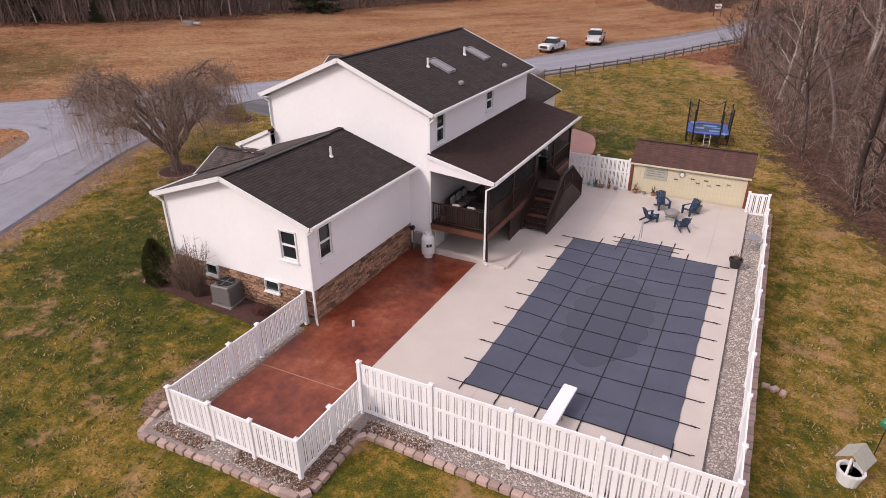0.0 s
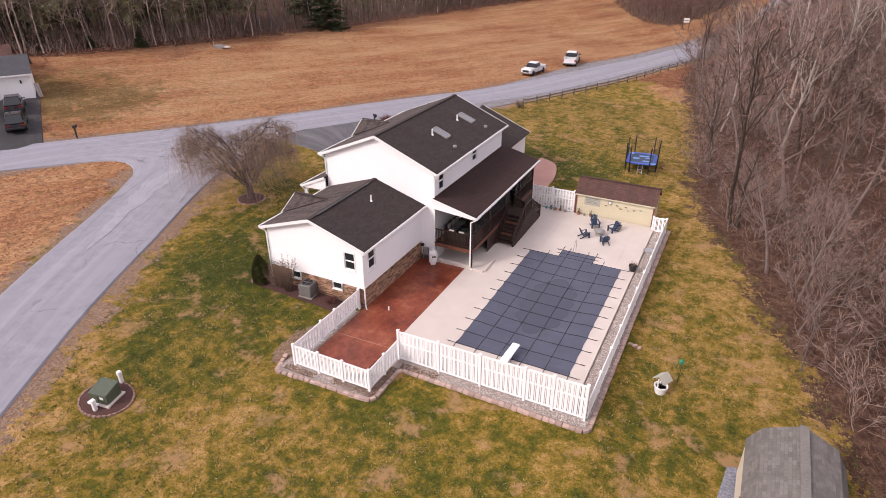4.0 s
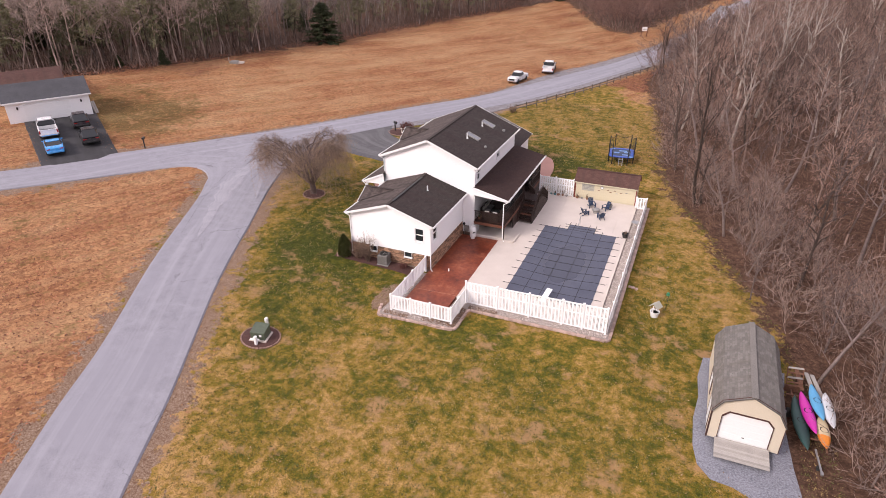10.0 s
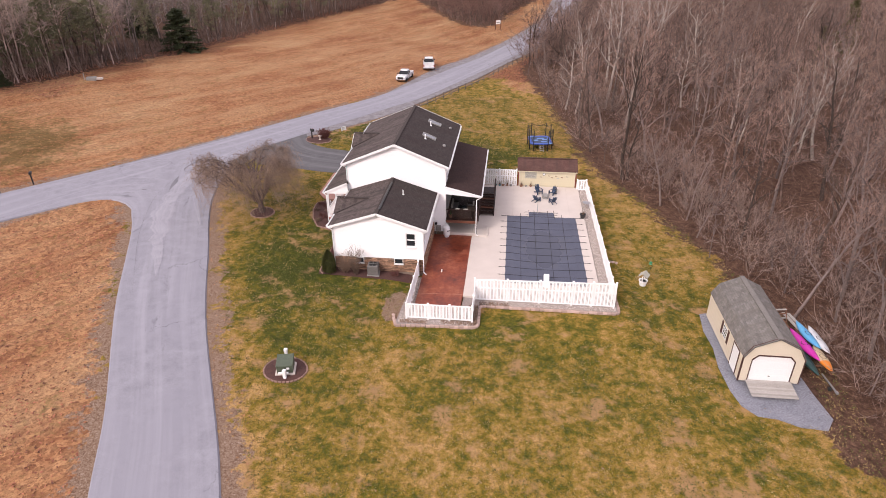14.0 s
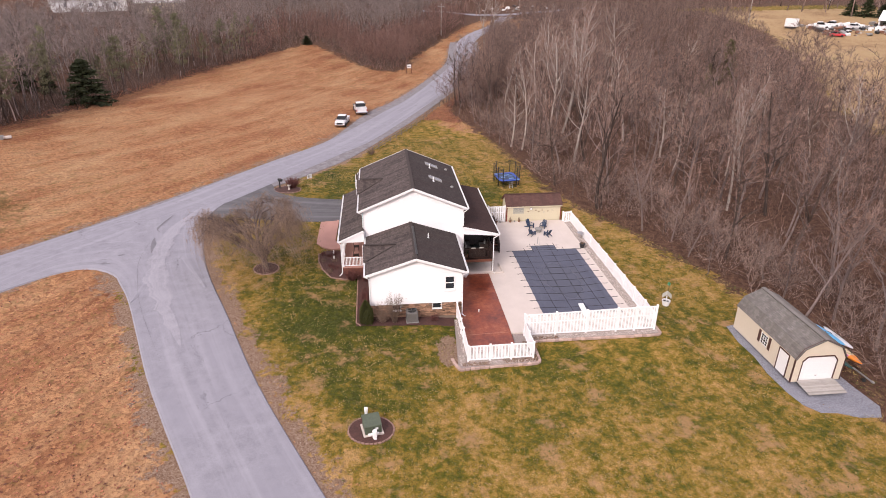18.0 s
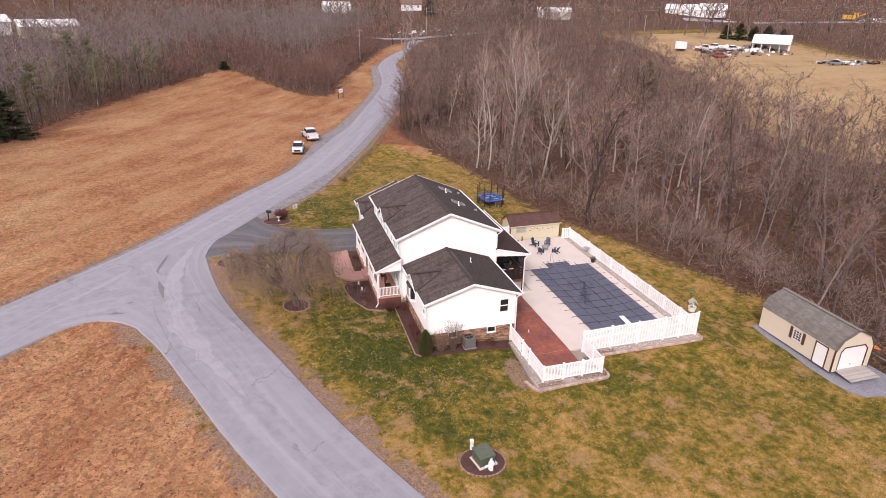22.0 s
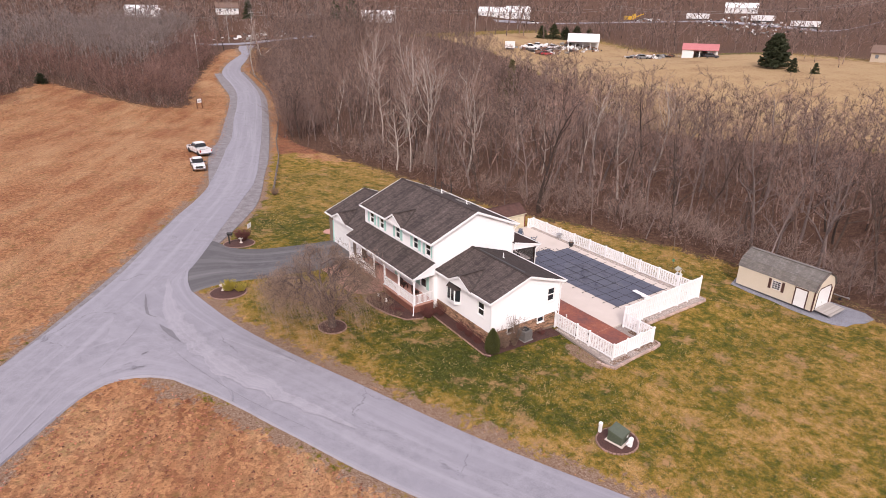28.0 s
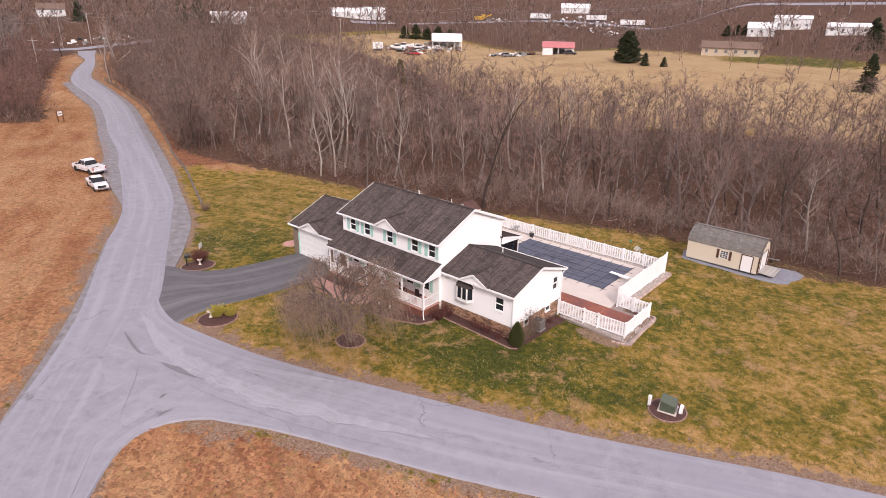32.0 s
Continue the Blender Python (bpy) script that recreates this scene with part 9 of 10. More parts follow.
KZ = lz(22.9, -3.4)
kayak(21.95, -4.2, KZ + 0.5, 4, 4.6, 0.85, plain("dark_green_hull", (0.02, 0.06, 0.055), 0.4), "dark green canoe on the trailer", 10, name="canoe")
kayak(22.4, -3.5, KZ + 0.75, 8, 3.6, 0.66, plain("magenta_hull", (0.55, 0.03, 0.34), 0.35), "bright magenta kayak on the trailer", -6)
kayak(22.8, -2.7, KZ + 1.0, 6, 3.2, 0.70, plain("blue_hull", (0.10, 0.36, 0.62), 0.35), "sky blue kayak on the trailer", 8)
kayak(23.4, -3.0, KZ + 0.85, 2, 3.1, 0.74, plain("white_hull", (0.62, 0.63, 0.66), 0.35), "white kayak on the trailer", 14)
kayak(23.05, -4.7, KZ + 0.6, 0, 2.8, 0.72, plain("cream_hull", (0.62, 0.50, 0.32), 0.4), "cream and orange-yellow kayak on the trailer", 5, plain("orange_hull", (0.75, 0.24, 0.03), 0.35))
for k, (x, y, rz, m) in enumerate(((22.9, -0.1, 8, GREY_WOOD), (23.25, -0.2, 10, GREY_WOOD), (22.3, 0.1, 4, RUST))):
    o = thing("plank", x, y, KZ + 0.55, rz, "weathered plank lying on the trailer", "plank", "planks on the trailer")
    part("board", boxes((-0.12, 0.12, -1.1, 1.1, 0, 0.05), bevel=0.006), m, o)

# ---- small things on the lawn ----
well = thing("wishing_well", 13.17, 4.05, lz(13.17, 4.05), 62, "small white wishing-well planter with a pitched roof", "planter")
part("bucket", turned(bmesh.new(), [(0.26, 0), (0.33, 0.38), (0.36, 0.40), (0.36, 0.46), (0.29, 0.46), (0.27, 0.36)], 14), WHITE_TRIM, well)
part("soil", rod(bmesh.new(), (0, 0, 0.3), (0, 0, 0.36), 0.28, sides=14), RUBBER, well)
for x in (-0.3, 0.3):
    part("post", boxes((x - 0.03, x + 0.03, -0.03, 0.03, 0.4, 1.0)), WHITE_TRIM, well)
for s in (-1, 1):
    bm = bmesh.new()
    loft(bm, [[(x, 0, 1.16), (x, s * 0.36, 0.84), (x, s * 0.37, 0.87), (x, 0, 1.20)] for x in (-0.36, 0.36)])
    bmesh.ops.recalc_face_normals(bm, faces=bm.faces[:])
    part("roof_side", bm, PALE_BOARD, well, "weathered white board roof")
part("plant", rod(rod(bmesh.new(), (0, 0, 0.35), (0.1, 0.05, 0.62), 0.03, 0.01), (0, 0, 0.35), (-0.12, 0.02, 0.58), 0.03, 0.01), DARK_TRIM, well)
GREEN = plain("green_plastic", (0.02, 0.20, 0.085), 0.4)
fd = thing("bird_feeder", 13.85, 5.3, lz(13.85, 5.3), 0, "green bird feeder on a thin dark pole", "bird feeder")
part("pole", rod(bmesh.new(), (0, 0, -0.1), (0.06, 0, 1.35), 0.015), DARK_TRIM, fd)
part("dish", turned(bmesh.new(), [(0.05, 1.2), (0.13, 1.24), (0.14, 1.28), (0.05, 1.26)], 14), GREEN, fd)
part("roof", turned(bmesh.new(), [(0.13, 1.40), (0.08, 1.46), (0.02, 1.5)], 14), GREEN, fd)
for k, (x, y, r) in enumerate(((11.0, 7.2, 0.13), (11.25, 7.15, 0.15), (11.52, 7.05, 0.14))):
    o = thing("stone", x, y, lz(x, y), 40 * k, "loose pale edging stone on the lawn", "stone", "stones on the lawn")
    bm = boxes((-r, r, -r * 0.7, r * 0.7, -0.03, 0.13), bevel=0.04)
    part("rock", bm, BLOCK, o)

tz = lz(-11.6, -9.3) + 0.08
tr = thing("transformer", -11.55, -9.3, tz, 12, "dull green electric transformer cabinet on a concrete pad", "transformer")
part("pad", boxes((-0.62, 0.62, -0.6, 0.6, -0.1, 0.08), bevel=0.01), DECK, tr)
part("cabinet", loft(bmesh.new(), [[(-0.5, -0.48, 0.08), (0.5, -0.48, 0.08), (0.5, 0.48, 0.08), (-0.5, 0.48, 0.08)], [(-0.5, -0.46, 0.62), (0.5, -0.46, 0.62), (0.5, 0.48, 0.80), (-0.5, 0.48, 0.80)]]), GREEN_METAL, tr)
part("lid", loft(bmesh.new(), [[(-0.54, -0.5, 0.60), (0.54, -0.5, 0.60), (0.54, 0.52, 0.79), (-0.54, 0.52, 0.79)], [(-0.52, -0.48, 0.66), (0.52, -0.48, 0.66), (0.52, 0.50, 0.85), (-0.52, 0.50, 0.85)]]), GREEN_METAL, tr, "greyish green sloping lid")
part("door_seam", boxes((-0.008, 0.008, -0.50, -0.485, 0.1, 0.6)), DARK_TRIM, tr)
part("warning_label", boxes((0.12, 0.3, -0.495, -0.482, 0.35, 0.5)), WHITE_TRIM, tr)
for x, y, h in ((-11.9, -8.15, 0.75), (-11.35, -10.1, 0.7)):
    o = thing("cable_pedestal", x, y, lz(x, y) + 0.03, 0, "pale plastic cable pedestal beside the transformer", "pedestal", "cable pedestals")
    part("post", boxes((-0.09, 0.09, -0.09, 0.09, -0.05, h * 0.7), bevel=0.015), WHITE_TRIM, o)
    part("dome", boxes((-0.11, 0.11, -0.11, 0.11, h * 0.65, h), bevel=0.03), WHITE_TRIM, o)
o = thing("cross_marker", -11.45, -10.05, lz(-11.45, -10.05) + 0.05, 10, "white plastic cross-shaped pipe marker", "marker")
part("arm", boxes((-0.32, 0.32, -0.05, 0.05, 0.3, 0.42), bevel=0.015), WHITE_TRIM, o)
part("stem", boxes((-0.06, 0.06, -0.055, 0.055, -0.1, 0.6), bevel=0.015), WHITE_TRIM, o)


def mailbox(x, y, rz, label):
    ob = thing("mailbox", x, y, lz(x, y), rz, label, "mailbox")
    part("post", boxes((-0.06, 0.06, -0.06, 0.06, -0.2, 1.15), bevel=0.008), DARK_TRIM, ob)
    part("arm", boxes((-0.04, 0.04, -0.35, 0.12, 0.98, 1.06)), DARK_TRIM, ob)
    bm = bmesh.new()
    loft(bm, [[(0.12 * math.cos(a), y0, 1.20 + (0.14 * math.sin(a) if math.sin(a) > 0 else 0.12 * max(-1, math.sin(a) * 3))) for a in np.linspace(0, 2 * math.pi, 15)[:-1]] for y0 in (-0.4, 0.16)])
    part("box", bm, DARK_TRIM, ob)
    part("flag", boxes((0.12, 0.135, -0.2, -0.05, 1.25, 1.33)), RED_TRIM, ob)


mailbox(-22.5, 33.0, 60, "black mailbox on a black post at the driveway")
mailbox(-45.6, 13.8, 210, "black mailbox on a post beside the road")


def urn(x, y, label, wide):
    ob = thing("birdbath", x, y, lz(x, y) + 0.08, 0, label, "birdbath")
    smooth(part("pedestal", turned(bmesh.new(), [(0.22, -0.05), (0.22, 0.05), (0.1, 0.14), (0.08, 0.45), (0.13, 0.55)], 16), DECK, ob))
    part("bowl", turned(bmesh.new(), [(0.1, 0.54), (wide, 0.64), (wide + 0.03, 0.70), (wide - 0.03, 0.70), (wide * 0.5, 0.62), (0.02, 0.6)], 18), DECK, ob)
    ob.scale = (0.75, 0.75, 0.75)


urn(-21.4, 32.7, "pale concrete garden urn in the mailbox bed", 0.28)
urn(-26.4, 21.9, "pale concrete birdbath in the driveway bed", 0.34)
o = thing("lawn_sign", -19.3, 36.4, lz(-19.3, 36.4), 40, "small white lawn sign with unreadable lettering", "sign")
part("panel", boxes((-0.35, 0.35, -0.015, 0.015, 0.35, 0.85)), WHITE_TRIM, o)
for k in range(3):
    part("lettering_bar", boxes((-0.26, 0.26 - 0.1 * k, -0.02, -0.014, 0.72 - 0.13 * k, 0.77 - 0.13 * k)), GREY_METAL, o)
for x in (-0.25, 0.25):
    part("stake", rod(bmesh.new(), (x, 0, -0.1), (x, 0, 0.4), 0.012), STEEL, o)
for k, (x, y) in enumerate(((-15.0, 13.4), (-15.1, 14.6))):
    o = thing("garden_ornament", x, y, lz(x, y) + 0.08, 30 * k, "small white garden ornament in the porch bed", "ornament")
    part("body", turned(bmesh.new(), [(0.08, 0), (0.1, 0.12), (0.06, 0.22), (0.08, 0.3), (0.02, 0.36)], 10), WHITE_TRIM, o)

# ---- trampoline ----
tp = thing("trampoline", 5.95, 36.2, lz(5.95, 36.2), 6, "rectangular trampoline with blue pads, black poles and a safety net", "trampoline")
BLUE = plain("royal_blue_vinyl", (0.03, 0.09, 0.42), 0.4)
PALEBLUE = plain("pale_blue_vinyl", (0.16, 0.32, 0.62), 0.4)
HX, HY, TZ = 1.35, 1.65, 0.9
RIM = [(-HX, -HY + 0.35), (-HX + 0.35, -HY), (HX - 0.35, -HY), (HX, -HY + 0.35), (HX, HY - 0.35), (HX - 0.35, HY), (-HX + 0.35, HY), (-HX, HY - 0.35)]
for k, (a, b) in enumerate(zip(RIM, RIM[1:] + RIM[:1])):
    bm = bmesh.new()
    loft(bm, [[(x * s, y * s, z) for s, z in ((0.76, TZ), (1.02, TZ - 0.03), (1.02, TZ + 0.03), (0.76, TZ + 0.035))] for x, y in (a, ((a[0] + b[0]) / 2, (a[1] + b[1]) / 2), b)])
    bmesh.ops.recalc_face_normals(bm, faces=bm.faces[:])
    part("pad", bm, PALEBLUE if k % 4 == 2 else BLUE, tp)
part("mat", prism(bmesh.new(), [(x * 0.78, y * 0.78) for x, y in RIM], TZ - 0.015, TZ + 0.004), NAVY, tp, "dark blue jumping mat")
for x0, x1, y0, y1 in ((0.1, 0.75, -0.9, -0.55), (-0.85, -0.25, -0.3, 0.15), (-0.3, 0.6, 0.5, 0.85), (0.3, 0.9, 0.05, 0.3)):
    part("mat_patch", boxes((x0, x1, y0, y1, TZ + 0.006, TZ + 0.016), bevel=0.004), PALEBLUE, tp)
part("frame", pipe(bmesh.new(), [(x, y, TZ - 0.05) for x, y in RIM + RIM[:1]], 0.03, 6), DARK_TRIM, tp)
POLES = [(-0.98, -HY - 0.06), (0.78, -HY - 0.06), (HX + 0.06, -0.9), (HX + 0.06, 0.95), (0.92, HY + 0.06), (-0.85, HY + 0.06), (-HX - 0.06, 1.0), (-HX - 0.06, -0.95)]
for k, (x, y) in enumerate(POLES):
    part("pole", rod(bmesh.new(), (x, y, 0), (x * 1.04, y * 1.03, 2.6), 0.05, sides=8), DARK_TRIM, tp)
    part("leg", pipe(bmesh.new(), [(x * 0.95, y * 0.95, TZ - 0.04), (x * 0.95, y * 0.95, 0.02), (x * 0.7, y * 0.7, 0.02)], 0.024, 6), DARK_TRIM, tp)
    bm = bmesh.new()
    P0, P1 = Vector((x, y, 0)), Vector((*POLES[(k + 1) % 8], 0))
    if k == 0:
        bm.free()
        continue
    n = max(6, int((P1 - P0).length / 0.14))
    for i in range(1, n):
        q = P0.lerp(P1, i / n)
        rod(bm, q + Vector((0, 0, TZ)), q + Vector((0, 0, 2.5 - 0.3 * math.sin(math.pi * i / n))), 0.005, sides=3)
    for i in range(1, 13):
        z = TZ + 0.125 * i
        rod(bm, P0 + Vector((0, 0, z)), P1 + Vector((0, 0, z)), 0.005, sides=3)
    part("net", bm, DARK_TRIM, tp)
    part("net_rope", pipe(bmesh.new(), [P0.lerp(P1, i / 6) + Vector((0, 0, 2.53 - 0.3 * math.sin(math.pi * i / 6))) for i in range(7)], 0.022, 5), DARK_TRIM, tp)
bm = bmesh.new()
for x in (-0.2, 0.2):
    rod(bm, (x, -HY - 0.4, 0), (x, -HY, TZ), 0.02)
for k in range(3):
    rod(bm, (-0.2, -HY - 0.3 + 0.12 * k, 0.2 + 0.22 * k), (0.2, -HY - 0.3 + 0.12 * k, 0.2 + 0.22 * k), 0.015)
part("ladder", bm, STEEL, tp)

# ---- split-rail fence along the road ----
SR = resample(spline_pts([(-11.4, 50.3), (-7.7, 59.3), (-3.3, 70.0), (0.9, 82.5), (4.4, 91), (11.6, 110), (18.2, 130), (22.6, 150), (24.8, 168)]), 50)
srf = thing("rail_fence", SR[0][0], SR[0][1], lz(*SR[0]), label="weathered split-rail wooden fence along the road", category="fence")
mark = set(bpy.data.objects)
for k, (x, y) in enumerate(SR):
    part("post", boxes((x - 0.07, x + 0.07, y - 0.07, y + 0.07, lz(x, y) - 0.2, lz(x, y) + 1.05), bevel=0.02), FENCE_WOOD, srf)
for (ax, ay), (bx, by) in zip(SR, SR[1:]):
    for h in (0.42, 0.82):
        part("rail", beam((ax, ay, lz(ax, ay) + h + random.uniform(-0.04, 0.04)), (bx, by, lz(bx, by) + h + random.uniform(-0.04, 0.04)), 0.06, 0.11), FENCE_WOOD, srf)
own(srf, mark)

# ---- vehicles ----


def wheels(ob, xs, half, r, w=0.24):
    for x in xs:
        for s in (-1, 1):
            tyre = smooth(part("wheel", turned(bmesh.new(), [(r * 0.62, -w / 2), (r * 0.92, -w / 2), (r, -w * 0.3), (r, w * 0.3), (r * 0.92, w / 2), (r * 0.62, w / 2)], 22), RUBBER, ob))
            tyre.matrix_basis = pose(x, s * half, r, 90, 0, 0)
            part("rim", rod(bmesh.new(), (0, 0, -w * 0.46), (0, 0, w * 0.46), r * 0.62, sides=16), STEEL, tyre)


def body_loft(ob, name, sections, m):
    """sections: (x, half width, low, high, top half width)."""
    bm = bmesh.new()
    rings = []
    for x, hw, z0, z1, tw in sections:
        zm = z0 + (z1 - z0) * 0.55
        rings.append([(x, -hw * 0.94, z0), (x, -hw, zm), (x, -tw, z1), (x, tw, z1), (x, hw, zm), (x, hw * 0.94, z0)])
    loft(bm, rings)
    bmesh.ops.recalc_face_normals(bm, faces=bm.faces[:])
    return part(name, bm, m, ob)


CAR_GLASS = glass_mat("car_glass", (0.012, 0.014, 0.016))
LAMP_RED = plain("tail_light_red", (0.35, 0.015, 0.015), 0.25)
LAMP_WHITE = plain("headlight_lens", (0.62, 0.62, 0.64), 0.15)
CHROME = plain("chrome", (0.6, 0.6, 0.62), 0.2, 0.9)


def pickup(x, y, rz, paint, label, size=1.0, bed=None):
    """Front towards +x."""
    ob = thing("pickup_truck", x, y, lz(x, y) + 0.05, rz, label, "pickup truck")
    ob.scale = (size, size, size)
    body_loft(ob, "hood", [(2.72, 0.86, 0.42, 0.86, 0.80), (2.6, 0.93, 0.38, 1.02, 0.86), (1.25, 0.96, 0.36, 1.12, 0.90)], paint)
    body_loft(ob, "cabin", [(1.25, 0.96, 0.36, 1.12, 0.92), (-0.72, 0.96, 0.36, 1.12, 0.92)], paint)
    body_loft(ob, "roof", [(0.62, 0.70, 1.66, 1.76, 0.64), (0.2, 0.72, 1.66, 1.83, 0.66), (-0.5, 0.72, 1.66, 1.82, 0.66), (-0.66, 0.70, 1.66, 1.76, 0.64)], paint)
    body_loft(ob, "window_band", [(1.2, 0.86, 1.10, 1.14, 0.84), (0.62, 0.86, 1.10, 1.68, 0.69), (-0.62, 0.86, 1.10, 1.68, 0.69), (-0.78, 0.86, 1.10, 1.16, 0.84)], CAR_GLASS)
    for px in (0.05, -0.62):
        for s in (-1, 1):
            part("pillar", beam((px, s * 0.872, 1.12), (px * 0.98, s * 0.705, 1.68), 0.09, 0.03), paint, ob)
    part("bed_floor", boxes((-2.62, -0.74, -0.80, 0.80, 0.62, 0.70)), bed or RUBBER, ob)
    for s in (-1, 1):
        part("bed_side", boxes((-2.66, -0.73, min(s * 0.80, s * 0.95), max(s * 0.80, s * 0.95), 0.40, 1.10), bevel=0.02), paint, ob)
    part("bed_front", boxes((-0.80, -0.73, -0.8, 0.8, 0.62, 1.08)), paint, ob)
    part("tailgate", boxes((-2.70, -2.62, -0.80, 0.80, 0.48, 1.09), bevel=0.015), paint, ob)
    part("bumper", boxes((-2.86, -2.68, -0.92, 0.92, 0.38, 0.56), bevel=0.03), CHROME, ob)
    part("bumper", boxes((2.66, 2.84, -0.92, 0.92, 0.34, 0.56), bevel=0.03), CHROME, ob)
    part("grille", boxes((2.70, 2.76, -0.55, 0.55, 0.58, 0.92), bevel=0.02), DARK_TRIM, ob)
    for s in (-1, 1):
        part("headlight", boxes((2.66, 2.75, min(s * 0.58, s * 0.88), max(s * 0.58, s * 0.88), 0.66, 0.90), bevel=0.02), LAMP_WHITE, ob)
        part("tail_light", boxes((-2.71, -2.64, min(s * 0.78, s * 0.94), max(s * 0.78, s * 0.94), 0.66, 1.02), bevel=0.015), LAMP_RED, ob)
        part("mirror", boxes((0.95, 1.1, min(s * 0.95, s * 1.16), max(s * 0.95, s * 1.16), 1.12, 1.32), bevel=0.03), DARK_TRIM, ob)
        part("door_seam", boxes((0.1, 0.115, min(s * 0.955, s * 0.968), max(s * 0.955, s * 0.968), 0.45, 1.1)), DARK_TRIM, ob)
        part("sill", boxes((-0.7, 1.2, min(s * 0.85, s * 0.94), max(s * 0.85, s * 0.94), 0.28, 0.40)), DARK_TRIM, ob)
    wheels(ob, (1.78, -1.72), 0.86, 0.39, 0.26)
    return ob


def car(x, y, rz, paint, label, low=False):
    """Front towards +x; low: a coupe, else a tall hatchback."""
    ob = thing("car", x, y, lz(x, y) + 0.08, rz, label, "car")
    h = 1.32 if low else 1.66
    body_loft(ob, "body", [(2.3, 0.72, 0.35, 0.62, 0.66), (2.15, 0.88, 0.25, 0.78, 0.82), (0.9, 0.93, 0.24, 0.96, 0.88), (-1.6, 0.93, 0.24, 1.0, 0.88), (-2.15, 0.88, 0.28, 0.98, 0.82), (-2.3, 0.8, 0.4, 0.86, 0.76)], paint)
    back = -1.35 if low else -2.05
    body_loft(ob, "window_band", [(1.0, 0.82, 0.92, 0.97, 0.82), (0.2, 0.82, 0.92, h - 0.06, 0.66), (back * 0.55, 0.82, 0.92, h - 0.06, 0.66), (back - 0.25, 0.80, 0.92, 1.0, 0.80)], CAR_GLASS)
    body_loft(ob, "roof", [(0.22, 0.68, h - 0.10, h - 0.03, 0.64), (-0.2, 0.69, h - 0.10, h, 0.64), (back * 0.56, 0.68, h - 0.10, h - 0.02, 0.64)], paint)
    for s in (-1, 1):
        part("headlight", boxes((2.1, 2.24, min(s * 0.5, s * 0.8), max(s * 0.5, s * 0.8), 0.58, 0.70), bevel=0.02), LAMP_WHITE, ob)
        part("tail_light", boxes((-2.31, -2.2, min(s * 0.45, s * 0.82), max(s * 0.45, s * 0.82), 0.72, 0.86), bevel=0.02), LAMP_RED, ob)
        part("mirror", boxes((0.72, 0.86, min(s * 0.9, s * 1.06), max(s * 0.9, s * 1.06), 0.95, 1.08), bevel=0.03), paint, ob)
    part("rear_bumper", boxes((-2.38, -2.2, -0.78, 0.78, 0.36, 0.56), bevel=0.03), DARK_TRIM if not low else paint, ob)
    wheels(ob, (1.42, -1.38), 0.84, 0.33, 0.22)
    return ob


WHITE_PAINT = car_paint("white_car_paint", (0.74, 0.74, 0.75))
pickup(-16.6, 68.7, 262, WHITE_PAINT, "older white pickup truck parked on the grass verge", 0.93)
pickup(-13.7, 79.2, 98, WHITE_PAINT, "large white pickup truck parked on the grass verge", 1.08)
pickup(-58.2, 11.4, 147, car_paint("pearl_white_paint", (0.82, 0.82, 0.83)), "white pickup truck parked in the neighbour's driveway", 1.04)
car(-53.2, 8.2, 147, car_paint("bright_blue_paint", (0.05, 0.34, 0.76)), "bright blue sports coupe parked in the neighbour's driveway", True)
car(-57.5, 15.3, 147, car_paint("charcoal_paint", (0.045, 0.035, 0.04)), "dark maroon hatchback parked in the neighbour's driveway")
car(-52.4, 12.2, 147, car_paint("black_paint", (0.014, 0.014, 0.016)), "black sport utility vehicle parked in the neighbour's driveway")

# ---- neighbour's garage ----
nb = thing("neighbour_garage", -61.9, 15.0, lz(-61.5, 14.5), 57.5, "neighbour's pale garage with a dark roof and wide white door", "garage")
part("wall", boxes((-4.6, 4.6, 0.0, 6.5, -0.6, 2.75)), surface("pale_grey_siding", (0.80, 0.80, 0.80), (0.88, 0.88, 0.88), 6, 0.5, 0.6, 0.05), nb)
NB_ROOF = surface("slate_grey_shingles", (0.030, 0.030, 0.034), (0.10, 0.10, 0.112), 12, 0.8, 0.85, 0.3, 0.02)
roof_plane((-4.9, -0.35, 2.72), (4.9, -0.35, 2.72), (4.9, 3.25, 4.35), (-4.9, 3.25, 4.35), NB_ROOF, nb)
roof_plane((4.9, 6.85, 2.72), (-4.9, 6.85, 2.72), (-4.9, 3.25, 4.35), (4.9, 3.25, 4.35), NB_ROOF, nb)
for x in (-4.6, 4.6):
    bm = bmesh.new()
    loft(bm, [[(x + d, 0, 2.7), (x + d, 6.5, 2.7), (x + d, 3.25, 4.2)] for d in (-0.04, 0.04)])
    part("gable", bm, WHITE_SIDING, nb)
part("fascia", boxes((-4.9, 4.9, -0.42, -0.36, 2.60, 2.76)), WHITE_TRIM, nb)
for k in range(4):
    part("door_section", boxes((-2.7, 2.3, -0.05, 0.0, 0.02 + 0.55 * k, 0.55 + 0.55 * k), bevel=0.01), WHITE_TRIM, nb)
for x in (-3.4, 3.6):
    part("wall_lamp", boxes((x - 0.09, x + 0.09, -0.16, 0.0, 1.75, 2.1), bevel=0.03), DARK_TRIM, nb)
nb2 = thing("neighbour_house", -66.5, 12.0, lz(-66.5, 12.0), 57.5, "neighbour's house with a brown roof behind the garage", "house")
part("wall", boxes((-9, 7.6, 6.0, 14, -0.6, 2.3)), WHITE_SIDING, nb2)
roof_plane((-9.4, 5.6, 2.3), (8.0, 5.6, 2.3), (8.0, 10.0, 4.0), (-9.4, 10.0, 4.0), SHINGLE_RED, nb2)
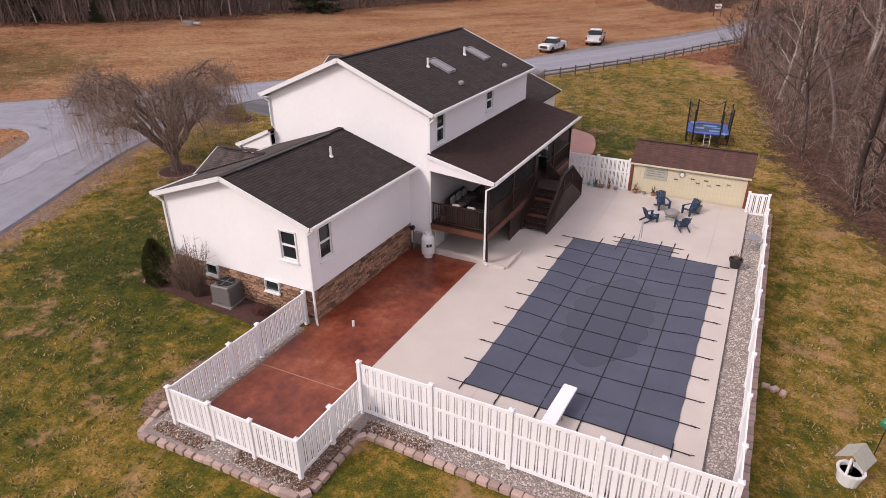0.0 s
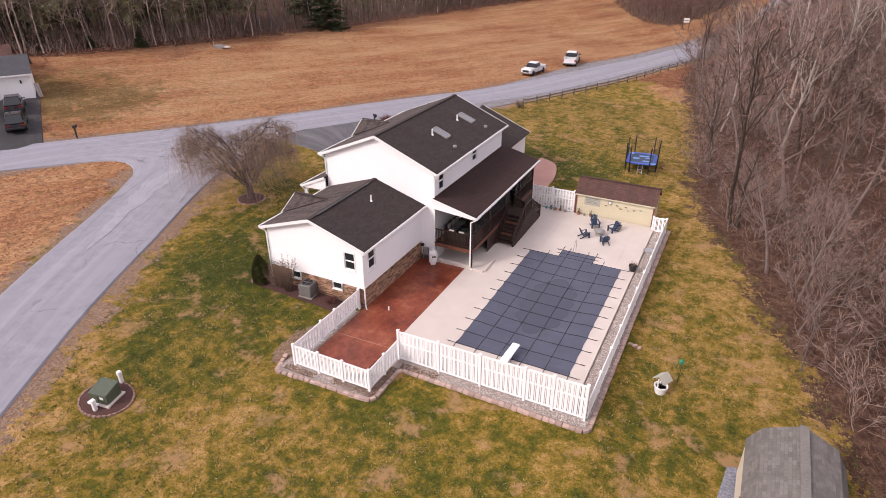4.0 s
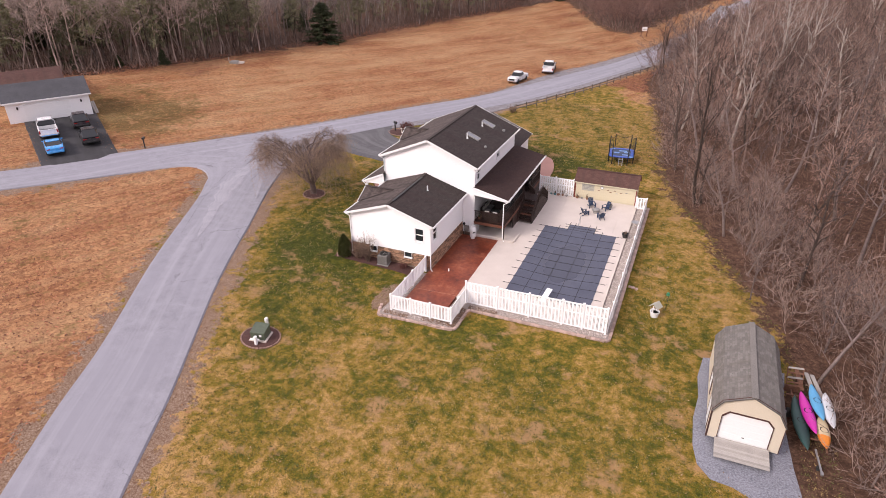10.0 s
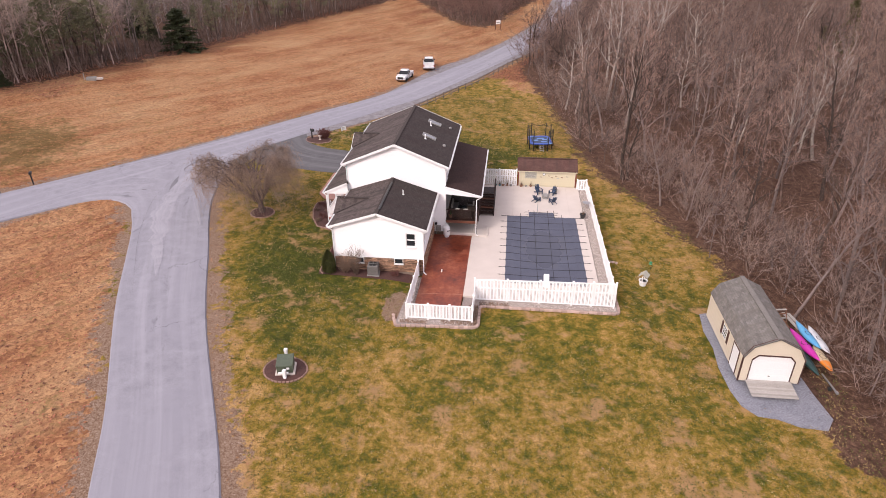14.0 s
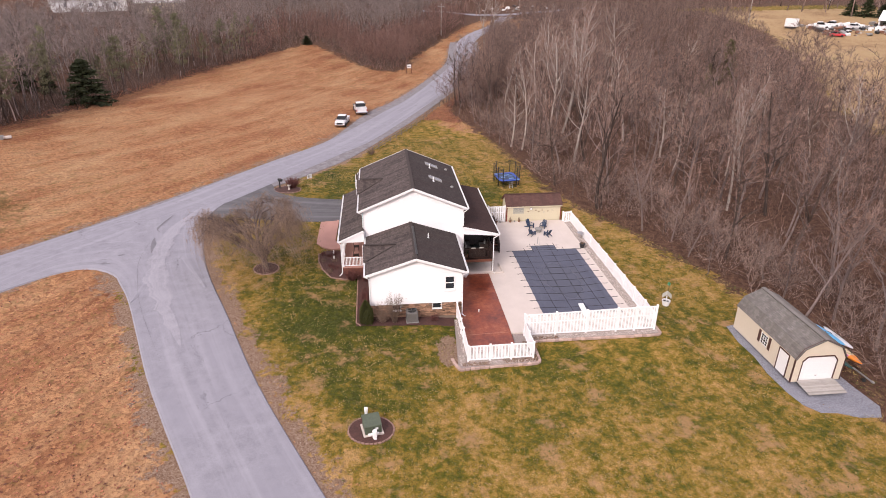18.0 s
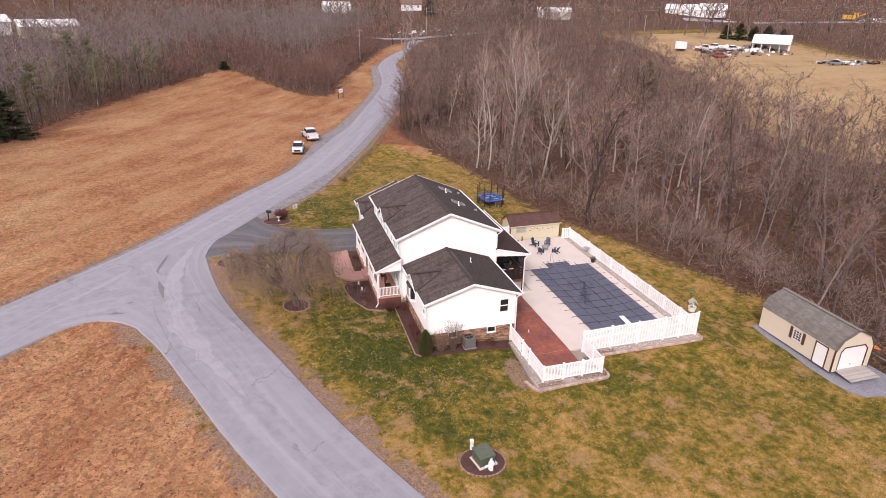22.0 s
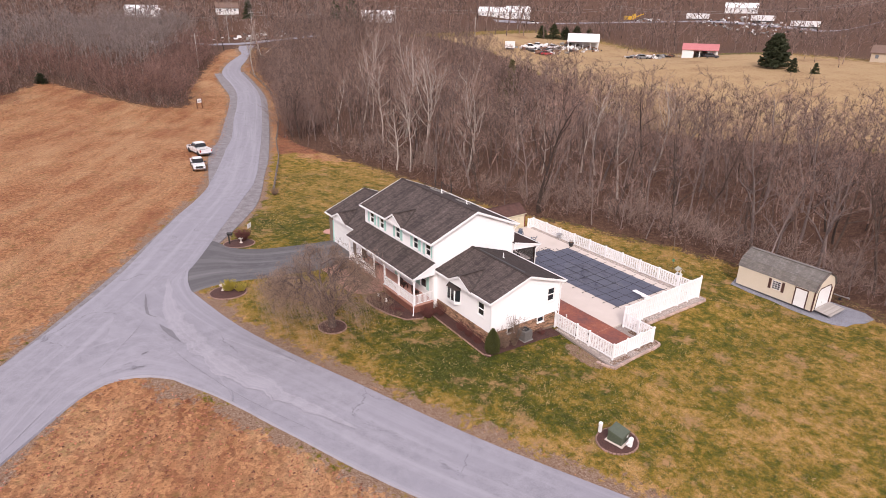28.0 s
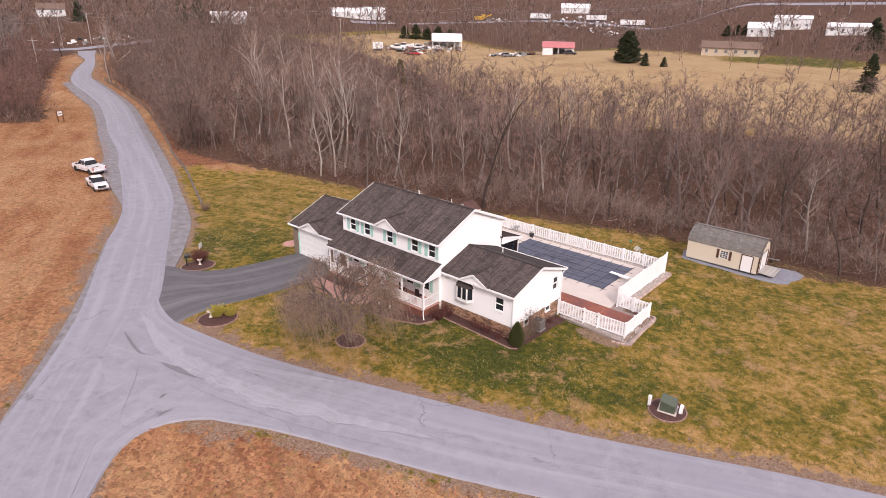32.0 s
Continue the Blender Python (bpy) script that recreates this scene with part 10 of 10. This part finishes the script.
roof_plane((8.0, 14.4, 2.3), (-9.4, 14.4, 2.3), (-9.4, 10.0, 4.0), (8.0, 10.0, 4.0), SHINGLE_RED, nb2)
for k in range(3):
    part("window", boxes((-8.2 + 2.4 * k, -7.2 + 2.4 * k, 5.95, 6.0, 1.0, 2.2)), GLASS, nb2)
bm = bmesh.new()
loft(bm, [[(x, 6.0, 2.25), (x, 14.0, 2.25), (x, 10.0, 3.8)] for x in (7.52, 7.6)])
part("gable", bm, WHITE_SIDING, nb2)
o = thing("stacked_boards", -59.3, 19.2, lz(-59.3, 19.2), 57, "boards leaning against the garage wall", "boards")
for k in range(4):
    part("board", beam((0.1 * k, 0.5, 0), (0.1 * k - 0.2, 1.2, 1.5), 0.16, 0.03), GREY_WOOD, o)

# ---- in the field ----
o = thing("well_cap", -63.6, 51.8, lz(-63.6, 51.8), 20, "low concrete well box in the field", "well box")
part("box", boxes((-0.7, 0.7, -0.5, 0.5, -0.1, 0.45), bevel=0.03), GREY_METAL, o)
part("lid", boxes((0.5, 1.6, -0.3, 0.4, 0.0, 0.3), bevel=0.03), DECK, o)
part("marker_post", rod(bmesh.new(), (-1.0, 0, 0), (-1.0, 0, 1.1), 0.06), GREY_WOOD, o)
o = thing("notice_board", -1.9, 124.6, lz(-1.9, 124.6), 25, "small wooden notice board on two posts in the field", "sign")
for x in (-0.7, 0.7):
    part("post", boxes((x - 0.08, x + 0.08, -0.08, 0.08, -0.2, 2.3)), RED_WOOD, o)
part("panel", boxes((-0.75, 0.75, -0.06, 0.06, 1.3, 2.2)), WHITE_TRIM, o)
part("lettering_bar", boxes((-0.5, 0.5, -0.07, -0.06, 1.6, 1.8)), GREY_METAL, o)


# ---- far side of the valley ----
FAR_PANE = plain("far_window_pane", (0.16, 0.17, 0.19), 0.15)


def far_house(x, y, rz, w, d, h, rise, wall, roof, label, windows=3, name="far_house", open_front=False):
    ob = thing(name, x, y, lz(x, y), rz, label, "building")
    if open_front:
        for i in range(5):
            part("post", boxes((-w / 2 + w * i / 4 - 0.15, -w / 2 + w * i / 4 + 0.15, -d / 2, -d / 2 + 0.3, -0.5, h)), wall, ob)
        part("wall", boxes((-w / 2, w / 2, d / 2 - 0.3, d / 2, -0.5, h), (-w / 2, -w / 2 + 0.3, -d / 2, d / 2, -0.5, h)), wall, ob)
    else:
        part("wall", boxes((-w / 2, w / 2, -d / 2, d / 2, -1.0, h)), wall, ob)
    for s in (-1, 1):
        bm = bmesh.new()
        loft(bm, [[(q, s * (d / 2 + 0.4), h - 0.1), (q, 0, h + rise), (q, 0, h + rise + 0.2), (q, s * (d / 2 + 0.4), h + 0.1)] for q in (-w / 2 - 0.4, w / 2 + 0.4)])
        bmesh.ops.recalc_face_normals(bm, faces=bm.faces[:])
        part("roof", bm, roof, ob)
    for q in (-w / 2, w / 2):
        bm = bmesh.new()
        loft(bm, [[(q + e, -d / 2, h - 0.05), (q + e, d / 2, h - 0.05), (q + e, 0, h + rise)] for e in (-0.05, 0.05)])
        part("gable", bm, wall, ob)
    for i in range(windows):
        u = -w / 2 + w * (i + 0.5) / windows
        part("window", boxes((u - 0.45, u + 0.45, -d / 2 - 0.06, -d / 2, 1.0, 2.1)), FAR_PANE, ob)
    return ob


far_house(169, 165, -48, 12.5, 9, 2.6, 2.9, FAR_WHITE, FAR_WHITE, "open-sided farm shelter with a white metal roof", 0, "farm_shelter", True)
red_garage = far_house(169, 108.5, -58, 11.5, 7.5, 2.5, 1.8, FAR_WHITE, FAR_RED, "white open garage with a red metal roof", 0, "red_roofed_garage", True)
part("door", boxes((-5.7, -2.0, -3.83, -3.74, -0.4, 2.4), bevel=0.02), FAR_WHITE, red_garage, "white closed door panel")
# black blocks added inside so that the garage's open part looks dark
for q in (-0.6, 1.6, 3.8):
    part("stored_goods", boxes((q - 0.9, q + 0.9, -1.8, 1.2, -0.2, 1.2 + 0.2 * q % 0.5), bevel=0.1), DARK_TRIM, red_garage)
far_house(192, 52, -72, 19, 8, 2.6, 2.0, FAR_TAN, ROOF_FAR, "long tan house with a brown roof", 6)
far_house(132, 279, -30, 17, 8, 3.0, 2.0, FAR_WHITE, FAR_WHITE, "white house above the far woods", 4)
far_house(223, 283, -42, 32, 10, 3.0, 2.6, FAR_WHITE, FAR_WHITE, "long white building beyond the valley road", 5)
far_house(240, 290, -42, 14, 9, 3.2, 1.8, FAR_WHITE, FAR_WHITE, "white side building beyond the valley road", 2)
far_house(267, 63, -75, 11, 8, 2.8, 2.4, FAR_WHITE, FAR_WHITE, "white house on the valley side", 3)
far_house(285, 55, -75, 15, 8, 4.2, 1.2, FAR_WHITE, FAR_WHITE, "tall white house on the valley side", 4)
far_house(276, 31, -78, 16, 8, 2.8, 1.4, FAR_WHITE, FAR_WHITE, "low white building on the valley side", 4)
far_house(380, 222, -58, 20, 9, 3.2, 3.0, FAR_WHITE, FAR_WHITE, "white house on the far hillside", 3)
far_house(-105, 192, 30, 22, 10, 3.2, 1.8, FAR_WHITE, FAR_WHITE, "low white building behind the western woods", 3)
far_house(-84, 196, 25, 16, 9, 3.0, 1.8, FAR_TAN, FAR_WHITE, "pale building behind the western woods", 3)
far_house(64, 318, -12, 11, 7, 2.6, 2.4, FAR_WHITE, ROOF_FAR, "small white house at the end of the road", 3)
far_house(22, 312, 5, 14, 8, 2.8, 1.8, FAR_WHITE, FAR_WHITE, "long pale workshop at the end of the road", 4)
for x, y, rz, ln, m, lab in ((316, 211, -58, 13, FAR_WHITE, "white freight trailer parked beyond the valley road"), (341, 184, -60, 13, FAR_WHITE, "white freight trailer parked beyond the valley road"), (344, 160, -63, 15, FAR_WHITE, "white freight trailer parked beyond the valley road")):
    o = thing("freight_trailer", x, y, lz(x, y), rz, lab, "trailer", "freight trailers")
    part("box", boxes((-ln / 2, ln / 2, -1.3, 1.3, 1.0, 4.0), bevel=0.05), m, o)
    part("undercarriage", boxes((-ln / 2 + 1, ln / 2 - 1, -1.0, 1.0, 0.3, 1.0)), DARK_TRIM, o)
YELLOW = plain("machine_yellow", (0.62, 0.36, 0.03), 0.5)
o = thing("yellow_machine", 287, 238, lz(287, 238), -50, "yellow construction machine parked beyond the valley road", "machine")
part("body", boxes((-4, 2, -1.4, 1.4, 0.8, 3.0), bevel=0.1), YELLOW, o)
part("cab", boxes((1, 3.2, -1.2, 1.2, 1.6, 4.2), bevel=0.1), YELLOW, o)
part("boom", beam((3, 0, 2.4), (7.5, 0, 4.2), 0.6, 0.7), YELLOW, o)
o = thing("box_trailer", 132, 170, lz(132, 170), -40, "white box trailer on the far field", "trailer")
part("box", boxes((-2.0, 2.0, -1.2, 1.2, 0.7, 3.2), bevel=0.05), FAR_WHITE, o)
part("undercarriage", boxes((-1.6, 1.6, -0.9, 0.9, 0.2, 0.7)), DARK_TRIM, o)
pickup(141, 168, -40, FAR_WHITE, "white camper truck among the scrap", 1.3)
pickup(147, 170, 120, FAR_WHITE, "white utility truck among the scrap", 1.2)
pickup(152, 166, 20, FAR_WHITE, "pale old truck among the scrap", 1.1)
car(139, 156, -30, plain("scrap_red", (0.5, 0.03, 0.04), 0.4), "red car on the far field")
car(161, 98.5, -60, car_paint("far_black_paint", (0.02, 0.02, 0.025)), "dark car in front of the red-roofed garage")
car(157, 124, -20, plain("far_grey_paint", (0.2, 0.2, 0.2), 0.5), "grey car on the far field")
car(229, 262, -40, FAR_WHITE, "white car on the valley road")


def scrap(n, x0, x1, y0, y1, seed, label):
    """Heaps of boxes, sheets and bars in several colours."""
    g = random.Random(seed)
    for m, name in ((RUST, "rusty"), (FAR_WHITE, "pale"), (GREY_METAL, "grey"), (DARK_TRIM, "dark")):
        bm = bmesh.new()
        for _ in range(n):
            x, y = g.uniform(x0, x1), g.uniform(y0, y1)
            z = lz(x, y)
            s = g.uniform(0.3, 1.3)
            made = bmesh.ops.create_cube(bm, size=1, matrix=pose(x, y, z + s * 0.3, g.uniform(-20, 20), g.uniform(-20, 20), g.uniform(0, 180)) @ Matrix.Diagonal((s * g.uniform(0.5, 2.2), s, s * g.uniform(0.4, 1.0), 1)))
        tagged(part("scrap", bm, m), name + " " + label, "scrap", kind="stuff")


scrap(60, 137, 172, 156, 174, 1, "scrap heaped by the farm shelter")
scrap(20, 158, 174, 118, 136, 2, "scrap lying on the far field")
scrap(70, 296, 350, 150, 205, 3, "scrap in the yard beyond the valley")
scrap(14, 288, 300, 225, 238, 4, "material in the yard beyond the valley")
scrap(12, 40, 75, 255, 268, 5, "clutter at the end of the road")


def utility_pole(x, y, h=11.0, rz=0):
    ob = thing("utility_pole", x, y, lz(x, y), rz, "weathered wooden utility pole with a crossarm", "utility pole", "utility poles")
    part("pole", rod(bmesh.new(), (0, 0, -0.5), (0, 0, h), 0.16, 0.11, 8), GREY_WOOD, ob)
    part("crossarm", boxes((-1.1, 1.1, -0.06, 0.06, h - 0.8, h - 0.66)), GREY_WOOD, ob)
    for s in (-0.95, 0.0, 0.95):
        part("insulator", rod(bmesh.new(), (s, 0, h - 0.66), (s, 0, h - 0.45), 0.05), GREY_METAL, ob)
    return Vector((x, y, lz(x, y) + h - 0.5))


tops = [utility_pole(x, y, h, r) for x, y, h, r in ((20, 240, 12, 0), (44, 252, 13, 0), (56, 256, 12, 0), (120, 240, 12, 40), (190, 232, 12, 40), (250, 215, 12, 40), (300, 170, 12, 50), (320, 110, 12, 60), (326, 40, 12, 70))]
utility_pole(124, 183, 11, 20), utility_pole(12, 178, 10, 0)
for a, b in zip(tops, tops[1:]):
    for dz in (0.0, -1.2):
        o = thing("power_line", *a.lerp(b, 0.5), label="thin power line between utility poles", category="cable", group="power lines")
        pts = [a.lerp(b, t / 8) + Vector((0, 0, dz - 2.2 * math.sin(math.pi * t / 8))) for t in range(9)]
        w = part("wire", loft(bmesh.new(), [[q + Vector((0.05 * math.cos(c), 0.05 * math.sin(c), 0.05 * math.sin(c + 1))) for c in (0, 2.1, 4.2)] for q in pts]), GREY_METAL, o)
        w.matrix_parent_inverse = o.matrix_basis.inverted()
VALLEY = resample(spline_pts([(205, 268), (240, 256), (270, 235), (318, 190), (345, 130), (352, 60), (360, -20)]), 60)
VALLEY2 = resample(spline_pts([(208, 275), (244, 262), (276, 240), (325, 194), (352, 132), (360, 60), (368, -20)]), 60)
ribbon("valley_road", VALLEY2, VALLEY, 0.25, ASPHALT, 4, "grey highway across the valley")
CROSS = resample(spline_pts([(10, 244), (34, 241), (58, 241), (84, 246)]), 20)
ribbon("cross_road", CROSS + np.array((1.0, 6.5)), CROSS, 0.25, ASPHALT, 4, "grey cross road where the country road ends")

# ---- porch furniture ----
CUSH = plain("grey_cushion", (0.16, 0.15, 0.15), 0.9)
CUSH2 = plain("pale_patterned_cushion", (0.42, 0.40, 0.37), 0.9)
WICKER = surface("dark_wicker", (0.02, 0.014, 0.012), (0.06, 0.04, 0.03), 60, 3, 0.8, 0.4)


def sofa(x, y, rz, ln, label):
    ob = thing("outdoor_sofa", x, y, FZ, rz, label, "sofa", "porch seats")
    part("base", boxes((-ln / 2, ln / 2, -0.38, 0.38, 0.05, 0.34), bevel=0.02), WICKER, ob)
    part("backrest", boxes((-ln / 2, ln / 2, 0.26, 0.40, 0.34, 0.82), bevel=0.03), WICKER, ob)
    for s in (-1, 1):
        part("arm", boxes((s * ln / 2 - 0.07, s * ln / 2 + 0.07, -0.38, 0.38, 0.05, 0.60), bevel=0.02), WICKER, ob)
    n = max(1, round(ln / 0.65))
    for k in range(n):
        u = -ln / 2 + ln * (k + 0.5) / n
        part("seat_cushion", boxes((u - ln / n / 2 + 0.02, u + ln / n / 2 - 0.02, -0.36, 0.24, 0.34, 0.48), bevel=0.04), CUSH, ob)
        part("pillow", boxes((u - 0.22, u + 0.22, 0.10, 0.24, 0.48, 0.88), bevel=0.06), CUSH2, ob)


sofa(-2.7, 12.6, 90, 1.9, "dark wicker sofa with grey cushions on the porch")
sofa(-1.9, 11.3, 180, 1.5, "dark wicker loveseat with pale pillows on the porch")
sofa(-1.1, 12.8, -90, 0.8, "dark wicker armchair with pale pillows on the porch")
o = thing("coffee_table", -1.9, 12.6, FZ, 0, "low dark wicker table with a glass top", "table")
part("base", boxes((-0.4, 0.4, -0.3, 0.3, 0, 0.36), bevel=0.02), WICKER, o)
part("top", boxes((-0.44, 0.44, -0.34, 0.34, 0.365, 0.38)), GLASS, o)
o = thing("barbecue_grill", -1.2, 20.6, FZ, 0, "black and silver barbecue grill on the porch", "grill")
part("cabinet", boxes((-0.3, 0.3, -0.5, 0.5, 0.05, 0.8), bevel=0.02), DARK_TRIM, o)
part("lid", rod(bmesh.new(), (0, -0.42, 0.88), (0, 0.42, 0.88), 0.24, sides=14), STEEL, o)
for s in (-1, 1):
    part("side_shelf", boxes((-0.25, 0.25, min(s * 0.5, s * 0.8), max(s * 0.5, s * 0.8), 0.76, 0.8)), STEEL, o)
FERN = plain("fern_green", (0.05, 0.10, 0.03), 0.8)
pot(-2.9, 11.0, FZ, 0.16, 0.3, CLAY, "clay pot with a green plant on the porch", FERN, 9)
for k, y in enumerate((12.0, 13.9, 19.0, 21.2)):
    o = thing("porch_chair", -12.9, y, PZ, 90, "dark rocking chair on the front porch", "chair", "front porch chairs")
    part("seat", boxes((-0.25, 0.25, -0.25, 0.25, 0.4, 0.44), bevel=0.01), DARK_WOOD, o)
    part("backrest", boxes((-0.25, 0.25, 0.22, 0.26, 0.44, 1.05), bevel=0.01), DARK_WOOD, o)
    for sx in (-0.22, 0.22):
        for sy in (-0.2, 0.2):
            part("leg", boxes((sx - 0.025, sx + 0.025, sy - 0.025, sy + 0.025, 0.0, 0.4)), DARK_WOOD, o)

# ---- stone facing of the base: laid stones, the patio side as single stones ----
facing = None
stone_me = []
for k in range(6):
    g = random.Random(40 + k)
    bm = boxes((-0.5, 0.5, -0.5, 0.5, -0.5, 0.5))
    for v in bm.verts:
        v.co.x *= 0.96 + g.uniform(-0.04, 0.03)
        v.co.z *= 0.90 + g.uniform(-0.08, 0.06)
        v.co.y += g.uniform(-0.15, 0.15)
    me = bpy.data.meshes.new("stone")
    bm.to_mesh(me)
    bm.free()
    me.materials.append(STONE)
    stone_me.append(me)
STONE_J = island_vary(surface("ledge_stone_joined", (0.17, 0.085, 0.05), (0.42, 0.26, 0.17), 22, 5.5, 0.85, 0.5, 0.015), 0.35, 1.6)


def courses(u0, u1, z0, z1, seed, skip=()):
    g = random.Random(seed)
    z = z0
    while z < z1 - 0.03:
        h = min(g.uniform(0.055, 0.105), z1 - z)
        u = u0
        while u < u1 - 0.05:
            w = min(g.uniform(0.16, 0.48), u1 - u)
            if not any(a < u + w / 2 < b and c < z + h / 2 < d for a, b, c, d in skip):
                yield u + w / 2, w, z + h / 2, h
            u += w
        z += h


hv = house.matrix_basis.inverted()
g = random.Random(9)
count = 0
rest = []
for u, w, z, h in courses(WY0, 10.55, -0.02, 1.20, 3):
    if count < 290:
        o = mesh_part("stone", stone_me[g.randrange(6)], None, house)
        o.matrix_parent_inverse = hv
        o.matrix_basis = pose(WX1 + 0.03, u, z) @ Matrix.Diagonal((0.09, w, h, 1)) @ Matrix.Rotation(math.pi / 2, 4, "Z")
        count += 1
    else:
        rest.append((u, w, z, h))


def joined_stones(name, axis, pos, out, items):
    V, F = [], []
    for u, w, z, h in items:
        d = g.uniform(0.03, 0.075)
        a, b, c, e = u - w / 2 + 0.008, u + w / 2 - 0.008, z - h / 2 + 0.006, z + h / 2 - 0.006
        k = len(V)
        for dd, q in ((0.0, 0.0), (d, 0.012)):
            for uu, zz in ((a + q, c + q), (b - q, c + q), (b - q, e - q), (a + q, e - q)):
                V.append((pos + out * dd, uu, zz) if axis == "x" else (uu, pos + out * dd, zz))
        F += [(k + 4, k + 5, k + 6, k + 7)] + [(k + i, k + (i + 1) % 4, k + 4 + (i + 1) % 4, k + 4 + i) for i in range(4)]
    o = mesh_part(name, raw_mesh(name, V, F), STONE_J, house, "stacked brown ledge stones facing the base")
    o["kind"] = "stuff"
    o.matrix_parent_inverse = hv


joined_stones("stone_facing", "y", WY0, -1, courses(WX0, WX1, 0.0, 1.20, 4, [(w_s[1][0] - 0.09, w_s[1][1] + 0.09, w_s[1][2] - 0.1, 2), (w_s[2][0] - 0.09, w_s[2][1] + 0.09, w_s[2][2] - 0.1, 2)]))
joined_stones("stone_facing", "x", WX1, 1, rest)
joined_stones("stone_facing", "x", WX0, -1, courses(WY0, 10.6, 0.0, 1.20, 5))
# bricks of the porch base
for y0, y1 in ((10.48, 15.4), (17.35, 22.3)):
    V, F = [], []
    z, r = 0.1, 0
    while z < PZ - 0.16:
        u = y0 - (0.11 if r % 2 else 0)
        while u < y1:
            a, b = max(u, y0) + 0.006, min(u + 0.215, y1) - 0.006
            if b - a > 0.03:
                k = len(V)
                for dd in (0.0, 0.012):
                    V += [(-14.08 - dd, a, z), (-14.08 - dd, b, z), (-14.08 - dd, b, z + 0.062), (-14.08 - dd, a, z + 0.062)]
                F += [(k + 4, k + 5, k + 6, k + 7)] + [(k + i, k + (i + 1) % 4, k + 4 + (i + 1) % 4, k + 4 + i) for i in range(4)]
            u += 0.22
        z += 0.074
        r += 1
    o = mesh_part("brickwork", raw_mesh("brickwork", V, F), BRICK_RED, front)
    o["kind"] = "stuff"
    o.matrix_parent_inverse = front.matrix_basis.inverted()

# ---- grass tufts over the lawn ----


def tufts(name, n, ok, x0, x1, y0, y1, material, label, seed, lo=0.04, hi=0.10, green=True):
    r = np.random.default_rng(seed)
    x, y = r.uniform(x0, x1, n * 4), r.uniform(y0, y1, n * 4)
    lean = (patchy(x, y) - 0.5) * (1 if green else -1)
    keep = ok(x, y) & (r.uniform(0, 1, n * 4) < np.clip(0.5 + 3.2 * lean, 0.03, 1))
    x, y = x[keep][:n], y[keep][:n]
    z = land(x, y)
    m = len(x)
    V = np.empty((m, 3, 3, 3))
    for b in range(3):
        a = r.uniform(0, 6.28, m)
        w, h = r.uniform(0.012, 0.035, m), r.uniform(lo, hi, m)
        ox, oy = r.normal(0, 0.05, m), r.normal(0, 0.05, m)
        for k, s in ((0, 1), (1, -1)):
            V[:, b, k] = np.stack([x + ox + s * w * np.cos(a), y + oy + s * w * np.sin(a), z], -1)
        V[:, b, 2] = np.stack([x + ox + r.normal(0, 0.06, m), y + oy + r.normal(0, 0.06, m), z + h], -1)
    F = np.arange(m * 9).reshape(-1, 3)
    return tagged(mesh_part(name, tri_mesh(name, V.reshape(-1, 3), F, material), None), label, "grass", kind="stuff")


def lawn_ok(x, y):
    return (side_of(WOOD_EDGE, x, y) < 0.5) & (side_of(SIDE_E, x, y) > 1.2) & (side_of(ROAD_E, x, y) > 3) & ((x < -12.9) | (x > 11.2) | (y < -4.2) | (y > 31) | ((x < -5.6) & (y < 0.9))) & ~((x < -13.8) & (y > 22.5) & (y < 30.5)) & ~((x > 16.2) & (x < 22) & (y > -10.2) & (y < 1.3))


GRASS_Y = island_vary(surface("straw_grass", (0.26, 0.18, 0.065), (0.42, 0.30, 0.13), 2, 0.2, 0.9, 0), 0.5, 1.3)
GRASS_G = island_vary(surface("green_grass", (0.055, 0.068, 0.013), (0.15, 0.145, 0.035), 2, 0.2, 0.9, 0), 0.5, 1.4)
tufts("straw_grass", 34000, lawn_ok, -30, 24, -34, 60, GRASS_Y, "straw-coloured winter grass tufts on the lawn", 71, green=False)
tufts("green_grass", 34000, lawn_ok, -30, 24, -34, 60, GRASS_G, "green winter grass tufts on the lawn", 72)
